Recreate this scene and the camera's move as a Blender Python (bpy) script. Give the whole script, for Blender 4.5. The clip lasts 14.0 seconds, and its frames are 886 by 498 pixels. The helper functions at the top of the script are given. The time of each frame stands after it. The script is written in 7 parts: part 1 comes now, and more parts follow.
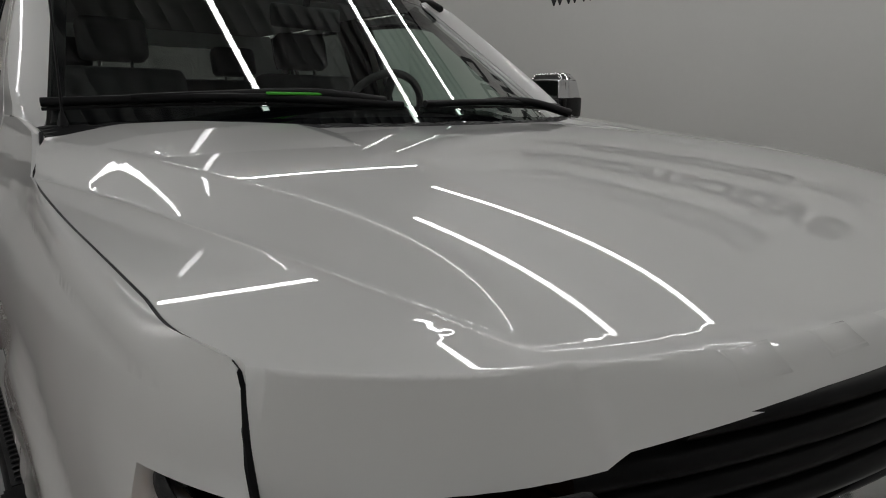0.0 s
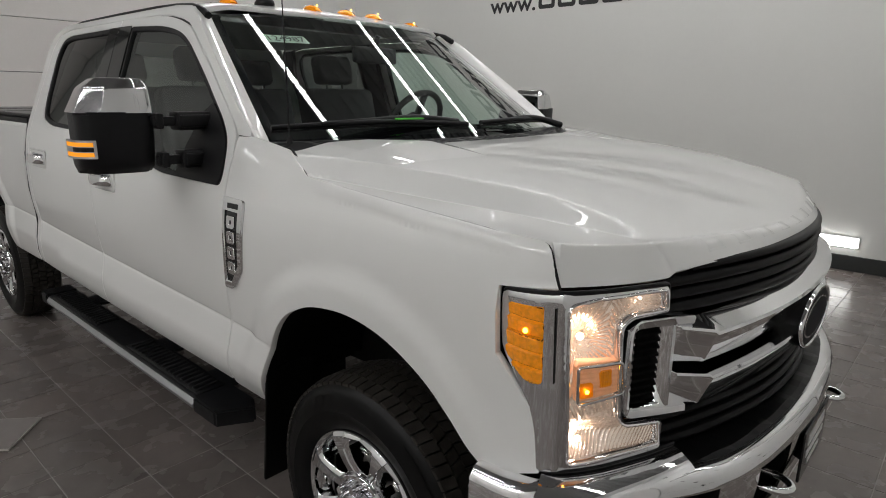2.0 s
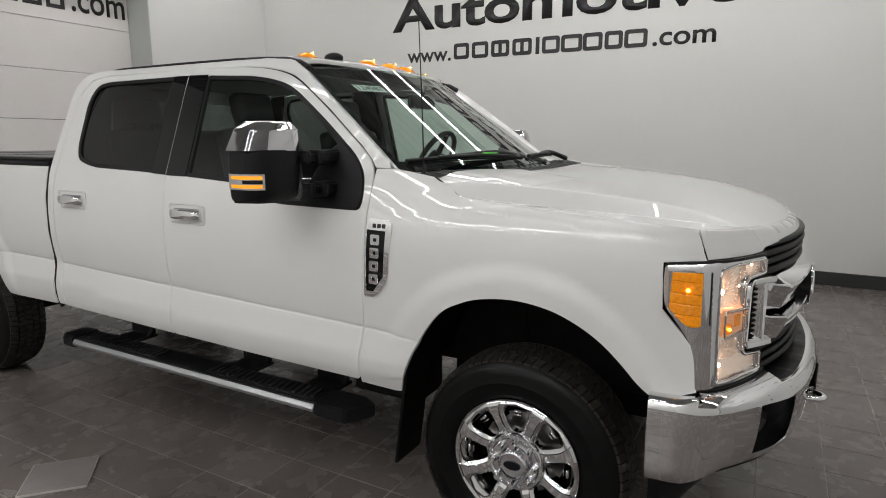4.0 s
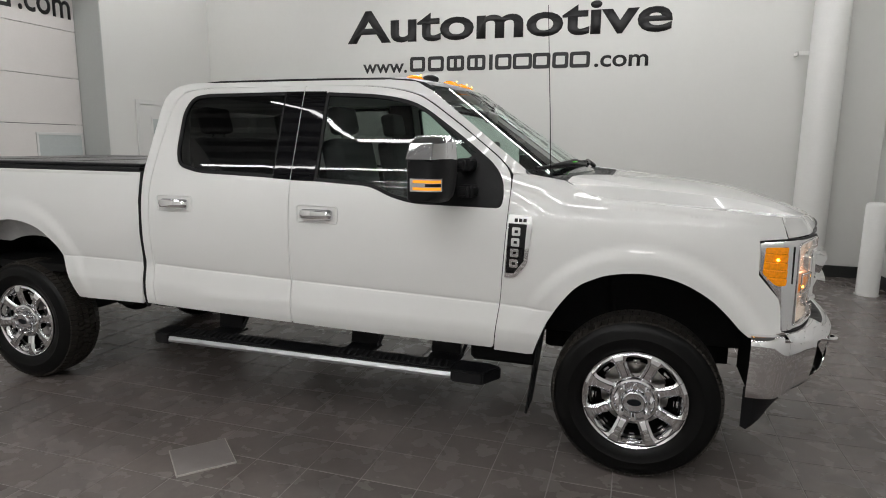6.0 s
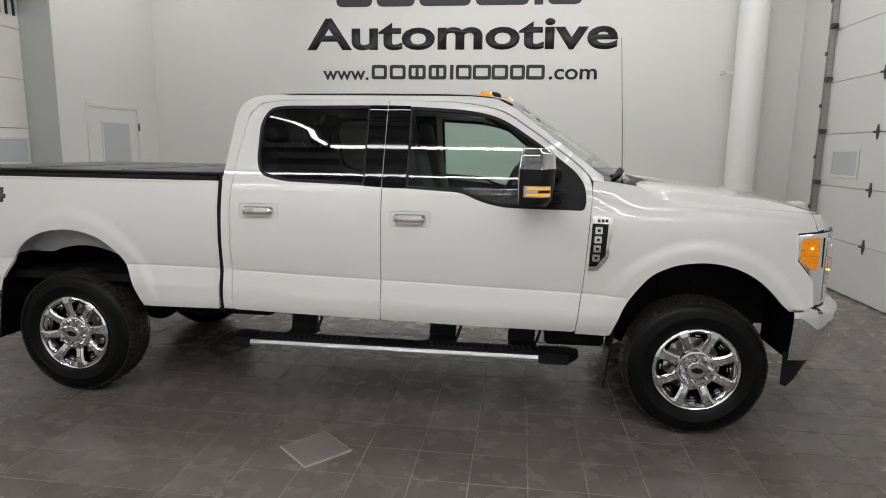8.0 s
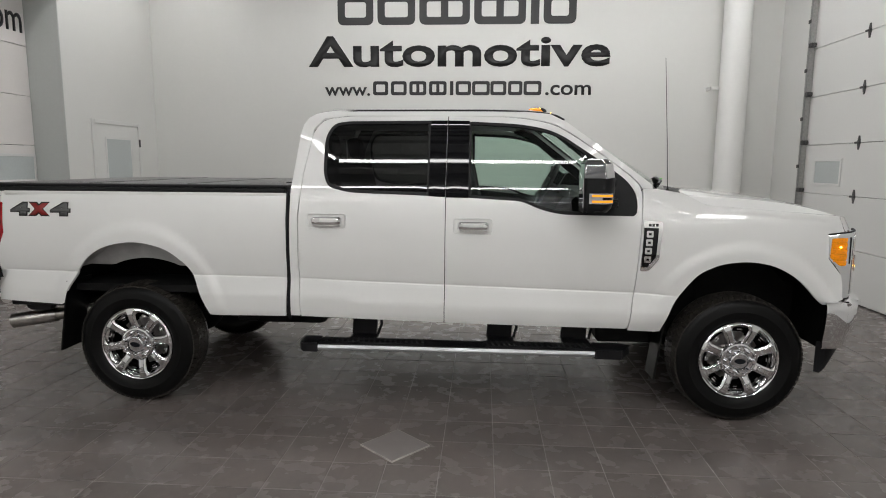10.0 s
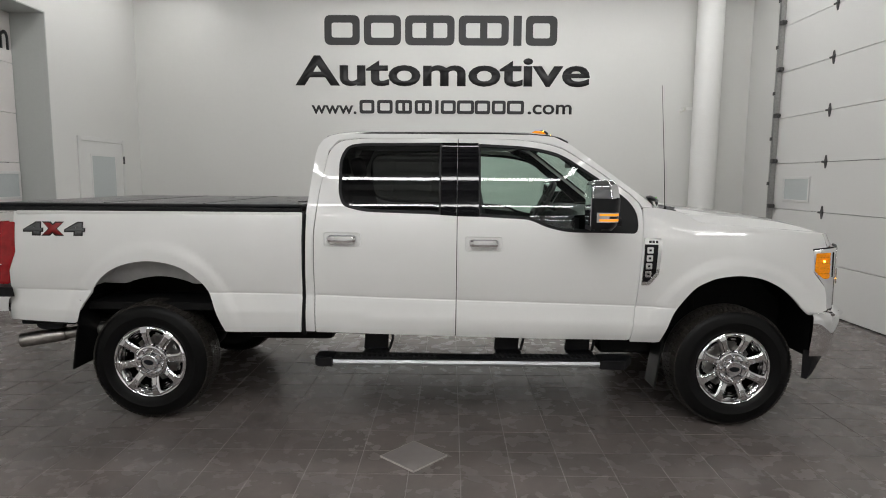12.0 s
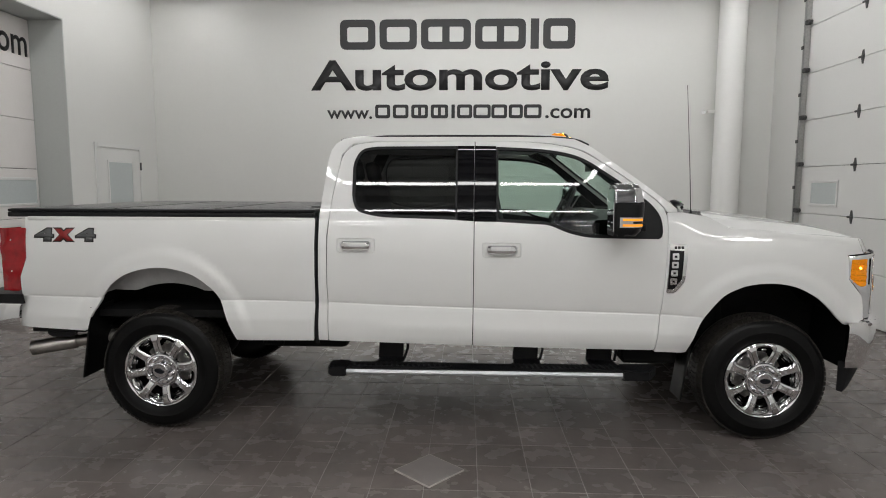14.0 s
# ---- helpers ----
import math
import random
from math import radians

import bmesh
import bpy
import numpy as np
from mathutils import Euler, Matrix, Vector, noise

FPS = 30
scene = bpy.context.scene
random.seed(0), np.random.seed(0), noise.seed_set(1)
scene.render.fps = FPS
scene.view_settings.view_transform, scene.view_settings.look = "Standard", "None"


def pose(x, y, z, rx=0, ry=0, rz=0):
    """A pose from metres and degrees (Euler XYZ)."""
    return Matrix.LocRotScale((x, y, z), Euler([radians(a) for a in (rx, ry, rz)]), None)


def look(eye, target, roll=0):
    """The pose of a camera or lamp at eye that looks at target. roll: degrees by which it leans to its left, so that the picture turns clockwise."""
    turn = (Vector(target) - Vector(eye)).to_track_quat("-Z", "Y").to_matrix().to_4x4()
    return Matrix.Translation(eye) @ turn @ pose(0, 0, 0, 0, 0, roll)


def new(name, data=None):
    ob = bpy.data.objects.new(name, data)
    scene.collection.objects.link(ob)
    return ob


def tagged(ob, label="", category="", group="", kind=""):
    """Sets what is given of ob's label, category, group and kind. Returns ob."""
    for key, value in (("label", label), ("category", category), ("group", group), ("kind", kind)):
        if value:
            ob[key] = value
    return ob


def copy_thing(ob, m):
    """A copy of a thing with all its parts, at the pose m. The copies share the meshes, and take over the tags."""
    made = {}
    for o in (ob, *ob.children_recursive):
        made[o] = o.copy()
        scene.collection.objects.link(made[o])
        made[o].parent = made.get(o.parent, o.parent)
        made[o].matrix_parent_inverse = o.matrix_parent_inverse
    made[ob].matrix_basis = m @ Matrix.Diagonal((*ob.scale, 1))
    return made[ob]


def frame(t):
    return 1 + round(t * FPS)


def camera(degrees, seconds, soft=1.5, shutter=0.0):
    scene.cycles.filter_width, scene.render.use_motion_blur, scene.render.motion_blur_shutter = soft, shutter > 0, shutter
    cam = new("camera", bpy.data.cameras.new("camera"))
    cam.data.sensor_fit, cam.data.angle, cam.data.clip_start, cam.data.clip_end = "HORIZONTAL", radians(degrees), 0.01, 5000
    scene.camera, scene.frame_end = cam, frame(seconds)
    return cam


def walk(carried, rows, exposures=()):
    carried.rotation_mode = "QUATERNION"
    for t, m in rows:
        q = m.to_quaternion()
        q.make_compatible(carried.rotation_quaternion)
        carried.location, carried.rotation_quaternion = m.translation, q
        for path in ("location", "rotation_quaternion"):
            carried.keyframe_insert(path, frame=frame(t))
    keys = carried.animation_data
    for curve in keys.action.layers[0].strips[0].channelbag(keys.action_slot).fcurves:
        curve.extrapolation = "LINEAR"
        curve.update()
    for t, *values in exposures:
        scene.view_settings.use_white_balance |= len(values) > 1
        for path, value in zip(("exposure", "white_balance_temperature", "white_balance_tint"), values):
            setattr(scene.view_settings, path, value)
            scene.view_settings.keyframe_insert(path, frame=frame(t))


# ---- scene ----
import functools

cam = camera(72.5, 14.0, soft=1.0)
PATH = [
    (0, (3.019, -1.054, 1.545), (1.532, 0.201, 1.086), 0.4),
    (0.5, (3.105, -1.233, 1.558), (1.642, 0.047, 1.087), 0.5),
    (1, (3.213, -1.451, 1.603), (1.794, -0.128, 1.118), 0.6),
    (1.5, (3.295, -1.732, 1.645), (1.931, -0.353, 1.156), 0.6),
    (2, (3.272, -1.999, 1.66), (1.978, -0.555, 1.167), 0.7),
    (2.4, (3.184, -2.171, 1.645), (1.956, -0.665, 1.174), 0.7),
    (2.5, (3.148, -2.209, 1.636), (1.945, -0.677, 1.182), 0.9),
    (3, (3.018, -2.42, 1.636), (1.926, -0.797, 1.22), 0.9),
    (3.2, (3.002, -2.516, 1.628), (1.921, -0.881, 1.23), 0.6),
    (5.3, (2.253, -3.682, 1.668), (1.606, -1.821, 1.326), 0.7),
    (5.5, (2.179, -3.767, 1.67), (1.551, -1.898, 1.329), 0.7),
    (6, (1.952, -3.954, 1.657), (1.362, -2.074, 1.319), 0.7),
    (6.5, (1.711, -4.13, 1.665), (1.2, -2.226, 1.331), 0.7),
    (7, (1.455, -4.368, 1.692), (1.044, -2.438, 1.365), 0.8),
    (7.5, (1.215, -4.499, 1.69), (0.881, -2.555, 1.363), 0.9),
    (8, (0.941, -4.564, 1.688), (0.695, -2.606, 1.363), 0.9),
    (8.5, (0.685, -4.696, 1.678), (0.516, -2.73, 1.356), 1.0),
    (8.7, (0.604, -4.762, 1.663), (0.447, -2.792, 1.357), 0.7),
    (10.8, (0.135, -4.966, 1.677), (0.06, -2.987, 1.401), 0.4),
    (11, (0.077, -5.059, 1.719), (0.04, -3.079, 1.443), 0.5),
    (11.5, (0.081, -5.066, 1.713), (0.052, -3.08, 1.472), 0.4),
    (12, (0.061, -5.038, 1.703), (0.037, -3.052, 1.473), 0.4),
    (12.5, (0.053, -5.035, 1.697), (-0.007, -3.048, 1.476), 0.3),
    (13, (0.05, -4.99, 1.7), (-0.035, -3.004, 1.483), 0.2),
    (13.5, (0.065, -4.945, 1.7), (-0.02, -2.958, 1.486), 0.2),
    (14, (0.058, -4.911, 1.693), (-0.02, -2.924, 1.481), 0.2),
]
walk(cam, [(t, look(eye, target, roll)) for t, eye, target, roll in PATH],
     [(0.0, -0.98), (0.5, -0.98), (1.0, -0.84), (1.5, -0.56), (2.0, -0.27), (2.5, -0.14), (3.2, -0.04), (5.3, 0.05), (8.0, 0.07), (11.0, 0.04), (12.5, 0.0), (14.0, 0.0)])

# ---- world and lights ----
world = bpy.data.worlds.new("hall_world")
scene.world = world
world.use_nodes = True
world.node_tree.nodes["Background"].inputs[0].default_value = (0.02, 0.02, 0.02, 1)
world.node_tree.nodes["Background"].inputs[1].default_value = 0.3

LAMP_Z = 4.62          # height of the hung light bars
LAMP_POWER = 27.0      # glow of their diffusers
WALL_LED = 14.0        # glow of the low light bar on the sign wall


# ---- materials ----
def nodes_of(name):
    m = bpy.data.materials.new(name)
    m.use_nodes = True
    nt = m.node_tree
    nt.nodes.clear()
    out = nt.nodes.new("ShaderNodeOutputMaterial")
    return m, nt, out


def principled(name, color, rough=0.5, metal=0.0, coat=0.0, coat_rough=0.03, grain=0.0, grain_scale=40.0, bump=0.0,
               bump_scale=200.0, rough_var=0.0, per_object=0.0, emit=None, emit_strength=0.0, spec=0.5, stain=0.0, stain_scale=1.5, second=None, second_scale=1.4):
    m, nt, out = nodes_of(name)
    p = nt.nodes.new("ShaderNodeBsdfPrincipled")
    nt.links.new(p.outputs[0], out.inputs[0])
    p.inputs["Base Color"].default_value = (*color, 1)
    p.inputs["Roughness"].default_value = rough
    p.inputs["Metallic"].default_value = metal
    p.inputs["Coat Weight"].default_value = coat
    p.inputs["Coat Roughness"].default_value = coat_rough
    p.inputs["Specular IOR Level"].default_value = spec
    src = nt.nodes.new("ShaderNodeNewGeometry").outputs["Position"]
    col = None
    if grain or stain or per_object:
        val = None
        for amount, scale, detail in ((grain, grain_scale, 6), (stain, stain_scale, 4)):
            if not amount:
                continue
            n = nt.nodes.new("ShaderNodeTexNoise")
            n.inputs["Scale"].default_value = scale
            n.inputs["Detail"].default_value = detail
            n.inputs["Roughness"].default_value = 0.62
            nt.links.new(src, n.inputs["Vector"])
            mr = nt.nodes.new("ShaderNodeMapRange")
            mr.inputs[1].default_value, mr.inputs[2].default_value = 0.2, 0.8
            mr.inputs[3].default_value, mr.inputs[4].default_value = 1 - amount, 1 + amount
            nt.links.new(n.outputs["Fac"], mr.inputs[0])
            if val is None:
                val = mr.outputs[0]
            else:
                mul = nt.nodes.new("ShaderNodeMath")
                mul.operation = "MULTIPLY"
                nt.links.new(val, mul.inputs[0])
                nt.links.new(mr.outputs[0], mul.inputs[1])
                val = mul.outputs[0]
        if per_object:
            oi = nt.nodes.new("ShaderNodeObjectInfo")
            mr = nt.nodes.new("ShaderNodeMapRange")
            mr.inputs[3].default_value, mr.inputs[4].default_value = 1 - per_object, 1 + per_object
            nt.links.new(oi.outputs["Random"], mr.inputs[0])
            if val is None:
                val = mr.outputs[0]
            else:
                mul = nt.nodes.new("ShaderNodeMath")
                mul.operation = "MULTIPLY"
                nt.links.new(val, mul.inputs[0])
                nt.links.new(mr.outputs[0], mul.inputs[1])
                val = mul.outputs[0]
        hsv = nt.nodes.new("ShaderNodeHueSaturation")
        hsv.inputs["Color"].default_value = (*color, 1)
        if second:
            n = nt.nodes.new("ShaderNodeTexNoise")
            n.inputs["Scale"].default_value = second_scale
            n.inputs["Detail"].default_value = 3
            n.inputs["Roughness"].default_value = 0.5
            nt.links.new(src, n.inputs["Vector"])
            mr = nt.nodes.new("ShaderNodeMapRange")
            mr.inputs[1].default_value, mr.inputs[2].default_value = 0.25, 0.75
            nt.links.new(n.outputs["Fac"], mr.inputs[0])
            mx = nt.nodes.new("ShaderNodeMixRGB")
            mx.inputs[1].default_value = (*color, 1)
            mx.inputs[2].default_value = (*second, 1)
            nt.links.new(mr.outputs[0], mx.inputs[0])
            nt.links.new(mx.outputs[0], hsv.inputs["Color"])
        nt.links.new(val, hsv.inputs["Value"])
        nt.links.new(hsv.outputs[0], p.inputs["Base Color"])
    if rough_var:
        n = nt.nodes.new("ShaderNodeTexNoise")
        n.inputs["Scale"].default_value = 7
        n.inputs["Detail"].default_value = 7
        nt.links.new(src, n.inputs["Vector"])
        mr = nt.nodes.new("ShaderNodeMapRange")
        mr.inputs[1].default_value, mr.inputs[2].default_value = 0.3, 0.7
        mr.inputs[3].default_value, mr.inputs[4].default_value = rough - rough_var, rough + rough_var
        nt.links.new(n.outputs["Fac"], mr.inputs[0])
        nt.links.new(mr.outputs[0], p.inputs["Roughness"])
    if bump:
        n = nt.nodes.new("ShaderNodeTexNoise")
        n.inputs["Scale"].default_value = bump_scale
        n.inputs["Detail"].default_value = 3
        nt.links.new(src, n.inputs["Vector"])
        b = nt.nodes.new("ShaderNodeBump")
        b.inputs["Strength"].default_value = bump
        b.inputs["Distance"].default_value = 0.002
        nt.links.new(n.outputs["Fac"], b.inputs["Height"])
        nt.links.new(b.outputs[0], p.inputs["Normal"])
    if emit:
        p.inputs["Emission Color"].default_value = (*emit, 1)
        p.inputs["Emission Strength"].default_value = emit_strength
    return m


def glass(name, tint, ior=1.5, gloss=(1, 1, 1)):
    m, nt, out = nodes_of(name)
    tr = nt.nodes.new("ShaderNodeBsdfTransparent")
    tr.inputs[0].default_value = (*tint, 1)
    gl = nt.nodes.new("ShaderNodeBsdfGlossy")
    gl.inputs["Color"].default_value = (*gloss, 1)
    gl.inputs["Roughness"].default_value = 0.0
    # gloss rises towards grazing angles, the same from both sides of the pane
    lw = nt.nodes.new("ShaderNodeLayerWeight")
    lw.inputs["Blend"].default_value = 0.5
    pw = nt.nodes.new("ShaderNodeMath")
    pw.operation = "POWER"
    pw.inputs[1].default_value = 5.0
    nt.links.new(lw.outputs["Facing"], pw.inputs[0])
    f0 = ((ior - 1) / (ior + 1)) ** 2
    fr = nt.nodes.new("ShaderNodeMath")
    fr.operation = "MULTIPLY_ADD"
    fr.inputs[1].default_value = 1 - f0
    fr.inputs[2].default_value = f0
    nt.links.new(pw.outputs[0], fr.inputs[0])
    mix = nt.nodes.new("ShaderNodeMixShader")
    nt.links.new(fr.outputs[0], mix.inputs[0])
    nt.links.new(tr.outputs[0], mix.inputs[1])
    nt.links.new(gl.outputs[0], mix.inputs[2])
    nt.links.new(mix.outputs[0], out.inputs[0])
    return m


def glow(name, color, strength):
    m, nt, out = nodes_of(name)
    e = nt.nodes.new("ShaderNodeEmission")
    e.inputs[0].default_value = (*color, 1)
    e.inputs[1].default_value = strength
    nt.links.new(e.outputs[0], out.inputs[0])
    return m


PAINT = principled("white_car_paint", (0.80, 0.80, 0.785), 0.32, coat=1.0, coat_rough=0.004, grain=0.012, grain_scale=3.0)
CHROME = principled("chrome", (0.86, 0.86, 0.87), 0.05, 1.0, rough_var=0.02)
CHROME_SATIN = principled("satin_chrome", (0.62, 0.62, 0.64), 0.16, 1.0, rough_var=0.05)
WHEEL_CHROME = principled("chrome_clad_wheel", (0.68, 0.68, 0.69), 0.055, 1.0, rough_var=0.03)
ALU = principled("brushed_aluminium", (0.43, 0.44, 0.45), 0.42, 1.0, rough_var=0.06)
STEEL = principled("dull_exhaust_steel", (0.42, 0.40, 0.38), 0.34, 1.0, grain=0.25, grain_scale=25)
BLACK = principled("black_plastic", (0.008, 0.008, 0.009), 0.45, bump=0.25, bump_scale=500, grain=0.15, spec=0.22)
BLACK_GLOSS = principled("gloss_black_trim", (0.004, 0.004, 0.005), 0.025, spec=0.35, grain=0.1)
RUBBER = principled("tyre_rubber", (0.0045, 0.0045, 0.0045), 0.36, bump=0.12, bump_scale=350, grain=0.25, grain_scale=30, rough_var=0.07, spec=0.16)
DARK = principled("dark_underbody", (0.005, 0.005, 0.005), 0.7, grain=0.4, grain_scale=20, spec=0.2)
LINER = principled("wheelhouse_liner", (0.004, 0.004, 0.004), 0.8, grain=0.3, spec=0.1)
VINYL = principled("black_tonneau_vinyl", (0.075, 0.075, 0.077), 0.33, bump=0.35, bump_scale=600, grain=0.12, rough_var=0.08)
CLOTH = principled("dark_grey_seat_cloth", (0.035, 0.035, 0.038), 0.85, bump=0.4, bump_scale=300, grain=0.2)
DASH = principled("charcoal_dashboard", (0.022, 0.022, 0.023), 0.6, bump=0.3, bump_scale=400, grain=0.15)
HEADLINER = principled("grey_headliner", (0.30, 0.30, 0.29), 0.9, grain=0.08)
GLASS_WS = glass("windshield_glass", (0.82, 0.92, 0.87), 1.78)
GLASS_FRONT = glass("green_tinted_side_glass", (0.70, 0.82, 0.76), 1.5)
GLASS_REAR = glass("dark_privacy_glass", (0.15, 0.157, 0.153), 1.5)
GLASS_LENS = glass("clear_lamp_lens", (0.95, 0.94, 0.92), 1.25)
# amber plastic given a faint glow of its own to brighten it
AMBER_LENS = principled("faintly_glowing_amber_plastic", (0.84, 0.27, 0.003), 0.10, coat=0.8, grain=0.35, grain_scale=75, emit=(1.0, 0.36, 0.008), emit_strength=0.17)
AMBER_GLOW = glow("amber_lamp_bulb", (1.0, 0.42, 0.03), 20.0)
AMBER_BAR = glow("amber_signal_bar", (1.0, 0.36, 0.03), 1.25)
WARM_BULB = glow("warm_headlamp_bulb", (1.0, 0.64, 0.43), 190.0)
TURN_CLEAR = principled("glowing_pale_orange_reflector", (0.80, 0.48, 0.34), 0.12, coat=0.6, emit=(1.0, 0.42, 0.16), emit_strength=0.22, grain=0.2, grain_scale=90)
# tail lens carries a faint glow of its own to stay bright red
RED_LENS = principled("red_tail_lens", (0.24, 0.003, 0.006), 0.14, coat=0.6, grain=0.45, grain_scale=22, spec=0.3, emit=(1, 0.01, 0.02), emit_strength=0.04)
RED_DECAL = principled("red_decal", (0.27, 0.015, 0.015), 0.4, grain=0.1)
GREY_DECAL = principled("grey_decal", (0.095, 0.098, 0.10), 0.4, grain=0.1)
SIGN_BLACK = principled("black_vinyl_lettering", (0.016, 0.016, 0.017), 0.5, grain=0.1)
WALL = principled("white_painted_wall", (0.675, 0.675, 0.652), 0.45, bump=0.12, bump_scale=120, grain=0.012, grain_scale=15, stain=0.02, stain_scale=0.7)
WALL_SIDE = principled("white_side_wall_paint", (0.71, 0.71, 0.69), 0.55, bump=0.12, bump_scale=120, grain=0.012, stain=0.02, stain_scale=0.6)
JAMB = principled("grey_green_jamb_paint", (0.47, 0.49, 0.475), 0.5, grain=0.03, bump=0.1)
PANEL_DOOR = principled("warm_white_sectional_door", (0.76, 0.73, 0.71), 0.5, grain=0.02, bump=0.2, bump_scale=90, stain=0.03)
DOOR_WHITE = principled("white_steel_door_paint", (0.70, 0.70, 0.685), 0.4, grain=0.015, bump=0.1)
PIPE_WHITE = principled("white_painted_pipe", (0.78, 0.78, 0.76), 0.4, grain=0.02, bump=0.1, stain=0.03)
BASE_BLACK = principled("black_vinyl_baseboard", (0.022, 0.024, 0.023), 0.5, grain=0.15)
CEIL = principled("dark_ribbed_ceiling_metal", (0.25, 0.25, 0.25), 0.45, grain=0.1)
GALV = principled("galvanised_steel", (0.36, 0.36, 0.35), 0.4, 0.9, grain=0.2, grain_scale=30)
DARK_STEEL = principled("dark_track_steel", (0.10, 0.10, 0.10), 0.5, 0.8, grain=0.25)
FROST = principled("frosted_pane", (0.52, 0.56, 0.56), 0.25, grain=0.05)
LAMP_GLOW = glow("led_diffuser", (1.0, 0.992, 0.985), LAMP_POWER)
LED_LOW = glow("low_led_diffuser", (1.0, 1.0, 0.97), WALL_LED)
LAMP_BODY = principled("white_lamp_housing", (0.7, 0.7, 0.7), 0.4)
TILE = principled("dark_grey_porcelain_tile", (0.168, 0.141, 0.130), 0.26, second=(0.152, 0.136, 0.128), second_scale=1.7, grain=0.12, grain_scale=22, stain=0.12, stain_scale=2.8, bump=0.04, bump_scale=150, rough_var=0.05, per_object=0.10, spec=0.38)
GROUT = principled("light_grey_grout", (0.31, 0.285, 0.27), 0.7, grain=0.2, grain_scale=40, stain=0.25)
PATCH = principled("pale_grey_loose_tile", (0.228, 0.205, 0.194), 0.38, grain=0.12, grain_scale=20, stain=0.1, bump=0.1, rough_var=0.06)
EDGE = principled("pale_raw_tile_edge", (0.50, 0.47, 0.44), 0.6, grain=0.25)
STICKER = principled("pale_green_paper_tag", (0.62, 0.74, 0.66), 0.6, grain=0.05)
INK = principled("black_ink", (0.02, 0.02, 0.02), 0.6)
WHITE_PRINT = principled("white_print", (0.75, 0.75, 0.74), 0.5)
# strip's green has a faint glow added to make it bright
GREEN = principled("green_wiper_tag", (0.10, 0.65, 0.05), 0.5, emit=(0.1, 0.8, 0.05), emit_strength=0.05)
BEZEL = principled("dark_bezel_chrome", (0.80, 0.80, 0.82), 0.07, 1.0, rough_var=0.01)
GRILLE_BLACK = principled("matt_black_grille", (0.004, 0.004, 0.0045), 0.38, spec=0.16, grain=0.2)
# reflector given its own glow in place of light from the bulbs
GLOW_REFLECTOR = principled("glowing_lamp_reflector", (0.92, 0.88, 0.84), 0.20, 0.85, emit=(1.0, 0.68, 0.48), emit_strength=0.15, grain=0.10, grain_scale=60, bump=0.35, bump_scale=90, rough_var=0.08)
CAP_CHROME = principled("silver_mirror_cap", (0.66, 0.66, 0.67), 0.06, 1.0, rough_var=0.02)
# body white greyed to stand for the shade in the wheel arch
ARCH_SHADE_PAINT = principled("white_paint_greyed_for_shade", (0.40, 0.40, 0.40), 0.6, grain=0.15, grain_scale=12, stain=0.2, stain_scale=4)
TREAD = principled("dusty_tread_rubber", (0.024, 0.021, 0.018), 0.5, bump=0.3, bump_scale=300, grain=0.5, grain_scale=25, spec=0.3)
STEP_GREY = principled("grey_step_rubber", (0.024, 0.024, 0.025), 0.40, grain=0.25, grain_scale=60, bump=0.2)
EMBLEM = principled("smoked_emblem_enamel", (0.010, 0.011, 0.014), 0.55, coat=0.0, spec=0.12)


def tile_far():
    m = TILE.copy()
    m.name = "dark_grey_porcelain_tile_field"
    nt = m.node_tree
    for n in list(nt.nodes):
        if n.bl_idname == "ShaderNodeObjectInfo":
            g = nt.nodes.new("ShaderNodeNewGeometry")
            for l in list(nt.links):
                if l.from_node == n:
                    nt.links.new(g.outputs["Random Per Island"], l.to_socket)
    return m


TILE_FAR = tile_far()


# ---- building helpers ----
def link_mesh(name, me, mat, parent=None, label=""):
    ob = new(name, me)
    if mat is not None:
        me.materials.append(mat)
    if parent is not None:
        ob.parent = parent
    if label:
        ob["label"] = label
    return ob


def part(name, bm, mat, parent=None, label="", smooth=None):
    """Links a bmesh as one mesh object. smooth: degrees under which edges are shaded smooth."""
    bmesh.ops.recalc_face_normals(bm, faces=bm.faces[:])
    if smooth is not None:
        lim = radians(smooth)
        for f in bm.faces:
            f.smooth = True
        for e in bm.edges:
            if len(e.link_faces) == 2 and e.calc_face_angle(0) > lim:
                e.smooth = False
    me = bpy.data.meshes.new(name)
    bm.to_mesh(me)
    bm.free()
    return link_mesh(name, me, mat, parent, label)


def box(bm, x0, x1, y0, y1, z0, z1, bevel=0.0, seg=2):
    vs = [bm.verts.new((x, y, z)) for x in (x0, x1) for y in (y0, y1) for z in (z0, z1)]
    idx = [(0, 1, 3, 2), (4, 6, 7, 5), (0, 4, 5, 1), (2, 3, 7, 6), (0, 2, 6, 4), (1, 5, 7, 3)]
    fs = [bm.faces.new([vs[i] for i in q]) for q in idx]
    if bevel > 0:
        es = list({e for f in fs for e in f.edges})
        bmesh.ops.bevel(bm, geom=es, offset=bevel, segments=seg, affect="EDGES", profile=0.6)
    return bm


def boxed(x0, x1, y0, y1, z0, z1, bevel=0.0, seg=2):
    return box(bmesh.new(), x0, x1, y0, y1, z0, z1, bevel, seg)


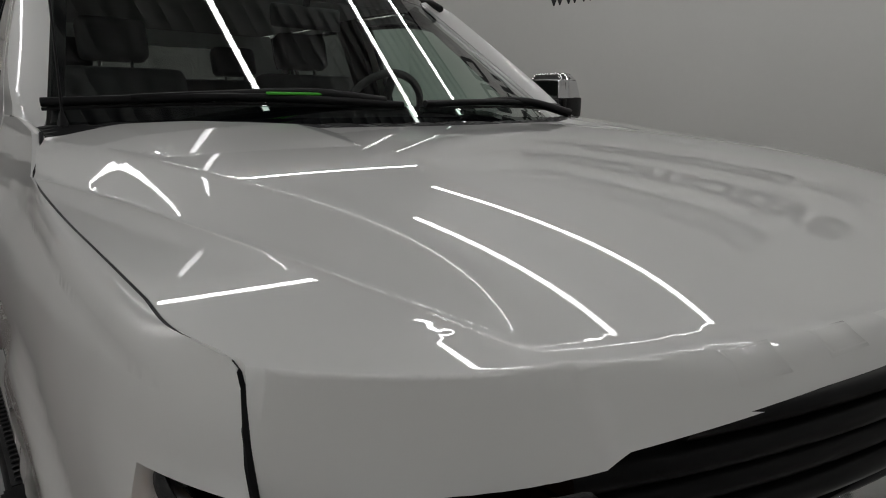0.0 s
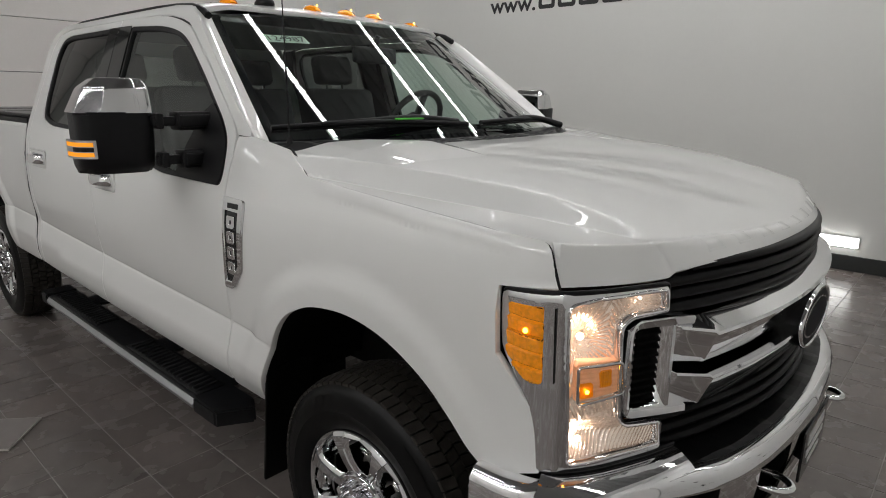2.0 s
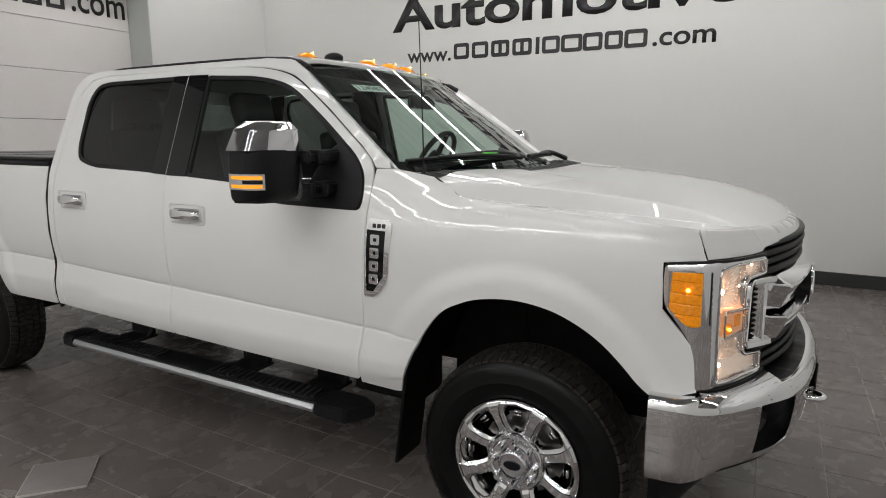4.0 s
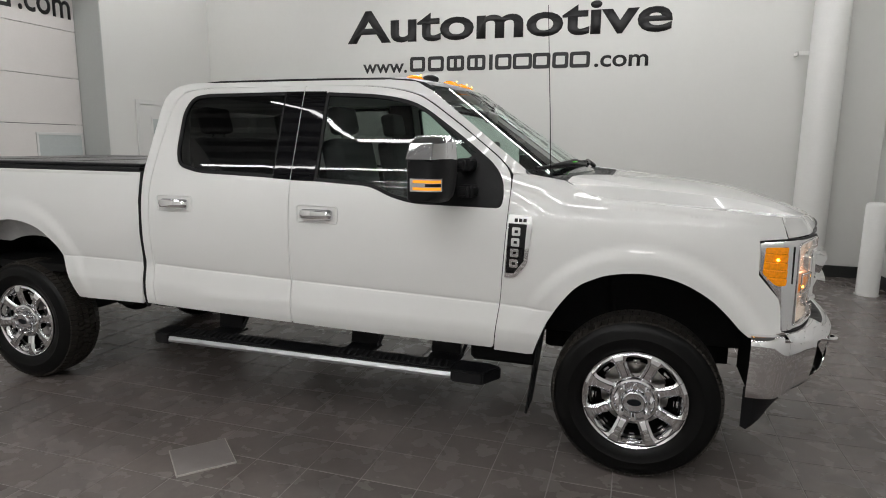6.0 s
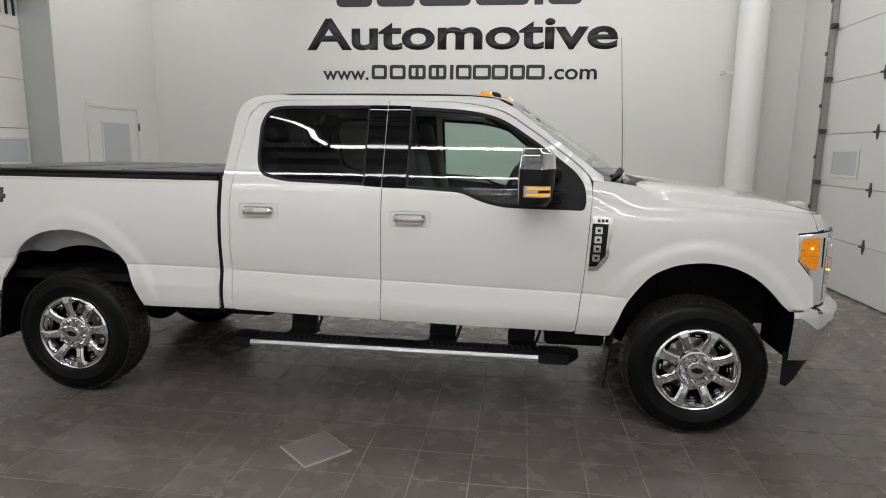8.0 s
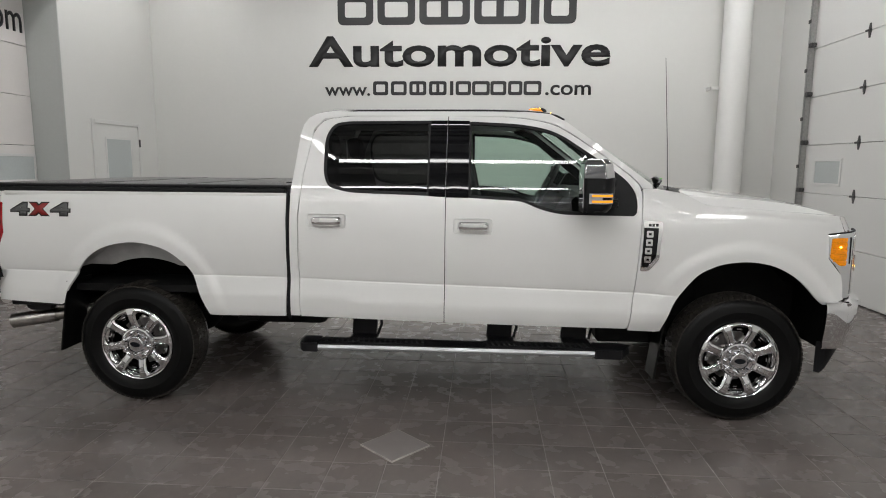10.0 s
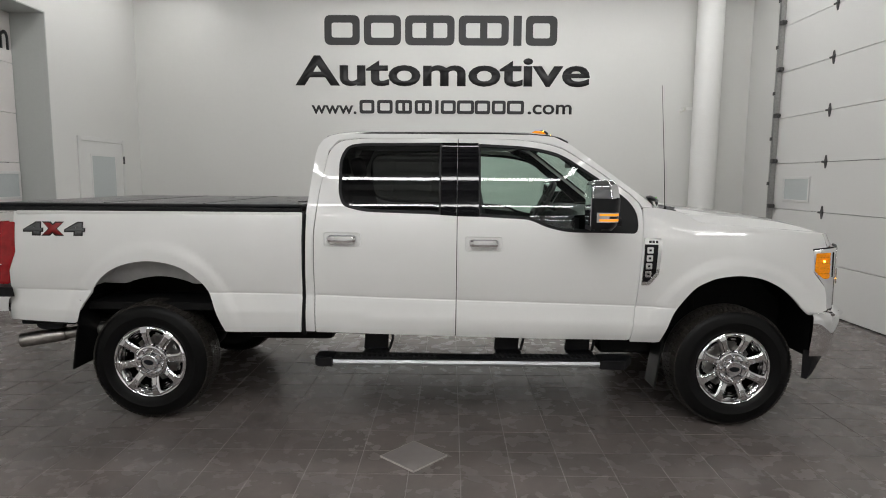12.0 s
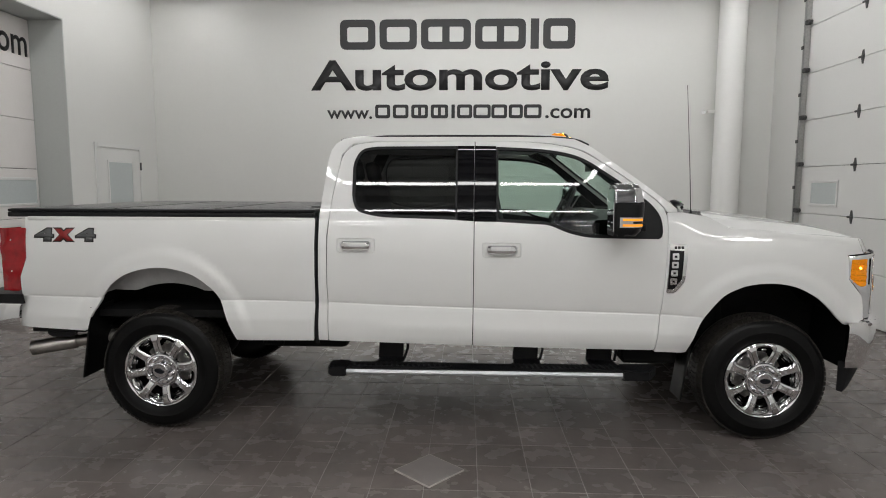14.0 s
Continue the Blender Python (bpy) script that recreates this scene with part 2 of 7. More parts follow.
def prism(bm, pts, axis, a, b, bevel=0.0):
    """A polygon of 2D points pushed along an axis from a to b. axis y: points (x, z); x: (y, z); z: (x, y)."""
    def put(p, h):
        return {"y": (p[0], h, p[1]), "x": (h, p[0], p[1]), "z": (p[0], p[1], h)}[axis]
    lo = [bm.verts.new(put(p, a)) for p in pts]
    hi = [bm.verts.new(put(p, b)) for p in pts]
    n = len(pts)
    fs = [bm.faces.new(lo), bm.faces.new(hi[::-1])]
    for i in range(n):
        fs.append(bm.faces.new((lo[i], hi[i], hi[(i + 1) % n], lo[(i + 1) % n])))
    if bevel > 0:
        es = list({e for f in fs for e in f.edges})
        bmesh.ops.bevel(bm, geom=es, offset=bevel, segments=2, affect="EDGES")
    return bm


def tube(bm, pts, r, seg=12, cap=True):
    """A round bar along points; r is one radius or one for each point."""
    pts = [Vector(p) for p in pts]
    rs = r if isinstance(r, (list, tuple)) else [r] * len(pts)
    rings = []
    up = Vector((0, 0, 1))
    for i, p in enumerate(pts):
        d = (pts[min(i + 1, len(pts) - 1)] - pts[max(i - 1, 0)]).normalized()
        ref = up if abs(d.dot(up)) < 0.95 else Vector((1, 0, 0))
        u = d.cross(ref).normalized()
        v = d.cross(u)
        rings.append([bm.verts.new(p + (u * math.cos(a) + v * math.sin(a)) * rs[i]) for a in [2 * math.pi * k / seg for k in range(seg)]])
    for a, b in zip(rings, rings[1:]):
        for k in range(seg):
            bm.faces.new((a[k], a[(k + 1) % seg], b[(k + 1) % seg], b[k]))
    if cap:
        bm.faces.new(rings[0][::-1])
        bm.faces.new(rings[-1])
    return bm


def revolve(bm, profile, seg, place=lambda r, a, h: (r * math.cos(a), h, r * math.sin(a)), closed=False):
    """A profile of (radius, height) turned about an axis."""
    rings = [[bm.verts.new(place(r, 2 * math.pi * k / seg, h)) for k in range(seg)] for r, h in profile]
    pairs = list(zip(rings, rings[1:])) + ([(rings[-1], rings[0])] if closed else [])
    for a, b in pairs:
        for k in range(seg):
            bm.faces.new((a[k], a[(k + 1) % seg], b[(k + 1) % seg], b[k]))
    return rings


def spline(pts, n=8, closed=False):
    """Catmull-Rom through 2D or 3D points."""
    p = [np.array(q, float) for q in pts]
    m = len(p)
    out = []
    for i in range(m if closed else m - 1):
        a, b, c, d = (p[(i - 1) % m], p[i], p[(i + 1) % m], p[(i + 2) % m]) if closed else (p[max(i - 1, 0)], p[i], p[i + 1], p[min(i + 2, m - 1)])
        for k in range(n):
            t = k / n
            out.append(tuple(0.5 * (2 * b + (c - a) * t + (2 * a - 5 * b + 4 * c - d) * t * t + (3 * b - a - 3 * c + d) * t ** 3)))
    if not closed:
        out.append(tuple(p[-1]))
    return out


def rounded(pts, radii, n=5):
    """A polygon with its corners rounded."""
    out = []
    m = len(pts)
    for i in range(m):
        r = radii if isinstance(radii, (int, float)) else radii[i]
        b = np.array(pts[i], float)
        a, c = np.array(pts[i - 1], float), np.array(pts[(i + 1) % m], float)
        if r <= 0:
            out.append(tuple(b))
            continue
        u, v = (a - b), (c - b)
        lu, lv = np.linalg.norm(u), np.linalg.norm(v)
        r1 = min(r, lu * 0.49, lv * 0.49)
        s, e = b + u / lu * r1, b + v / lv * r1
        for k in range(n + 1):
            t = k / n
            out.append(tuple((1 - t) ** 2 * s + 2 * t * (1 - t) * b + t * t * e))
    return out


def resample(pts, step):
    out = []
    m = len(pts)
    for i in range(m):
        a, b = np.array(pts[i], float), np.array(pts[(i + 1) % m], float)
        k = max(1, int(math.ceil(np.linalg.norm(b - a) / step)))
        out += [tuple(a + (b - a) * j / k) for j in range(k)]
    return out


def inside(poly, q):
    x, y = q[:, 0], q[:, 1]
    res = np.zeros(len(q), bool)
    p = np.array(poly)
    a, b = p, np.roll(p, -1, 0)
    for (x0, y0), (x1, y1) in zip(a, b):
        if y0 == y1:
            continue
        hit = ((y0 > y) != (y1 > y)) & (x < (x1 - x0) * (y - y0) / (y1 - y0) + x0)
        res ^= hit
    return res


def away(poly, q):
    p = np.array(poly)
    a, b = p, np.roll(p, -1, 0)
    best = np.full(len(q), 1e9)
    for s, e in zip(a, b):
        d = e - s
        L = max(d @ d, 1e-12)
        t = np.clip(((q - s) @ d) / L, 0, 1)
        best = np.minimum(best, np.linalg.norm(q - (s + t[:, None] * d), axis=1))
    return best


def skin(name, outline, place, out, mat, parent=None, label="", holes=(), step=0.04, depth=0.02, lines=(), bow=0.0):
    """A sheet cut to a 2D outline with holes and laid on a curved surface, place(u, v) -> point; its rims turn in by depth.
    out: the way that it faces. lines: creases as 2D polylines. bow: radius by which the rims are rounded over."""
    from mathutils.geometry import delaunay_2d_cdt
    loops = [resample(outline, step)] + [resample(h, step) for h in holes]
    verts, edges = [], []
    for lp in loops:
        n0 = len(verts)
        verts += lp
        edges += [(n0 + i, n0 + (i + 1) % len(lp)) for i in range(len(lp))]
    for ln in lines:
        pts = resample(list(ln) + list(ln)[::-1], step)
        pts = pts[:len(pts) // 2 + 1]
        n0 = len(verts)
        verts += pts
        edges += [(n0 + i, n0 + i + 1) for i in range(len(pts) - 1)]
    P = np.array(verts)
    lo, hi = P.min(0), P.max(0)
    gx, gy = np.meshgrid(np.arange(lo[0] + step / 2, hi[0], step), np.arange(lo[1] + step / 2, hi[1], step))
    gx[::2] += step * 0.25
    g = np.stack([gx.ravel(), gy.ravel()], 1)
    keep = inside(loops[0], g)
    for lp in loops:
        keep &= away(lp, g) > step * 0.45
    for lp in loops[1:]:
        keep &= ~inside(lp, g)
    g = g[keep]
    allp = [Vector(v) for v in verts] + [Vector((a, b)) for a, b in g]
    ov, _, of, _, _, _ = delaunay_2d_cdt(allp, edges, [], 0, 1e-6)
    O = np.array([(v.x, v.y) for v in ov])
    cen = np.array([O[list(f)].mean(0) for f in of])
    ok = inside(loops[0], cen)
    for lp in loops[1:]:
        ok &= ~inside(lp, cen)
    tris = [f for f, k in zip(of, ok) if k]
    out = Vector(out)
    h = 0.002

    def normal(u, v):
        n = (Vector(place(u + h, v)) - Vector(place(u - h, v))).cross(Vector(place(u, v + h)) - Vector(place(u, v - h)))
        if n.length < 1e-12:
            return out.normalized()
        n.normalize()
        return n if n.dot(out) > 0 else -n
    co = [Vector(place(u, v)) for u, v in O]
    no = [normal(u, v) for u, v in O]
    faces = []
    for f in tris:
        a, b, c = (co[i] for i in f)
        faces.append(tuple(f) if (b - a).cross(c - a).dot(no[f[0]]) > 0 else tuple(f)[::-1])
    if depth > 0:
        for li, lp in enumerate(loops):
            m = len(lp)
            area = sum(lp[i][0] * lp[(i + 1) % m][1] - lp[(i + 1) % m][0] * lp[i][1] for i in range(m))
            for i in range(m):
                (u0, v0), (u1, v1) = lp[i], lp[(i + 1) % m]
                a, b = Vector(place(u0, v0)), Vector(place(u1, v1))
                na, nb = normal(u0, v0), normal(u1, v1)
                c, d = b - nb * depth, a - na * depth
                k = len(co)
                co += [a, b, c, d]
                fn = (b - a).cross(na)
                fn.normalize()
                # the rim faces away from the sheet
                mid = np.array([((u0 + u1) / 2, (v0 + v1) / 2)])
                side = np.array([[-(v1 - v0), u1 - u0]])
                side = side / (np.linalg.norm(side) + 1e-12) * 1e-4
                left_in = bool(inside(loops[0], mid + side)[0]) and not any(bool(inside(q, mid + side)[0]) for q in loops[1:])
                inw = Vector(place(*(mid + side * (1 if left_in else -1))[0])) - (a + b) / 2
                if fn.dot(inw) > 0:
                    fn = -fn
                soft = (fn + na * 0.8).normalized()
                no += [soft, soft, fn, fn]
                q = (k, k + 1, k + 2, k + 3)
                faces.append(q if (b - a).cross(c - a).dot(fn) > 0 else q[::-1])
    me = bpy.data.meshes.new(name)
    me.from_pydata([tuple(c) for c in co], [], faces)
    me.polygons.foreach_set("use_smooth", [True] * len(me.polygons))
    me.update()
    me.normals_split_custom_set_from_vertices([tuple(n) for n in no])
    return link_mesh(name, me, mat, parent, label)


def empty(name, label="", category="", group="", kind="", at=(0, 0, 0), parent=None):
    ob = new(name)
    ob.empty_display_size = 0.1
    ob.location = at
    if parent is not None:
        ob.parent = parent
    return tagged(ob, label, category, group, kind)


def lettering(name, text, x0, x1, z0, z1, place, mat, parent, bold=0.0, thick=0.004, fit="abs", label=""):
    """Letters of the built-in font stretched into a box; place(u, v, w) -> point."""
    cu = bpy.data.curves.new(name, "FONT")
    cu.body = text
    cu.size = 1.0
    cu.offset = bold
    cu.resolution_u = 4
    tmp = bpy.data.objects.new(name, cu)
    scene.collection.objects.link(tmp)
    dg = bpy.context.evaluated_depsgraph_get()
    dg.update()
    me = bpy.data.meshes.new_from_object(tmp.evaluated_get(dg))
    bpy.data.objects.remove(tmp)
    bpy.data.curves.remove(cu)
    bm = bmesh.new()
    bm.from_mesh(me)
    bpy.data.meshes.remove(me)
    xs = [v.co.x for v in bm.verts]
    ys = [v.co.y for v in bm.verts]
    lx, hx = min(xs), max(xs)
    ly, hy = min(ys), max(ys)
    geo = bmesh.ops.extrude_face_region(bm, geom=bm.faces[:])
    top = {v for v in geo["geom"] if isinstance(v, bmesh.types.BMVert)}
    for v in bm.verts:
        u = x0 + (v.co.x - lx) / (hx - lx) * (x1 - x0)
        w = z0 + (v.co.y - ly) / (hy - ly) * (z1 - z0)
        v.co = Vector(place(u, w, thick if v in top else 0.0))
    return part(name, bm, mat, parent, label)


def smin(a, b, k):
    h = max(0.0, min(1.0, 0.5 + 0.5 * (b - a) / k))
    return b * (1 - h) + a * h - k * h * (1 - h)


def table(rows, x):
    """Smooth interpolation in rows of (x, y)."""
    if x <= rows[0][0]:
        return rows[0][1]
    for i in range(len(rows) - 1):
        (x0, y0), (x1, y1) = rows[i], rows[i + 1]
        if x <= x1:
            t = (x - x0) / (x1 - x0)
            m0 = (y1 - rows[i - 1][1]) / (x1 - rows[i - 1][0]) if i > 0 else (y1 - y0) / (x1 - x0)
            m1 = (rows[i + 2][1] - y0) / (rows[i + 2][0] - x0) if i + 2 < len(rows) else (y1 - y0) / (x1 - x0)
            L = x1 - x0
            return ((2 * t ** 3 - 3 * t * t + 1) * y0 + (t ** 3 - 2 * t * t + t) * L * m0 + (3 * t * t - 2 * t ** 3) * y1 + (t ** 3 - t * t) * L * m1)
    return rows[-1][1]


# ---- the hall ----
X_L, X_R, Y_B, Y_F, Z_C = -5.12, 4.90, 5.08, -8.6, 5.15
T_W = 0.25

# sign wall and the walls that close the hall; the south one is unseen, made up
tagged(part("wall_north", boxed(X_L - 0.9, X_R + 0.9, Y_B, Y_B + T_W, 0, Z_C), WALL), "white painted wall carrying a black sign", "wall", kind="structure")
w = tagged(part("wall_south", boxed(X_L - 0.9, X_R + 0.9, Y_F - T_W, Y_F, 0, Z_C), WALL_SIDE), "plain white wall added unseen behind the viewer", "wall", kind="structure")

# west wall with a deep doorway for a sectional door
REC_Y, REC_Z, REC_X = 2.87, 3.78, -5.62
DOOR_Y0 = -2.1
bm = bmesh.new()
box(bm, X_L - 0.6, X_L, REC_Y, Y_B, 0, Z_C)
box(bm, X_L - 0.6, X_L, DOOR_Y0, REC_Y, REC_Z, Z_C)
box(bm, X_L - 0.6, X_L, Y_F, DOOR_Y0, 0, Z_C)
tagged(part("wall_west", bm, WALL_SIDE), "white painted side wall with a deep doorway", "wall", kind="structure")
bm = bmesh.new()
box(bm, REC_X + 0.004, X_L - 0.004, REC_Y - 0.012, REC_Y - 0.002, 0, REC_Z - 0.002)
box(bm, REC_X + 0.004, X_L - 0.004, DOOR_Y0 + 0.002, DOOR_Y0 + 0.012, 0, REC_Z - 0.002)
box(bm, REC_X + 0.004, X_L - 0.004, DOOR_Y0 + 0.012, REC_Y - 0.012, REC_Z - 0.014, REC_Z - 0.002)
tagged(part("trim", bm, JAMB), "grey-green painted jamb lining of the doorway", "door jamb", kind="structure")

# east wall with its doorway
ED0, ED1, EDZ = -0.9, 4.16, 4.61
bm = bmesh.new()
box(bm, X_R, X_R + 0.6, ED1, Y_B, 0, Z_C)
box(bm, X_R, X_R + 0.6, ED0, ED1, EDZ, Z_C)
box(bm, X_R, X_R + 0.6, Y_F, ED0, 0, Z_C)
tagged(part("wall_east", bm, WALL_SIDE), "white painted wall round a sectional door", "wall", kind="structure")


def sectional_door(name, x, face, y0, y1, height, sections, first, mat, window_rows, hinge_ys, label):
    """face: +1 shows its front towards +x."""
    d = tagged(empty(name), label, "garage door", kind="structure")
    zs = [0.01] + [first + i * (height - first) / (sections - 1) for i in range(sections)]
    for i in range(sections):
        pan = part("door_panel", boxed(x - 0.025, x + 0.025, y0, y1, zs[i] + 0.003, zs[i + 1] - 0.003, 0.004, 1), mat, d)
        for wy0, wy1, wz0, wz1 in window_rows.get(i, ()):
            bm = bmesh.new()
            xo = x + face * 0.026
            xa, xb = sorted((xo, xo + face * 0.014))
            box(bm, xa, xb, wy0 - 0.035, wy1 + 0.035, wz1, wz1 + 0.035, 0.004, 1)
            box(bm, xa, xb, wy0 - 0.035, wy1 + 0.035, wz0 - 0.035, wz0, 0.004, 1)
            box(bm, xa, xb, wy0 - 0.035, wy0, wz0, wz1, 0.004, 1)
            box(bm, xa, xb, wy1, wy1 + 0.035, wz0, wz1, 0.004, 1)
            part("window_frame", bm, DOOR_WHITE, pan)
            xa, xb = sorted((xo, xo + face * 0.006))
            part("pane", boxed(xa, xb, wy0, wy1, wz0, wz1), FROST, pan)
        if i:
            for hy in hinge_ys:
                bm = bmesh.new()
                xo = x + face * 0.025
                z = zs[i]
                prism(bm, [(hy - 0.012, z - 0.085), (hy + 0.012, z - 0.085), (hy + 0.03, z - 0.02), (hy + 0.03, z + 0.02), (hy + 0.012, z + 0.085), (hy - 0.012, z + 0.085), (hy - 0.03, z + 0.02), (hy - 0.03, z - 0.02)], "x", *sorted((xo, xo + face * 0.006)))
                tube(bm, [(xo + face * 0.02, hy - 0.045, z), (xo + face * 0.02, hy + 0.045, z)], 0.014, 8)
                part("hinge", bm, DARK_STEEL, d, "dark steel hinge plate")
    return d, zs


# east door: sections 0.65 m high, hinges on the joints, a small window low down
door_e, zs_e = sectional_door("door_1", X_R + 0.03, -1, ED0 + 0.02, ED1 - 0.03, EDZ - 0.022, 7, 0.646, DOOR_WHITE,
                              {2: [(3.25, 3.83, 1.45, 1.735)]}, [2.91, 1.45, 0.0], "tall white sectional garage door with dark hinges and a small window")
# its vertical track with rollers
bm = bmesh.new()
box(bm, X_R - 0.075, X_R - 0.004, ED1 - 0.06, ED1 - 0.052, 0.05, EDZ)
box(bm, X_R - 0.075, X_R - 0.068, ED1 - 0.052, ED1 - 0.005, 0.05, EDZ)
box(bm, X_R - 0.012, X_R - 0.004, ED1 - 0.005, ED1 + 0.06, 0.05, EDZ)
track = tagged(part("door_track", bm, GALV), "galvanised vertical door track with dark rollers", "door track", kind="structure")
for i in range(14):
    z = 0.33 * i + 0.35
    bm = bmesh.new()
    if i % 2:
        box(bm, X_R - 0.09, X_R - 0.02, ED1 - 0.13, ED1 - 0.05, z - 0.03, z + 0.03, 0.006, 1)
        tube(bm, [(X_R - 0.05, ED1 - 0.16, z), (X_R - 0.05, ED1 - 0.02, z)], 0.018, 8)
    else:
        box(bm, X_R - 0.08, X_R - 0.004, ED1 - 0.04, ED1 + 0.03, z - 0.025, z + 0.025, 0.005, 1)
    part("roller" if i % 2 else "bracket", bm, DARK_STEEL, track)

# west door in its recess
door_w, zs_w = sectional_door("door_2", REC_X + 0.03, 1, DOOR_Y0 + 0.02, REC_Y - 0.02, REC_Z - 0.02, 6, 0.62, PANEL_DOOR,
                              {2: [(2.15, 2.80, 1.44, 1.73)]}, [], "warm white sectional door in a deep doorway, lettered near its top")
lettering("lettering", ".com", 2.05, 2.80, 3.285, 3.525, lambda u, v, w: (REC_X + 0.057 + w, u, v), SIGN_BLACK, door_w, 0.012, 0.003, label="black letters")

lettering("lettering", "www.", -1.66, -0.89, 3.275, 3.42, lambda u, v, w: (REC_X + 0.057 + w, u, v), SIGN_BLACK, door_w, 0.012, 0.003, label="black letters")
for k in range(10):
    y = -0.82 + k * 0.283
    bm = bmesh.new()
    for y0, y1, z0, z1 in ((y, y + 0.05, 3.285, 3.515), (y + 0.18, y + 0.23, 3.285, 3.515), (y + 0.05, y + 0.18, 3.285, 3.335), (y + 0.05, y + 0.18, 3.465, 3.515)):
        box(bm, REC_X + 0.056, REC_X + 0.060, y0, y1, z0, z1)
    part("sign_block", bm, SIGN_BLACK, door_w, "black block of the sign")

# walk-through door in the west wall
d = tagged(empty("door_3"), "white steel door with a frosted pane", "door", kind="structure")
bm = bmesh.new()
for y0, y1, z0, z1 in ((3.37, 3.43, 0, 2.27), (4.51, 4.57, 0, 2.27), (3.43, 4.51, 2.21, 2.27)):
    box(bm, X_L - 0.002, X_L + 0.022, y0, y1, z0, z1, 0.004, 1)
part("door_frame", bm, DOOR_WHITE, d)
leaf = part("door_leaf", boxed(X_L - 0.002, X_L + 0.014, 3.437, 4.503, 0.012, 2.203, 0.003, 1), DOOR_WHITE, d)
part("pane", boxed(X_L + 0.0145, X_L + 0.018, 3.68, 4.28, 1.05, 2.0), FROST, leaf, "pale frosted pane")
bm = bmesh.new()
for y0, y1, z0, z1 in ((3.65, 3.68, 1.02, 2.03), (4.28, 4.31, 1.02, 2.03), (3.68, 4.28, 2.0, 2.03), (3.68, 4.28, 1.02, 1.05)):
    box(bm, X_L + 0.0142, X_L + 0.024, y0, y1, z0, z1, 0.002, 1)
part("pane_frame", bm, DOOR_WHITE, leaf)
part("hinge", boxed(X_L + 0.022, X_L + 0.04, 4.50, 4.53, 1.90, 2.02, 0.004, 1), DARK_STEEL, d, "dark hinge")

# baseboard along the sign wall and the short return beside the east door
bm = bmesh.new()
box(bm, X_L + 0.02, X_R - 0.02, Y_B - 0.018, Y_B - 0.002, 0.002, 0.155, 0.004, 1)
box(bm, X_R - 0.018, X_R - 0.002, ED1 + 0.08, Y_B - 0.02, 0.002, 0.155, 0.004, 1)
box(bm, X_L + 0.002, X_L + 0.018, 4.58, Y_B - 0.02, 0.002, 0.155, 0.004, 1)
tagged(part("baseboard", bm, BASE_BLACK), "black vinyl baseboard", "baseboard", kind="structure")

# ceiling of ribbed dark metal, one mesh
bm = bmesh.new()
n = 110
for i in range(n):
    y0 = Y_F + (Y_B - Y_F) * i / n
    y1 = y0 + (Y_B - Y_F) / n
    h = 0.09 if i % 2 else 0.0
    box(bm, X_L - 0.9, X_R + 0.9, y0, y1, Z_C + h, Z_C + 0.2)
tagged(part("ceiling", bm, CEIL), "dark grey ribbed metal ceiling", "ceiling", kind="structure")

# hung light bars; the last two are unseen, added to brighten the truck's near side
# ends of each bar and the width of its diffuser
# the longest bars run on unseen to brighten the end walls
LAMPS = [((-4.7, 0.32), (4.6, 0.32), 0.065), ((-1.35, 2.45), (4.6, 2.45), 0.065), ((-2.6, 3.72), (4.6, 3.72), 0.065), ((-4.3, 0.95), (-4.3, 4.75), 0.065),
         ((-1.72, -4.42), (1.65, -4.42), 0.045), ((-1.75, -4.38), (-2.55, -3.35), 0.045), ((1.68, -4.38), (2.5, -3.35), 0.045),
         ((-4.7, -5.02), (4.6, -5.02), 0.045), ((-1.6, -3.05), (1.6, -3.05), 0.045), ((-4.7, -6.4), (4.6, -6.4), 0.09), ((-4.7, -7.7), (4.6, -7.7), 0.09)]
for (xa, ya), (xb, yb), wide in LAMPS:
    lamp = empty("ceiling_light", "long white light bar hung below the ceiling", "ceiling light", group="hung light bars")
    d = Vector((xb - xa, yb - ya, 0))
    L = d.length
    lamp.matrix_world = pose((xa + xb) / 2, (ya + yb) / 2, LAMP_Z, 0, 0, math.degrees(math.atan2(d.y, d.x)))
    part("housing", boxed(-L / 2, L / 2, -wide / 2 - 0.005, wide / 2 + 0.005, 0.004, 0.06, 0.006, 1), LAMP_BODY, lamp)
    part("diffuser", boxed(-L / 2 + 0.01, L / 2 - 0.01, -wide / 2, wide / 2, -0.02, 0.0), LAMP_GLOW, lamp, "glowing diffuser")
    for k in (-0.42, 0.42):
        part("wire", tube(bmesh.new(), [(k * L, 0, 0.06), (k * L, 0, Z_C - LAMP_Z + 0.02)], 0.004, 6), DARK_STEEL, lamp)
# low light bar on the sign wall behind the truck
lamp = empty("wall_light", "bright white light bar low on the wall", "wall light")
part("housing", boxed(-2.42, 2.46, Y_B - 0.03, Y_B - 0.002, 0.235, 0.345, 0.004, 1), LAMP_BODY, lamp)
part("diffuser", boxed(-2.41, 2.45, Y_B - 0.045, Y_B - 0.031, 0.242, 0.338), LED_LOW, lamp, "glowing diffuser")

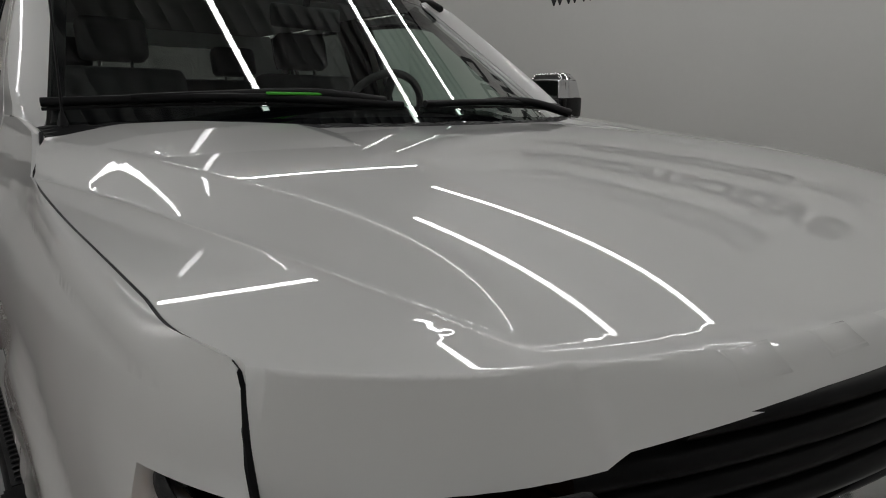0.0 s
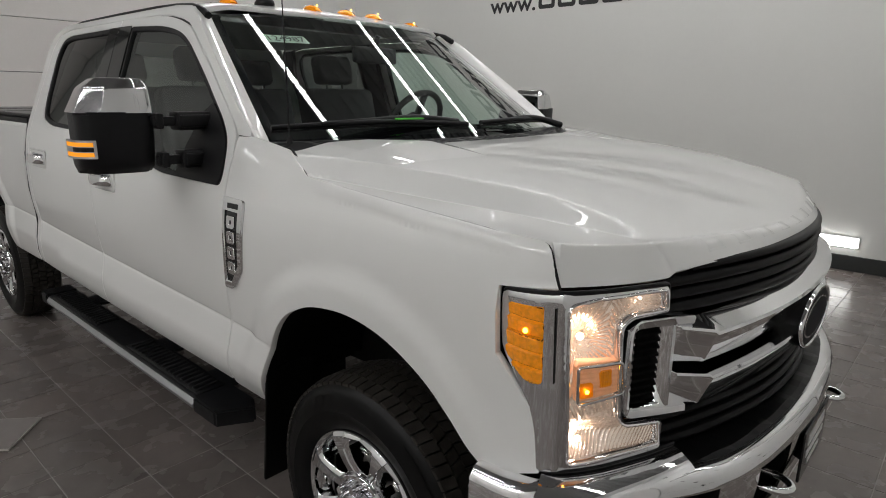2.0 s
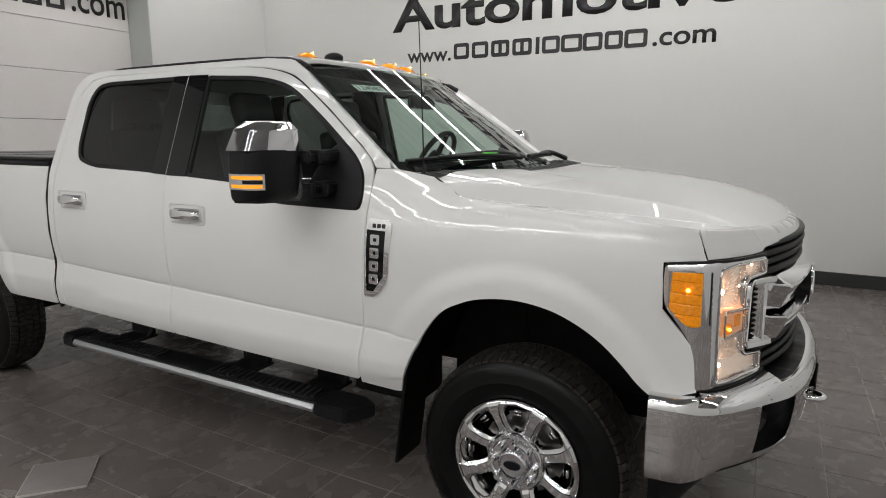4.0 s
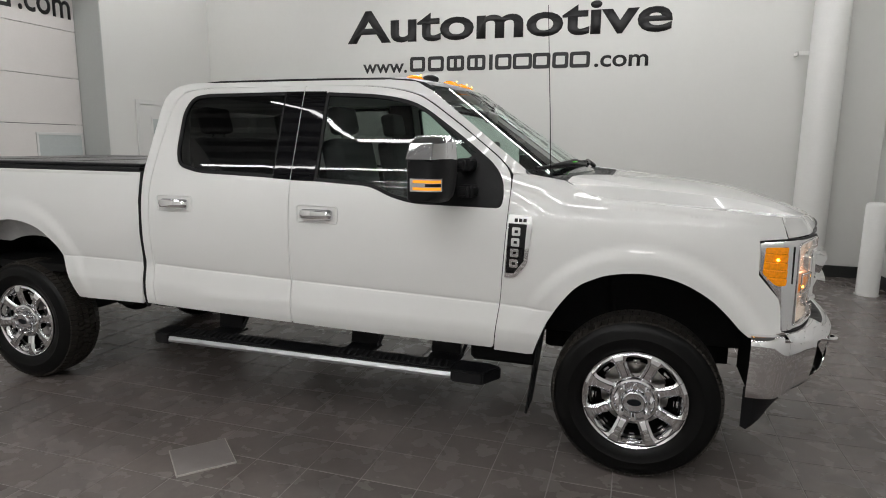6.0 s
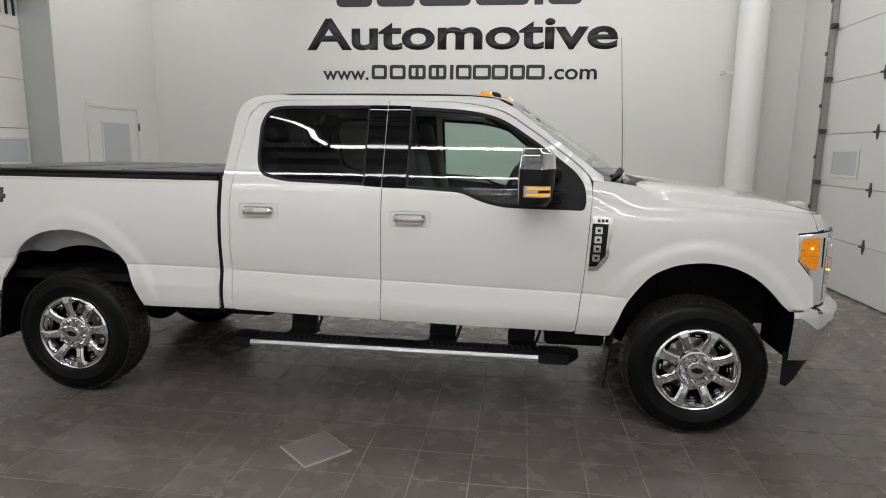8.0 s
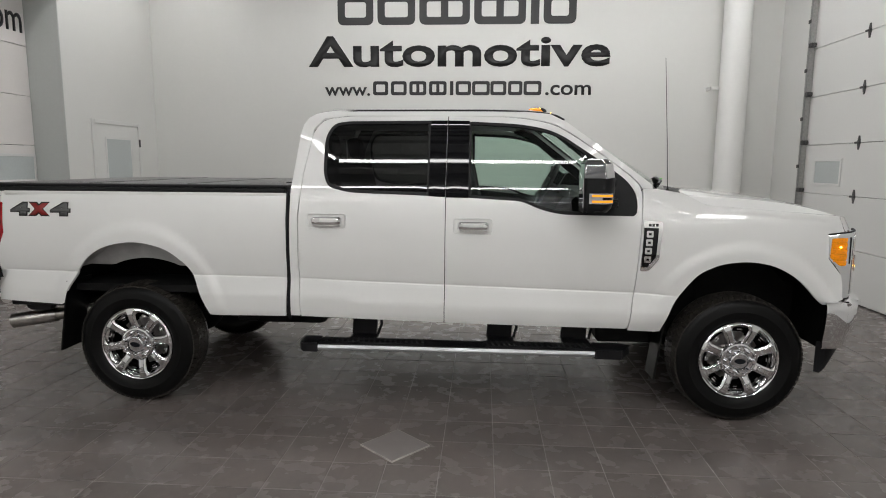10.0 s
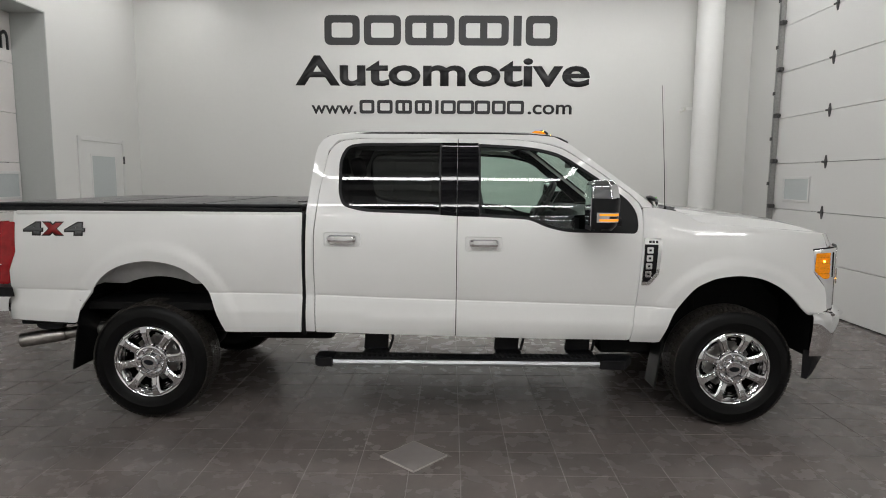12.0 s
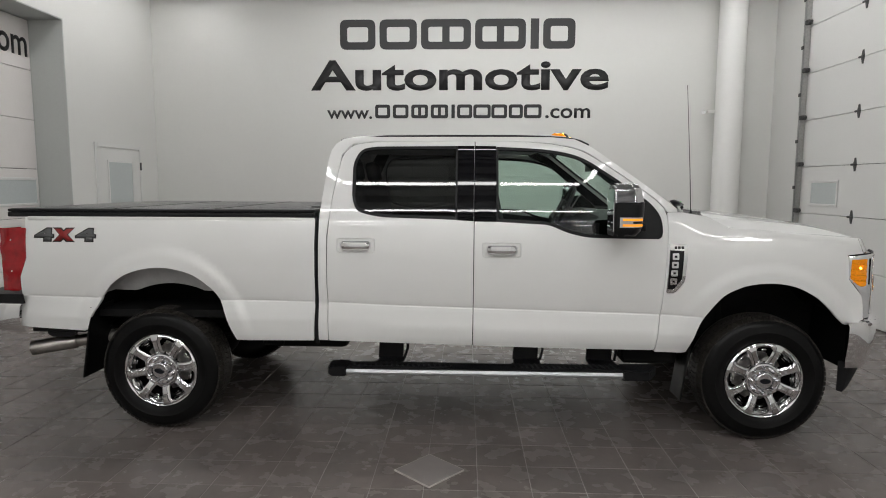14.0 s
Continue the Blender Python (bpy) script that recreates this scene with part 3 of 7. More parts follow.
# pipe in the corner
p = tagged(empty("standpipe", at=(0, 0, 0)), "wide white painted vertical pipe fixed to the wall", "pipe")
bm = bmesh.new()
tube(bm, [(4.13, Y_B - 0.215, 0.42), (4.13, Y_B - 0.215, Z_C)], 0.20, 40)
part("pipe_wall", bm, PIPE_WHITE, p, smooth=40)
for z in (0.44, 1.95):
    bm = bmesh.new()
    tube(bm, [(4.13, Y_B - 0.215, z - 0.006), (4.13, Y_B - 0.215, z + 0.006)], 0.2015, 40)
    part("seam_ring", bm, PIPE_WHITE, p, smooth=40)
bm = bmesh.new()
tube(bm, [(4.13, Y_B - 0.215, 2.835), (4.13, Y_B - 0.215, 2.86)], 0.204, 40)
box(bm, 3.80, 3.95, Y_B - 0.21, Y_B - 0.195, 2.825, 2.87)
box(bm, 3.80, 3.815, Y_B - 0.21, Y_B - 0.002, 2.825, 2.87)
part("strap", bm, PIPE_WHITE, p, "white strap bracket", smooth=40)
part("footing", tube(bmesh.new(), [(4.13, Y_B - 0.215, 0), (4.13, Y_B - 0.215, 0.43)], 0.05, 16), PIPE_WHITE, p)

# bollard beside the east door
b = tagged(empty("bollard"), "white bollard standing beside the garage door", "bollard")
bm = bmesh.new()
prof = [(0.115, 0.0), (0.115, 1.03), (0.108, 1.055), (0.09, 1.07), (0.05, 1.078), (0.001, 1.08)]
revolve(bm, prof, 32, lambda r, a, h: (4.61 + r * math.cos(a), 4.07 + r * math.sin(a), h))
part("post", bm, PIPE_WHITE, b, smooth=50)
part("base_ring", tube(bmesh.new(), [(4.61, 4.07, 0.0), (4.61, 4.07, 0.012)], 0.125, 32), PIPE_WHITE, b)

# sign on the wall: plain bars for the company's name, letters for the common words
sign = tagged(empty("wall_sign"), "black sign lettering in three rows on the white wall", "sign")
YS = Y_B - 0.005
def plain_block(u0, u1, z0, z1, stroke, upright=False):
    """A plain rounded frame, or one bar where it is narrow, in place of a character."""
    bm = bmesh.new()
    if u1 - u0 < 2.4 * stroke:
        box(bm, u0, u1, YS, Y_B - 0.001, z0, z1, 0.002, 1)
    else:
        lo = rounded([(u0, z0), (u1, z0), (u1, z1), (u0, z1)], stroke * 0.9, 5)
        hi = rounded([(u0 + stroke, z0 + stroke), (u1 - stroke, z0 + stroke), (u1 - stroke, z1 - stroke), (u0 + stroke, z1 - stroke)], stroke * 0.35, 5)
        rings = [[bm.verts.new((u, y, z)) for u, z in lp] for lp, y in ((lo, Y_B - 0.001), (lo, YS), (hi, YS), (hi, Y_B - 0.001))]
        n = len(lo)
        for p, q in zip(rings, rings[1:]):
            for k in range(n):
                bm.faces.new((p[k], p[(k + 1) % n], q[(k + 1) % n], q[k]))
        if upright:
            m = (u0 + u1) / 2
            box(bm, m - stroke / 2, m + stroke / 2, YS, Y_B - 0.001, z0 + stroke * 0.9, z1 - stroke * 0.9)
    part("sign_block", bm, SIGN_BLACK, sign)


def blocks(spans, z0, z1, x0, x1, stroke):
    lo, hi = spans[0][0], spans[-1][1]
    k = (x1 - x0) / (hi - lo)
    for a, b, *up in spans:
        plain_block(x0 + (a - lo) * k, x0 + (b - lo) * k, z0, z1, stroke, bool(up))


# widths of the company name's characters, the wide ones with an upright in the middle
blocks([(0, 61), (68, 132), (139, 224, 1), (231, 317, 1), (325, 339), (346, 400)], 3.855, 4.325, -2.01, 1.76, 0.118)
lettering("lettering", "Automotive", -2.50, 2.31, 3.205, 3.69, lambda u, v, w: (u, Y_B - 0.001 - w, v), SIGN_BLACK, sign, 0.026, 0.003)
lettering("lettering", "www.", -2.24, -1.50, 2.755, 2.895, lambda u, v, w: (u, Y_B - 0.001 - w, v), SIGN_BLACK, sign, 0.016, 0.003)
lettering("lettering", ".com", 1.31, 2.03, 2.765, 2.925, lambda u, v, w: (u, Y_B - 0.001 - w, v), SIGN_BLACK, sign, 0.016, 0.003)
blocks([(0, 27), (32, 60), (65, 95, 1), (100, 131, 1), (137, 143), (147, 174), (176, 207), (208, 236), (239, 264), (266, 297)], 2.765, 2.985, -1.45, 1.25, 0.050)


# ---- the pickup truck: its outer shape ----
truck = tagged(empty("pickup_truck"), "white four-door pickup truck with chrome grille, bumper and wheels, lamps lit", "pickup truck")

ARCH_F = spline([(1.505, 0.60), (1.536, 0.69), (1.590, 0.815), (1.700, 0.968), (1.805, 1.032), (1.90, 1.060), (2.02, 1.070), (2.134, 1.056), (2.227, 1.024), (2.32, 0.970), (2.395, 0.903), (2.455, 0.838), (2.495, 0.804)], 5)
ARCH_R = spline([(-2.50, 0.70), (-2.475, 0.79), (-2.425, 0.875), (-2.324, 1.016), (-2.181, 1.104), (-1.983, 1.137), (-1.788, 1.100), (-1.665, 1.020), (-1.590, 0.930), (-1.527, 0.751), (-1.484, 0.648)], 5)

PROFILE = [(0.50, 0.905), (0.55, 0.935), (0.60, 0.960), (0.66, 0.983), (0.72, 0.990), (0.80, 0.990), (0.90, 0.990), (1.0, 0.991), (1.12, 0.993), (1.24, 0.992), (1.34, 0.981), (1.42, 0.966), (1.46, 0.955), (1.60, 0.905), (1.76, 0.848), (1.92, 0.790), (1.99, 0.755), (2.05, 0.700)]
PROFILE_F = [(0.50, 0.905), (0.55, 0.935), (0.60, 0.960), (0.66, 0.983), (0.72, 0.990), (0.80, 0.990), (0.95, 0.991), (1.12, 0.992), (1.22, 0.988), (1.30, 0.974), (1.36, 0.952), (1.41, 0.931), (1.44, 0.918), (1.52, 0.885)]


def crease_z(x):
    return table([(-3.0, 0.932), (-1.52, 0.920), (-0.95, 0.913), (-0.44, 0.896), (0.695, 0.869), (1.308, 0.854), (1.6, 0.840)], x)


def side(x, z):
    """Half width of the body."""
    y = table(PROFILE, z)
    if x > 1.05:
        k = min(1.0, (x - 1.05) / 0.75)
        k = k * k * k * (10 - 15 * k + 6 * k * k)
        y = y * (1 - k) + table(PROFILE_F, z) * k
    # crease along the lower body: the skin leans in above it and out below it
    zc = crease_z(x)
    y -= 0.0030 * math.exp(-((z - zc) / 0.0055) ** 2) * max(0.0, min(1.0, (1.62 - x) / 0.10))
    fade = max(0.0, min(1.0, (1.75 - x) / 0.17))
    if z > zc:
        y -= fade * 0.019 * max(0.0, 1 - (z - zc) / 0.20) ** 2
    else:
        y += fade * (-0.019 + 0.023 * min(1.0, (zc - z) / 0.13)) if z > zc - 0.13 else fade * 0.004 * max(0.0, 1 - (zc - 0.13 - z) / 0.12)
    if x > 2.40 and z > 1.20:
        y -= 0.041 * ((x - 2.40) / 0.236) ** 2 * min(1.0, (z - 1.20) / 0.06)
    if x > 2.15:
        y -= 0.030 * ((x - 2.15) / 0.45) ** 2
    if x < -2.5:
        y -= 0.02 * ((-2.5 - x) / 0.45) ** 2
    if z < 1.35:
        for xc, zc, a, b, on in ((2.005, 0.50, 0.515, 0.56, x > 1.2), (-1.98, 0.55, 0.50, 0.585, x < -1.2)):
            if on:
                d = (math.hypot((x - xc) / a, (z - zc) / b) - 1) * 0.5
                if d > -0.06:
                    s = min(1.0, max(0.0, (0.135 - d) / 0.075))
                    y += 0.017 * s * s * (3 - 2 * s) * min(1.0, max(0.0, (z - 0.64) / 0.20))
    return y


SHOULDER = [(1.754, 1.4210), (2.0, 1.4020), (2.25, 1.3827), (2.50, 1.3634), (2.562, 1.3582), (2.585, 1.3535), (2.60, 1.3410), (2.615, 1.3060), (2.630, 1.2660), (2.636, 1.250)]
SHOULDER_Y = [(1.754, 0.929), (2.06, 0.931), (2.30, 0.925), (2.50, 0.919), (2.563, 0.913), (2.60, 0.907), (2.636, 0.900)]


def gap_z(x):
    return table(SHOULDER, max(1.754, x))


def fender(x, z):
    """Half width and height of the front fender, whose top rolls over towards the hood."""
    k = max(0.0, min(1.0, (x - 1.78) / 0.22, (2.56 - x) / 0.14))
    zt = gap_z(x)
    zr = zt - 0.045
    if k <= 0 or z <= zr:
        return side(x, z), z
    t = min(1.2, (z - zr) / (zt - zr))
    ya, yb = side(x, zr), table(SHOULDER_Y, x)
    yc = min(ya - 0.002, yb + 0.026)
    y = (1 - t) ** 2 * ya + 2 * t * (1 - t) * yc + t * t * yb
    h = (1 - t) ** 2 * zr + 2 * t * (1 - t) * (zt + 0.010) + t * t * zt
    k = k * k * (3 - 2 * k)
    return side(x, z) * (1 - k) + y * k, z * (1 - k) + h * k


@functools.lru_cache(None)
def gap_y(x):
    x = max(1.754, x)
    return fender(x, gap_z(x))[0]


def hood_front(y):
    a = abs(y)
    return 2.905 - 0.26 * a * a - 1.35 * max(0.0, a - 0.70) ** 2


def hood_low(y):
    """Height of the hood's front edge, which steps down beside the grille."""
    a = abs(y)
    k = max(0.0, min(1.0, (a - 0.664) / 0.018))
    return 1.288 - 0.014 * (a / 0.69) ** 2 - 0.011 * k * k * (3 - 2 * k)


# the hood: a crowned top, a slanting flank along each side and a level shelf outside it
TOP = (1.47392, -0.09434, -0.09896, -0.06211, -0.06089, -0.13601)
FLANK = [(1.60, 0.62), (1.75, 0.76), (1.88, 1.02), (2.0, 1.12), (2.1, 1.08), (2.3, 0.80), (2.5, 0.57), (2.7, 0.40), (2.9, 0.30)]


def crease_in(x):
    return 0.849 - 0.251 * (x - 1.7)


def crease_in_z(x):
    return 1.492 - 0.1145 * (x - 1.7)


def shelf_z(x, a):
    return 1.421 - 0.0775 * (x - 1.753) - (gap_y(x) - a) * float(np.interp(x, [1.75, 2.0, 2.4], [0.10, 0.08, 0.02]))


def crease_out(x):
    m, y1 = table(FLANK, x), crease_in(x)
    return y1 + (crease_in_z(x) - shelf_z(x, y1)) / m


def crown_z(x, y):
    u = max(x, 1.80) - 2.2
    # the top leans very slightly, shaped so the sign's reflection fits the camera's view
    lean = y if y < 0.2 else 0.2 + 0.15 * (1 - math.exp((0.2 - y) / 0.15))
    z = sum(c * u ** i for i, c in enumerate(TOP)) + lean * (0.01714 + 0.0249 * u)
    return z + y * y * (-0.01816 - 0.04237 * u + 0.04808 * u * u) + y ** 4 * (-0.05006 + 0.00733 * u) + 0.05 * (max(x, 1.80) - x)


def rear_break(a):
    """Where the hood's rear facet, shaped after a lamp's reflected line, begins, a metres from the middle."""
    return float(np.interp(a, [0.0, 0.40, 0.45, 0.757, 0.85], [1.80, 1.90, 2.07, 1.976, 1.75]))


def hood_top(x, y):
    a = abs(y)
    top = crown_z(x, y) + 0.05 * max(0.0, rear_break(a) - x)
    flank = crease_in_z(x) + (crease_in(x) - a) * table(FLANK, x)
    z = smin(top, flank, 0.005)
    return -smin(-z, -shelf_z(x, a), 0.003)


def hood_face(x, y):
    a = abs(y)
    return hood_low(y) + (hood_front(y) - x) * (1.45 + 5.0 * max(0.0, a - 0.67))


def hood_z(x, y):
    return smin(hood_top(x, y), hood_face(x, y), 0.006 + 0.022 * max(0.0, min(1.0, (0.62 - abs(y)) / 0.08)))


for s in (-1, 1):
    def on_side(x, z, s=s, inset=0.0):
        return (x, s * (side(x, z) - inset), z)
    face = (0, s, 0)
    G = 0.0012
    # front fender
    out = [(1.302, 0.60), (1.505 - 0.03, 0.595)] + [p for p in ARCH_F] + [(2.56, 0.802), (2.634, 0.832), (2.628, 0.965), (2.515, 1.095), (2.507, 1.252), (2.60, 1.257), (2.632, 1.2585)]
    gap = [(x, gap_z(x) + 0.0008) for x in np.linspace(2.632, 1.757, 90)]
    out += gap + [(1.625, 1.492), (1.46, 1.5185), (1.368, 1.5175), (1.3655, 1.46), (1.3575 + G, 1.317), (1.333 + G, 0.904), (1.318, 0.76)]
    fen = skin("front_fender", out, lambda x, z, s=s: (x, s * fender(x, z)[0], fender(x, z)[1]), (0, s, 0.8), PAINT, truck, step=0.021, depth=0.022, lines=[[(x, crease_z(x) + d) for x in np.linspace(1.336, 1.585, 5)] for d in (0.011, 0.0055, 0.0, -0.0055, -0.011)]
               + [[(x, gap_z(x) - d) for x in np.linspace(1.80, 2.55, 56)] for d in (0.005, 0.011, 0.018, 0.027, 0.037, 0.047)])
    # front door
    win_f = rounded([(0.247, 1.452), (0.60, 1.434), (0.70, 1.386), (0.84, 1.352), (1.318, 1.347), (1.330, 1.40), (1.322, 1.490), (1.268, 1.569), (1.099, 1.698), (0.873, 1.850), (0.790, 1.890), (0.69, 1.915), (0.56, 1.934), (0.247, 1.950)], [0.01, 0.08, 0.08, 0.1, 0.03, 0.05, 0.06, 0.05, 0.1, 0.06, 0.06, 0.06, 0.06, 0.02])
    dfr = [(0.104 + G, 0.628), (0.70, 0.616), (1.298 - G, 0.612), (1.312, 0.76), (1.330 - G, 0.904), (1.354 - G, 1.317), (1.360, 1.44), (1.357, 1.505), (1.337, 1.550), (1.281, 1.604), (1.079, 1.755), (0.893, 1.880), (0.822, 1.920), (0.735, 1.946), (0.62, 1.967), (0.50, 1.977), (0.112 + G, 1.985), (0.108 + G, 1.5), (0.106 + G, 1.0)]
    dfr = rounded(dfr, [0.01, 0, 0.02, 0, 0, 0, 0.04, 0.04, 0.05, 0.1, 0.1, 0.06, 0.06, 0.06, 0.05, 0, 0.01, 0, 0])
    fd = skin("front_door", dfr, on_side, face, PAINT, truck, holes=[win_f], step=0.04, depth=0.022, lines=[[(x, crease_z(x) + d) for x in np.linspace(0.112, 1.326, 12)] for d in (0.011, 0.0055, 0.0, -0.0055, -0.011)])
    # rear door
    win_r = rounded([(-0.708, 1.60), (-0.675, 1.515), (-0.53, 1.478), (-0.10, 1.466), (0.002, 1.462), (0.002, 1.955), (-0.55, 1.950), (-0.66, 1.935), (-0.712, 1.84)], [0.05, 0.07, 0.08, 0, 0.01, 0.01, 0.03, 0.05, 0.08])
    drr = [(-0.860 + G, 0.652), (-0.4, 0.640), (0.100 - G, 0.628), (0.103 - G, 1.0), (0.105 - G, 1.5), (0.109 - G, 1.985), (-0.58, 1.980), (-0.72, 1.960), (-0.785, 1.89), (-0.835, 1.62), (-0.861 + G, 1.35), (-0.865 + G, 1.1)]
    drr = rounded(drr, [0.01, 0, 0.01, 0, 0, 0.01, 0.05, 0.08, 0.1, 0.05, 0, 0])
    rd = skin("rear_door", drr, on_side, face, PAINT, truck, holes=[win_r], step=0.04, depth=0.022, lines=[[(x, crease_z(x) + d) for x in np.linspace(-0.855, 0.098, 10)] for d in (0.011, 0.0055, 0.0, -0.0055, -0.011)])
    # black tubes in the panel joints, standing in for the shade of deep gaps
    for door, loop in ((fd, dfr), (rd, drr)):
        pts = [on_side(x, z, s, 0.017) for x, z in resample(loop, 0.012)]
        part("door_seal", tube(bmesh.new(), pts + [pts[0]], 0.0042, 6, cap=False), BLACK, door, "black tube standing in for shade in the door gap")
    pts = [(x, s * (gap_y(x) - 0.0025), gap_z(x) - 0.0045) for x in np.linspace(1.757, 2.632, 90)]
    pts = [on_side(1.625, 1.490, s, 0.016), on_side(1.69, 1.455, s, 0.016)] + pts
    part("hood_seal", tube(bmesh.new(), pts, 0.0040, 6), BLACK, fen, "black tube standing in for shade in the hood gap")
    # window trims, glass, pillar appliques
    b_f = [(0.1075, 1.454), (0.252, 1.452), (0.252, 1.952), (0.1120, 1.954)]
    b_r = [(-0.005, 1.461), (0.1025, 1.456), (0.1060, 1.954), (-0.005, 1.954)]
    for door, opening, col, glass_mat in ((fd, win_f, b_f, GLASS_FRONT), (rd, win_r, b_r, GLASS_REAR)):
        cx = sum(p[0] for p in opening) / len(opening)
        cz = sum(p[1] for p in opening) / len(opening)
        def shrink(d, opening=opening):
            n = len(opening)
            res = []
            ar = sum(opening[i][0] * opening[(i + 1) % n][1] - opening[(i + 1) % n][0] * opening[i][1] for i in range(n))
            sg = 1 if ar > 0 else -1
            for i in range(n):
                a, b = np.array(opening[i - 1]), np.array(opening[(i + 1) % n])
                t = (b - a) / (np.linalg.norm(b - a) + 1e-9)
                res.append((opening[i][0] - sg * t[1] * d, opening[i][1] + sg * t[0] * d))
            return res
        trim = skin("window_trim", shrink(0.001), lambda x, z, s=s: on_side(x, z, s, 0.004), face, BLACK, door, "black rubber window surround", holes=[shrink(0.020)], step=0.03, depth=0.016)
        gl = skin("window_glass", shrink(0.016), lambda x, z, s=s: on_side(x, z, s, 0.014), face, glass_mat, door, "green tinted glass" if door is fd else "dark privacy glass", step=0.05, depth=0)
        gl.visible_shadow = False
        skin("pillar_trim", col, lambda x, z, s=s: on_side(x, z, s, -0.002), face, BLACK_GLOSS, door, "gloss black pillar trim", step=0.06, depth=0.006)
    # mirror patch in the front corner of the window
    sail = rounded([(0.995, 1.355), (1.308, 1.352), (1.324, 1.41), (1.314, 1.488), (1.262, 1.563), (1.175, 1.628), (1.115, 1.585)], [0.01, 0.03, 0.05, 0.06, 0.04, 0.01, 0.01])
    skin("mirror_base", sail, lambda x, z, s=s: on_side(x, z, s, -0.004), face, BLACK, fd, "black plastic mirror base", step=0.04, depth=0.03)
    # cab frame round the doors: rear corner, roof rail, windshield pillar
    cab = [(-0.927, 0.656), (-0.864 - G, 0.654), (-0.869 - G, 1.1), (-0.866 - G, 1.35), (-0.840, 1.62), (-0.790, 1.895), (-0.725, 1.967), (-0.58, 1.988), (0.50, 1.985), (0.622, 1.9745), (0.739, 1.9535), (0.827, 1.927), (0.898, 1.8865), (1.083, 1.7615), (1.285, 1.6105), (1.342, 1.5545), (1.364, 1.522), (1.430, 1.520), (1.425, 1.545), (1.12, 1.775), (0.89, 1.945), (0.78, 2.000), (0.60, 2.017), (-0.64, 2.019), (-0.72, 2.014), (-0.785, 1.999), (-0.832, 1.970), (-0.862, 1.925), (-0.878, 1.86), (-0.890, 1.75), (-0.917, 1.5)]
    skin("cab_side", cab, on_side, face, PAINT, truck, step=0.035, depth=0.02)
    # bed side
    bed = [(-2.978, 0.722), (-2.90, 0.716), (-2.52, 0.700)] + ARCH_R[1:] + [(-1.40, 0.645), (-0.962, 0.650), (-0.948, 0.9), (-0.945, 1.468), (-2.928, 1.468), (-2.926, 1.400), (-2.914, 1.385), (-2.911, 1.19), (-2.966, 1.06), (-2.975, 0.955)]
    bs = skin("bed_side", bed, on_side, face, PAINT, truck, step=0.024, depth=0.025, lines=[[(x, crease_z(x) + d) for x in np.linspace(a, b, 8)] for a, b in ((-1.57, -0.962), (-2.925, -2.42)) for d in (0.011, 0.0055, 0.0, -0.0055, -0.011)])
    # black strip in the gap between cab and bed
    bm = bmesh.new()
    tube(bm, [(-0.940, s * (side(-0.94, z) - 0.012), z) for z in (1.475, 1.3, 1.1, 0.95, 0.88, 0.80, 0.72, 0.63)], 0.013, 8)
    part("cab_bed_seal", bm, BLACK, truck, "black strip in the gap between cab and bed", smooth=60)
    # wheel housings
    for arch, inner, mat in ((ARCH_F, 0.62, LINER), (ARCH_R, 0.55, LINER)):
        bm = bmesh.new()
        rows = []
        for x, z in arch:
            yo = side(x, z) - 0.02
            rows.append([bm.verts.new((x, s * yo, z + 0.004)), bm.verts.new((x, s * (yo - 0.10), z + 0.05)), bm.verts.new((x, s * (yo - 0.35), z + 0.07)), bm.verts.new((x, s * (yo - 0.48), z + 0.03))])
        for a, b in zip(rows, rows[1:]):
            for k in range(3):
                bm.faces.new((a[k], b[k], b[k + 1], a[k + 1]))
        mid = [bm.verts.new((r[3].co.x, r[3].co.y, 0.50 if arch is ARCH_F else 0.62)) for r in rows]
        for i in range(len(rows) - 1):
            bm.faces.new((rows[i][3], rows[i + 1][3], mid[i + 1], mid[i]))
        part("wheel_housing", bm, mat, truck, "black wheelhouse liner", smooth=40)
    # inner lip that shows in the rear arch, its white greyed to stand for shade
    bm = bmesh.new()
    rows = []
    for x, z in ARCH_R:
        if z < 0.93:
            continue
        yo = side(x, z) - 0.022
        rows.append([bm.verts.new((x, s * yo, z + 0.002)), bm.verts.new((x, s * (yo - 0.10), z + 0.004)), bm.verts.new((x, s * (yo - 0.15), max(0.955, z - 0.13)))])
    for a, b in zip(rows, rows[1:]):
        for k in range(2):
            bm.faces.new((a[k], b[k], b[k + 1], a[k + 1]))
    part("inner_bed_panel", bm, ARCH_SHADE_PAINT, truck, "inner panel greyed for the shade inside the wheel arch", smooth=50)

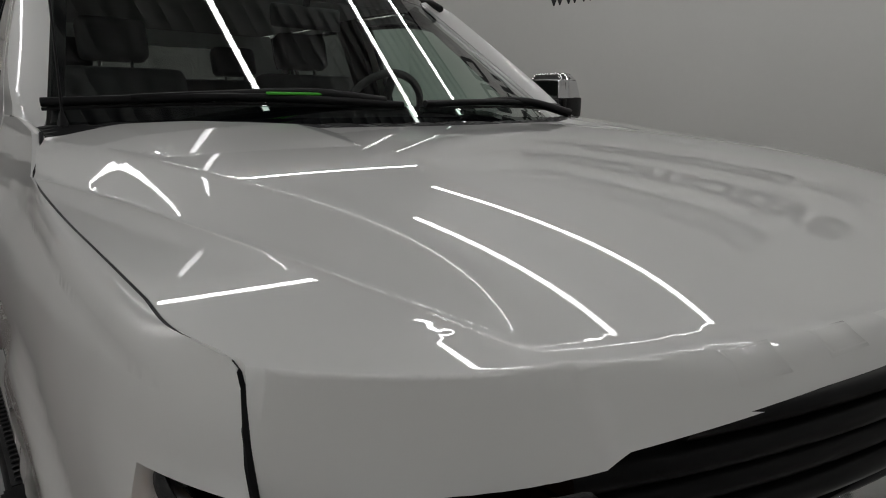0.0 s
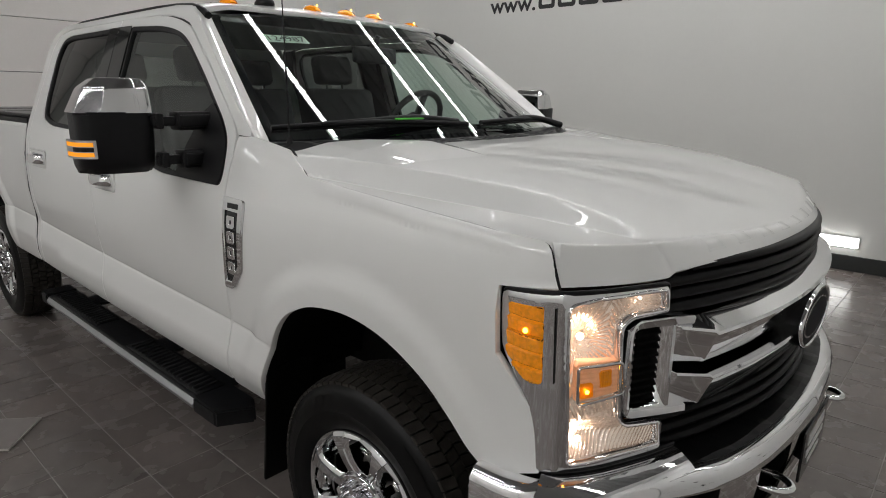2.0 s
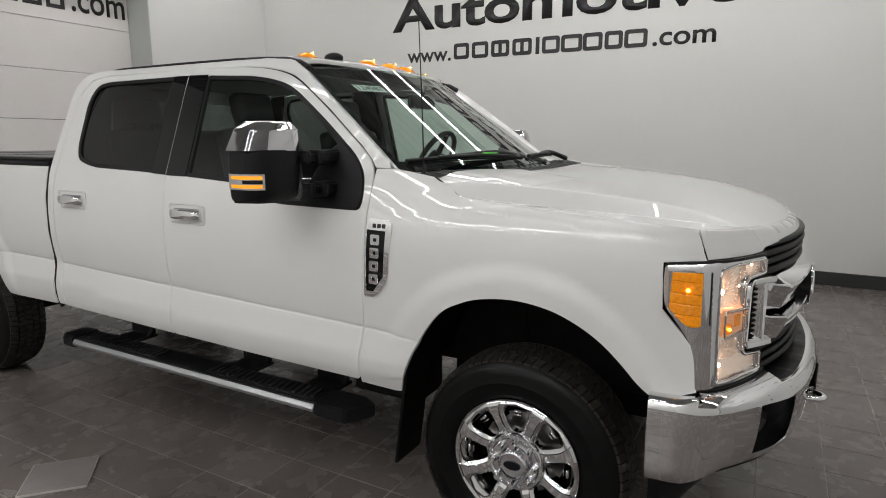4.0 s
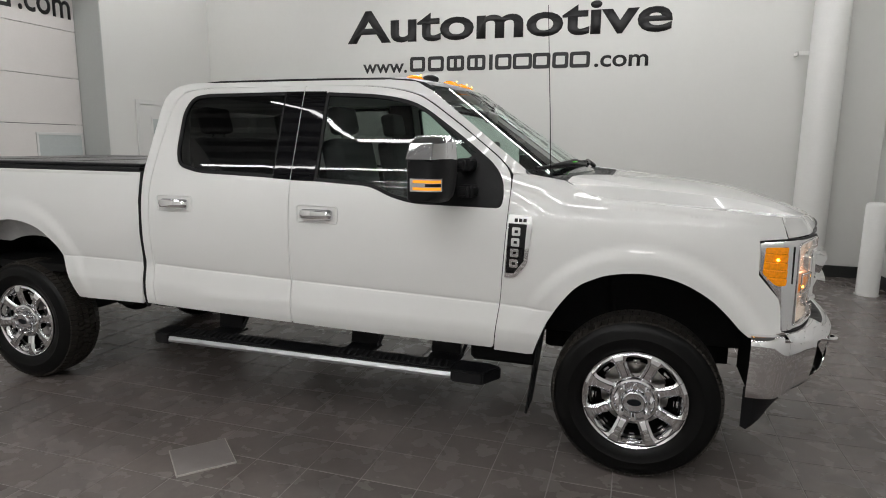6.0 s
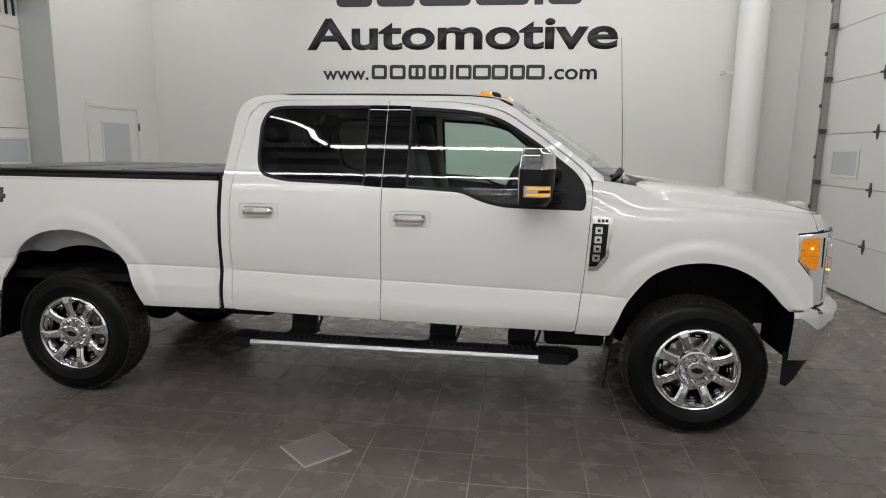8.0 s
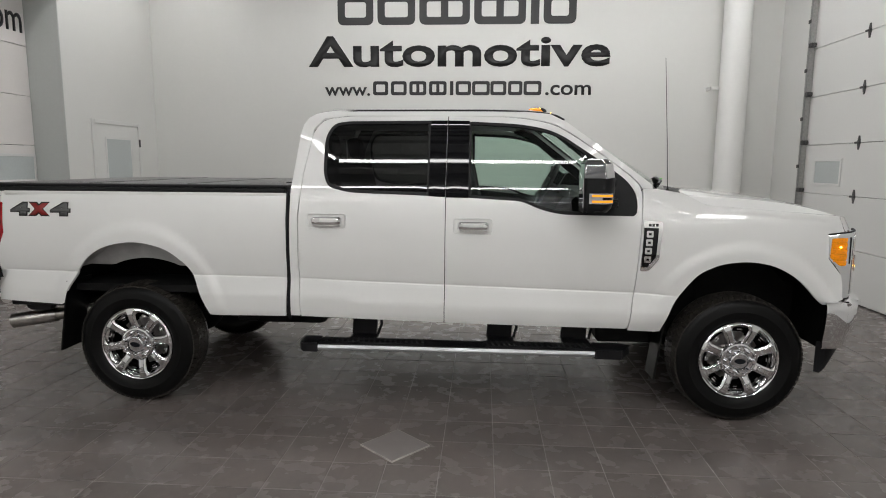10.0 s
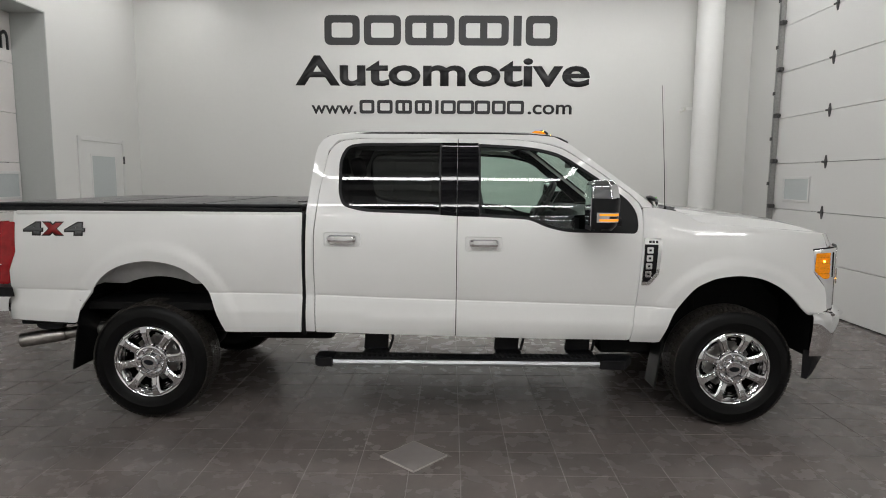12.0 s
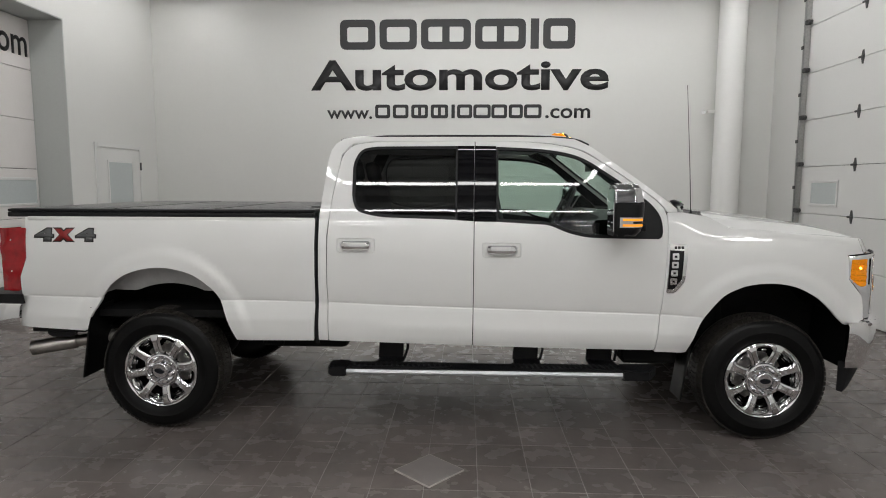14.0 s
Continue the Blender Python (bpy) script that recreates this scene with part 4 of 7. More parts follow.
# painted faces of the windshield pillars, between the cab sides and the glass
for s in (-1, 1):
    bm = bmesh.new()
    rows = []
    for t in np.linspace(0, 1, 16):
        x0, z0 = np.interp(t, [0, 0.45, 0.85, 1.0], [1.425, 1.12, 0.89, 0.79]), np.interp(t, [0, 0.45, 0.85, 1.0], [1.545, 1.775, 1.945, 1.995])
        a = Vector((x0, s * side(x0, z0), z0))
        zw = np.interp(t, [0, 0.45, 0.85, 1.0], [1.512, 1.765, 1.945, 1.985])
        yw = s * (0.853 - (zw - 1.50) * 0.335)
        b = Vector((0.95 + (2.0 - zw) * 1.553 - 0.38 * yw * yw + 0.001, yw, zw + 0.001))
        m = (a + b) / 2 + Vector((0.003, s * 0.011, 0.004))
        rows.append([bm.verts.new(p) for p in (a, a.lerp(m, 0.5) + Vector((0.001, s * 0.004, 0.001)), m, m.lerp(b, 0.5) + Vector((0.001, s * 0.002, 0.001)), b, b + Vector((-0.02, 0, -0.03)))])
    # foot of the pillar, down to the cowl
    foot = []
    for (x0, z0), (yw, zw) in (((1.56, 1.500), (0.872, 1.484)), ((1.49, 1.510), (0.862, 1.490)), ((1.448, 1.520), (0.856, 1.498))):
        a = Vector((x0, s * side(x0, z0), z0))
        b = Vector((0.95 + (2.0 - zw) * 1.553 - 0.38 * yw * yw + 0.004, s * yw, zw + 0.004))
        m = (a + b) / 2 + Vector((0.004, s * 0.006, 0.006))
        foot.append([bm.verts.new(p) for p in (a, a.lerp(m, 0.5), m, m.lerp(b, 0.5), b, b + Vector((-0.02, 0, -0.03)))])
    rows = foot + rows
    for p, q in zip(rows, rows[1:]):
        for k in range(5):
            bm.faces.new((p[k], q[k], q[k + 1], p[k + 1]))
    part("windshield_pillar", bm, PAINT, truck, "white windshield pillar", smooth=50)

# hood
half = [(1.625, -0.884), (1.69, -0.908)] + [(x, 0.0050 - gap_y(x)) for x in np.linspace(1.756, 2.631, 90)]
front = [(hood_front(y) - 0.003, y) for y in np.linspace(0.005 - gap_y(2.632), gap_y(2.632) - 0.005, 91)]
rear = [(1.625, 0.884), (1.645, 0.74), (1.69, 0.62), (1.83, 0.44), (1.83, 0.0), (1.83, -0.44), (1.69, -0.62), (1.645, -0.74)]
hood_out = half + front + [(x, -y) for x, y in half[::-1]] + rear[1:]
l2 = [(x, crease_out(x)) for x in np.linspace(1.80, 2.725, 44)]
l1 = [(x, crease_in(x)) for x in np.linspace(1.66, 2.76, 44)]
creases = [[(x, k * (y + d)) for x, y in ln] for ln in (l1, l2) for k in (-1, 1) for d in (0.009, 0.0045, 0.0, -0.0045, -0.009)]
creases += [[(rear_break(a) + d, k * a) for a in np.linspace(0.42, 0.72, 26)] for k in (-1, 1) for d in (0.006, -0.006)]
def break_x(y):
    lo, hi = 2.4, hood_front(y)
    for _ in range(40):
        m = (lo + hi) / 2
        if hood_top(m, y) < hood_face(m, y):
            lo = m
        else:
            hi = m
    return lo
for d in (-0.010, -0.004, 0.002, 0.009):
    creases.append([(break_x(y) + d, y) for y in np.linspace(-0.885, 0.885, 74)])
for k in (-1, 1):
    for d in (0.009, 0.020):
        creases.append([(x, k * (gap_y(x) - d)) for x in np.linspace(1.80, 2.55, 30)])
hood = skin("hood", hood_out, lambda x, y: (x, y, hood_z(x, y)), (0.2, 0, 1), PAINT, truck, step=0.0125, depth=0.03, lines=creases)
# raised plain bars in place of the model lettering pressed into the hood's front
for k in range(9):
    y = -0.50 + k * 0.125
    bm = bmesh.new()
    def lift(y, t, h):
        x = hood_front(y) - 0.046 + 0.030 * t
        return Vector((x + 0.7 * h, y, hood_z(x, y) + 0.7 * h))
    ys = (y - 0.036, y + 0.036)
    grid = [[[bm.verts.new(lift(yy + (0.007 if h > 0 else 0) * (1 if yy == ys[0] else -1), (t if h < 0 else 0.15 + 0.7 * t), h)) for t in (0.0, 1.0)] for yy in ys] for h in (-0.0012, 0.0022)]
    lo, hi = grid
    bm.faces.new((hi[0][0], hi[0][1], hi[1][1], hi[1][0]))
    for (a, b) in (((0, 0), (0, 1)), ((0, 1), (1, 1)), ((1, 1), (1, 0)), ((1, 0), (0, 0))):
        bm.faces.new((lo[a[0]][a[1]], lo[b[0]][b[1]], hi[b[0]][b[1]], hi[a[0]][a[1]]))
    bmesh.ops.bevel(bm, geom=[e for e in bm.edges if all(v.co in [q.co for r in hi for q in r] for v in e.verts)], offset=0.0015, segments=2, affect="EDGES")
    part("raised_bar", bm, PAINT, hood, smooth=50)

# windshield and cowl
def ws(y, z, off=0.0):
    return (0.95 + (2.0 - z) * 1.553 - 0.38 * y * y - off * 0.54, y, z - off * 0.84)
def ws_edge(z):
    return 0.850 - (z - 1.50) * 0.335
wout = [(y, 1.505 + 0.012 * (1 - (y / 0.86) ** 2)) for y in np.linspace(-0.845, 0.845, 25)] + [(ws_edge(z), z) for z in (1.58, 1.7, 1.8, 1.9, 1.955)] + [(y, 1.972 + 0.022 * (1 - (y / 0.68) ** 2)) for y in np.linspace(0.68, -0.68, 21)] + [(-ws_edge(z), z) for z in (1.955, 1.9, 1.8, 1.7, 1.58)]
wsg = skin("windshield", wout, lambda y, z: ws(y, z), (1, 0, 0.6), GLASS_WS, truck, "windshield of clear tinted glass with black border", step=0.05, depth=0)
wsg.visible_shadow = False
inner = [(y * 0.955, 1.515 + (z - 1.505) * 0.93 + 0.025) for y, z in wout]
skin("black_border", [(y * 1.012, 1.495 + (z - 1.505) * 1.03 + 0.0) for y, z in wout], lambda y, z: ws(y, z, 0.008), (1, 0, 0.6), BLACK_GLOSS, wsg, "black ceramic border", holes=[inner], step=0.05, depth=0.004)
bm = bmesh.new()
rows = []
for y in np.linspace(-0.875, 0.875, 71):
    a = abs(y)
    xr = ws(y, 1.498)[0] - 0.02
    if a < 0.44:
        xf, zf = 1.845, hood_z(1.85, y) - 0.004
    elif a < 0.62:
        xf = 1.845 - (a - 0.44) / 0.18 * 0.145
        zf = hood_z(xf + 0.01, y) - 0.004
    else:
        xf = 1.70 - (a - 0.62) / 0.255 * 0.075
        zf = hood_z(xf + 0.01, y) - 0.004
    cols = []
    for k in range(13):
        t = k / 12
        groove = 0.006 * ((k % 2) * 2 - 1) if (0.30 < t < 0.85 and int((y + 0.9) * 28) % 3) else 0
        cols.append(bm.verts.new((xr + (xf - xr) * t, y, 1.500 + (zf - 1.500) * t + 0.004 * math.sin(math.pi * t) + groove * 0.7)))
    rows.append(cols)
for a, b in zip(rows, rows[1:]):
    for k in range(12):
        bm.faces.new((a[k], b[k], b[k + 1], a[k + 1]))
cowl = part("cowl", bm, BLACK, truck, "black plastic cowl grille")
# wipers
for pts, blade in (([(1.640, -0.10, 1.555), (1.61, -0.30, 1.575), (1.575, -0.52, 1.568), (1.535, -0.70, 1.560)], [(1.475, -0.86, 1.548), (1.60, -0.46, 1.563), (1.655, -0.05, 1.548)]),
                   ([(1.660, 0.66, 1.525), (1.63, 0.50, 1.560), (1.63, 0.36, 1.566), (1.645, 0.25, 1.560)], [(1.665, 0.02, 1.552), (1.645, 0.36, 1.560), (1.545, 0.74, 1.548)])):
    wp = empty("wiper", parent=truck)
    part("wiper_arm", tube(bmesh.new(), spline(pts, 6), [0.016 - 0.0005 * i for i in range(19)], 8), BLACK, wp, smooth=60)
    bm = bmesh.new()
    curve = spline(blade, 10)
    tube(bm, curve, 0.010, 8)
    tube(bm, [(x, y, z - 0.014) for x, y, z in curve], 0.004, 6)
    part("wiper_blade", bm, BLACK, wp, smooth=60)
    if blade[0][1] < -0.5:
        part("tag", boxed(1.608, 1.626, -0.42, -0.24, 1.570, 1.5765, 0.002, 1), GREEN, wp, "bright green strip")
# stock tag behind the glass
def tag_at(u, v, w):
    p = Vector(ws(u, v, 0.012))
    return p + Vector((0.54, 0, 0.84)) * w
bm = bmesh.new()
q = [bm.verts.new(tag_at(a, b, 0)) for a, b in ((-0.56, 1.872), (-0.40, 1.872), (-0.40, 1.903), (-0.56, 1.903))]
bm.faces.new(q)
tag = part("paper_tag", bm, STICKER, wsg, "pale green paper tag with a handwritten number")
lettering("tag_number", "124987", -0.55, -0.41, 1.877, 1.898, lambda u, v, w: tag_at(u, v, 0.002 + w), INK, wsg, 0.0, 0.0004)
# mirror inside
bm = boxed(1.02, 1.05, -0.13, 0.13, 1.80, 1.875, 0.014, 2)
part("inner_mirror", bm, BLACK, truck, "black interior mirror", smooth=60)
part("mirror_stem", tube(bmesh.new(), [(1.035, 0, 1.87), (1.06, 0, 1.925)], 0.012, 8), BLACK, truck)

# roof
def roof_z(x, y):
    a = abs(y)
    z = 2.065 - 0.030 * (a / 0.7) ** 2 - 0.055 * max(0.0, (x - 0.50) / 0.42) ** 2.5 - 0.045 * max(0.0, (-0.52 - x) / 0.35) ** 3
    if a > 0.58:
        z -= 0.032 * ((a - 0.58) / 0.14) ** 2
    return z
rout = [(-0.868 + 0.11 * (abs(y) / 0.705) ** 7, y) for y in np.linspace(-0.705, 0.705, 41)] + [(0.6, 0.715), (0.78, 0.70)] + [(0.962 - 0.38 * y * y, y) for y in np.linspace(0.68, -0.68, 21)] + [(0.78, -0.70), (0.6, -0.715)]
rout = [(x, -y) for x, y in rout]
roof = skin("roof", rout, lambda x, y: (x, y, roof_z(x, y)), (0, 0, 1), PAINT, truck, step=0.045, depth=0.02)
for s in (-1, 1):
    bm = bmesh.new()
    tube(bm, [(x, s * (0.723 if x < 0.7 else 0.723 + (x - 0.7) * 0.06), z) for x, z in ((-0.62, 2.010), (-0.5, 2.018), (0.0, 2.021), (0.4, 2.020), (0.6, 2.014), (0.74, 2.001), (0.82, 1.982), (0.875, 1.955))], [0.010, 0.010, 0.010, 0.010, 0.011, 0.014, 0.016, 0.015], 8)
    part("roof_molding", bm, BLACK, truck, "black roof ditch molding", smooth=60)
# five amber marker lamps and the dark antenna button
for y in (-0.545, -0.182, 0.008, 0.197, 0.585):
    x = 0.825 - 0.42 * y * y
    lampm = empty("roof_marker", parent=truck)
    bm = bmesh.new()
    prof = [(-0.046, 0.006), (-0.030, 0.017), (0.002, 0.023), (0.032, 0.018), (0.050, 0.004)]
    rows = [[bm.verts.new((x + u, y + v * (1 - 0.35 * abs(u) / 0.062), roof_z(x + u, y) - 0.004 + (h + 0.004) * (1 if abs(v) < 0.03 else 0.0) * (1 - (v / 0.042) ** 2 * 0.6))) for v in (-0.036, -0.022, 0, 0.022, 0.036)] for u, h in prof]
    for a, b in zip(rows, rows[1:]):
        for k in range(4):
            bm.faces.new((a[k], b[k], b[k + 1], a[k + 1]))
    part("marker_lens", bm, AMBER_LENS, lampm, "amber lens", smooth=60)
    bm = bmesh.new()
    bmesh.ops.create_uvsphere(bm, u_segments=10, v_segments=6, radius=0.0035, matrix=Matrix.Translation((x + 0.034, y, roof_z(x, y) + 0.0165)))
    part("bulb", bm, AMBER_GLOW, lampm)
bm = bmesh.new()
bmesh.ops.create_uvsphere(bm, u_segments=20, v_segments=10, radius=1, matrix=Matrix.Translation((0.74, -0.39, roof_z(0.74, -0.39) + 0.004)) @ Matrix.Diagonal((0.055, 0.04, 0.028, 1)))
part("antenna_fin", bm, BLACK, truck, "dark low antenna button", smooth=80)
# whip antenna on the right fender
bm = bmesh.new()
tube(bm, [(1.543, -0.835, 1.495), (1.528, -0.826, 1.80), (1.494, -0.809, 2.345)], [0.003, 0.0024, 0.0016], 6)
bmesh.ops.create_cone(bm, cap_ends=True, segments=12, radius1=0.012, radius2=0.004, depth=0.03, matrix=Matrix.Translation((1.543, -0.835, 1.515)))
part("whip_antenna", bm, BLACK, truck, "thin black whip antenna", smooth=60)

# cab back wall with its window
def cab_back(y, z):
    return (-0.905 - 0.012 * max(0, (1.6 - z)) + 0.10 * max(0.0, (z - 1.85) / 0.2) ** 2 + 0.05 * (y / 0.8) ** 4, y, z)
out = [(-0.93, 0.70), (0.93, 0.70), (0.93, 1.46), (0.80, 1.85), (0.72, 1.98), (-0.72, 1.98), (-0.80, 1.85), (-0.93, 1.46)]
bw = rounded([(-0.60, 1.50), (0.60, 1.50), (0.56, 1.88), (-0.56, 1.88)], 0.05)
skin("cab_back", out, cab_back, (-1, 0, 0), PAINT, truck, holes=[bw], step=0.08, depth=0.02)
g = skin("rear_window", bw, lambda y, z: (cab_back(y, z)[0] + 0.012, y, z), (-1, 0, 0), GLASS_REAR, truck, "dark rear window glass", step=0.1, depth=0)
g.visible_shadow = False


# ---- headlights, grille, bumper ----
NOSE = spline([(2.495, 0.943), (2.55, 0.957), (2.612, 0.960), (2.660, 0.945), (2.692, 0.915), (2.730, 0.86), (2.765, 0.79), (2.795, 0.72), (2.825, 0.63), (2.86, 0.50), (2.905, 0.30), (2.928, 0.15), (2.932, 0.0)], 16)
_len = [0.0]
for _a, _b in zip(NOSE, NOSE[1:]):
    _len.append(_len[-1] + math.hypot(_b[0] - _a[0], _b[1] - _a[1]))


def nose(u, z, s, off=0.0):
    """A point of the vertical front surface, u metres along it from its rear end on the side; off: outwards."""
    u = max(0.0, min(_len[-1] - 1e-6, u))
    i = max(k for k in range(len(_len) - 1) if _len[k] <= u)
    t = (u - _len[i]) / (_len[i + 1] - _len[i])
    a, b = NOSE[i], NOSE[i + 1]
    dx, dy = b[0] - a[0], b[1] - a[1]
    L = math.hypot(dx, dy)
    nx, ny = -dy / L, dx / L
    return (a[0] + dx * t + nx * off, s * (a[1] + dy * t + ny * off), z)


for s in (-1, 1):
    hl = empty("headlight", parent=truck)
    fwd = (0.7, s * 0.6, 0)
    # chrome surround with an opening for the lens and one for the amber reflector
    outer = [(0.018, 1.244), (0.10, 1.256), (0.165, 1.262), (0.25, 1.264), (0.35, 1.264), (0.441, 1.262), (0.446, 1.198), (0.346, 1.194), (0.322, 1.180), (0.320, 1.15), (0.334, 0.955), (0.354, 0.932), (0.460, 0.920), (0.462, 0.852), (0.20, 0.850), (0.137, 0.838), (0.128, 0.938), (0.112, 0.996), (0.060, 1.067), (0.024, 1.104), (0.014, 1.174)]
    outer = rounded(outer, [0.014, 0, 0, 0, 0, 0.008, 0.008, 0.01, 0.012, 0.01, 0.012, 0.012, 0.008, 0.008, 0, 0.010, 0.05, 0.04, 0.05, 0.03, 0.04], 3)
    lens = rounded([(0.187, 1.236), (0.251, 1.249), (0.35, 1.253), (0.428, 1.252), (0.435, 1.204), (0.333, 1.202), (0.310, 1.182), (0.325, 0.958), (0.344, 0.938), (0.448, 0.926), (0.454, 0.866), (0.329, 0.869), (0.205, 0.861), (0.196, 1.033)], [0.02, 0, 0, 0.008, 0.008, 0.02, 0.02, 0.02, 0.015, 0.008, 0.008, 0, 0.012, 0], 4)
    amber = rounded([(0.043, 1.220), (0.134, 1.227), (0.139, 1.052), (0.107, 1.046), (0.088, 1.056), (0.040, 1.100)], [0.008, 0.006, 0.010, 0.015, 0.012, 0.010])
    def bezel_face(u, z, s=s):
        top = 1.246 + 0.12 * min(u, 0.15)
        roll = max(0.0, min(1.0, (z - top + 0.026) / 0.026))
        return nose(u, z, s, -0.007 * roll * roll + 0.004 * math.exp(-((u - 0.178) / 0.012) ** 2))
    skin("bezel", outer, bezel_face, fwd, BEZEL, hl, "chrome headlight surround", holes=[lens, amber], step=0.011, depth=0.03)
    # thin dark joint all round and the dark box behind
    bm = bmesh.new()
    pts = [nose(u, z, s, -0.007) for u, z in resample(outer, 0.02)]
    tube(bm, pts + [pts[0]], 0.0058, 6, cap=False)
    part("joint", bm, BLACK, hl, "black rubber joint", smooth=60)
    skin("housing", outer, lambda u, z, s=s: nose(u, z, s, -0.085), fwd, LINER, hl, "black lamp housing", step=0.04, depth=0.0)
    # amber side reflector with sloped ribs
    def amb(u, z, s=s):
        f = ((z - 1.046) / 0.0362) % 1.0
        return nose(u, z, s, 0.0005 + 0.0055 * f - 0.007 * max(0.0, 1 - f / 0.12) + 0.0006 * math.sin(2 * math.pi * u / 0.009))
    skin("side_reflector", amber, amb, fwd, AMBER_LENS, hl, "amber ribbed side reflector", step=0.0035, depth=0.02)
    bm = bmesh.new()
    bmesh.ops.create_uvsphere(bm, u_segments=10, v_segments=8, radius=0.0060, matrix=Matrix.Translation(nose(0.095, 1.168, s, 0.004)))
    part("side_bulb", bm, AMBER_GLOW, hl, "lit amber bulb")
    # black upright stripe on the chrome, standing in for a dark reflection
    skin("groove", rounded([(0.158, 1.230), (0.162, 1.231), (0.166, 1.060), (0.163, 1.060)], 0.0015), lambda u, z, s=s: nose(u, z, s, 0.0055), fwd, BLACK_GLOSS, hl, "black upright stripe for a dark reflection in the chrome", step=0.03, depth=0.006)
    # reflector bowls with flutes behind the lens, glowing in place of bulb light
    def bowl(u, z, s=s):
        a, b = u - 0.240, z - 1.140
        up = math.exp(-((a / 0.055) ** 2 + (b / 0.062) ** 2))
        lo = math.exp(-(((u - 0.262) / 0.075) ** 2 + ((z - 0.915) / 0.034) ** 2))
        co = math.exp(-(((u - 0.372) / 0.026) ** 2 + ((z - 1.232) / 0.022) ** 2))
        d = 0.018 + 0.044 * up + 0.034 * lo + 0.022 * co
        if z > 1.00:
            fl = 0.0018 * math.sin(36 * math.atan2(b, a)) * min(1.0, math.hypot(a, b) / 0.05) if u < 0.30 else 0.0026 * math.sin(2 * math.pi * (u * 0.8 + z * 0.6) / 0.0095)
        elif z > 0.955:
            fl = 0.0018 * math.sin(2 * math.pi * (u + 0.5 * z) / 0.018)
        else:
            fl = 0.0020 * math.sin(2 * math.pi * (u * 0.9 - z * 0.45) / 0.0095)
        return nose(u, z, s, -d + fl)
    skin("reflector", lens, bowl, fwd, GLOW_REFLECTOR, hl, "fluted reflector with a glow of its own", step=0.0036, depth=0.0)
    for u, z, r, back in ((0.226, 1.158, 0.0075, 0.026), (0.236, 0.912, 0.0060, 0.022), (0.372, 1.234, 0.0025, 0.018)):
        bm = bmesh.new()
        bmesh.ops.create_uvsphere(bm, u_segments=10, v_segments=8, radius=r, matrix=Matrix.Translation(nose(u, z, s, -back)))
        part("bulb", bm, WARM_BULB, hl, "lit warm white bulb")
    gl = skin("lens", lens, lambda u, z, s=s: nose(u, z, s, 0.004), fwd, GLASS_LENS, hl, "clear lens", step=0.03, depth=0)
    gl.visible_shadow = False
    bm = bmesh.new()
    rim = [nose(u, z, s, 0.003) for u, z in resample(lens, 0.015)]
    tube(bm, rim + [rim[0]], 0.0035, 6, cap=False)
    part("lens_rim", bm, CHROME, hl, smooth=60)
    # turn lamp box across the lens
    turn = rounded([(0.213, 1.101), (0.317, 1.103), (0.327, 1.028), (0.216, 1.012)], 0.010)
    def turn_face(u, z, s=s):
        return nose(u, z, s, -0.004 + 0.0010 * math.sin(2 * math.pi * z / 0.011))
    # reflector glows in its own colour in place of bulb light
    skin("turn_reflector", turn, turn_face, fwd, TURN_CLEAR, hl, "pale orange turn reflector with a glow of its own", step=0.004, depth=0.02)
    # two orange blocks stand in for reflections in the clear box
    skin("turn_bar", rounded([(0.222, 1.056), (0.252, 1.058), (0.254, 1.026), (0.224, 1.022)], 0.005), lambda u, z, s=s: nose(u, z, s, 0.003), fwd, AMBER_LENS, hl, "orange block standing in for a reflection", step=0.02, depth=0.01)
    skin("turn_bar", rounded([(0.268, 1.082), (0.298, 1.084), (0.300, 1.046), (0.270, 1.044)], 0.005), lambda u, z, s=s: nose(u, z, s, 0.001 + 0.002 * math.sin(2 * math.pi * u / 0.006)), fwd, AMBER_LENS, hl, "orange block standing in for a reflection", step=0.003, depth=0.01)
    tg = skin("turn_lens", turn, lambda u, z, s=s: nose(u, z, s, 0.012), fwd, GLASS_LENS, hl, "clear turn lamp lens", step=0.03, depth=0)
    tg.visible_shadow = False
    bm = bmesh.new()
    rim = [nose(u, z, s, 0.010) for u, z in resample(turn, 0.015)]
    tube(bm, rim + [rim[0]], 0.0035, 6, cap=False)
    part("turn_rim", bm, CHROME_SATIN, hl, smooth=60)
    bm = bmesh.new()
    bmesh.ops.create_uvsphere(bm, u_segments=10, v_segments=8, radius=0.0045, matrix=Matrix.Translation(nose(0.236, 1.042, s, 0.009)))
    part("turn_bulb", bm, AMBER_GLOW, hl, "lit amber bulb")

# grille
grille = empty("grille", parent=truck)
def front_x(y, z=0.0):
    return 2.945 - 0.33 * y * y
def bar_x(y):
    return 2.96 - 0.22 * y * y
# dark backing behind everything
bm = bmesh.new()
rows = [[bm.verts.new((front_x(y) - 0.085, y, z)) for z in (0.78, 1.0, 1.15, 1.27)] for y in np.linspace(-0.80, 0.80, 33)]
for a, b in zip(rows, rows[1:]):
    for k in range(3):
        bm.faces.new((a[k], b[k], b[k + 1], a[k + 1]))
part("grille_backing", bm, LINER, grille, "black grille backing")


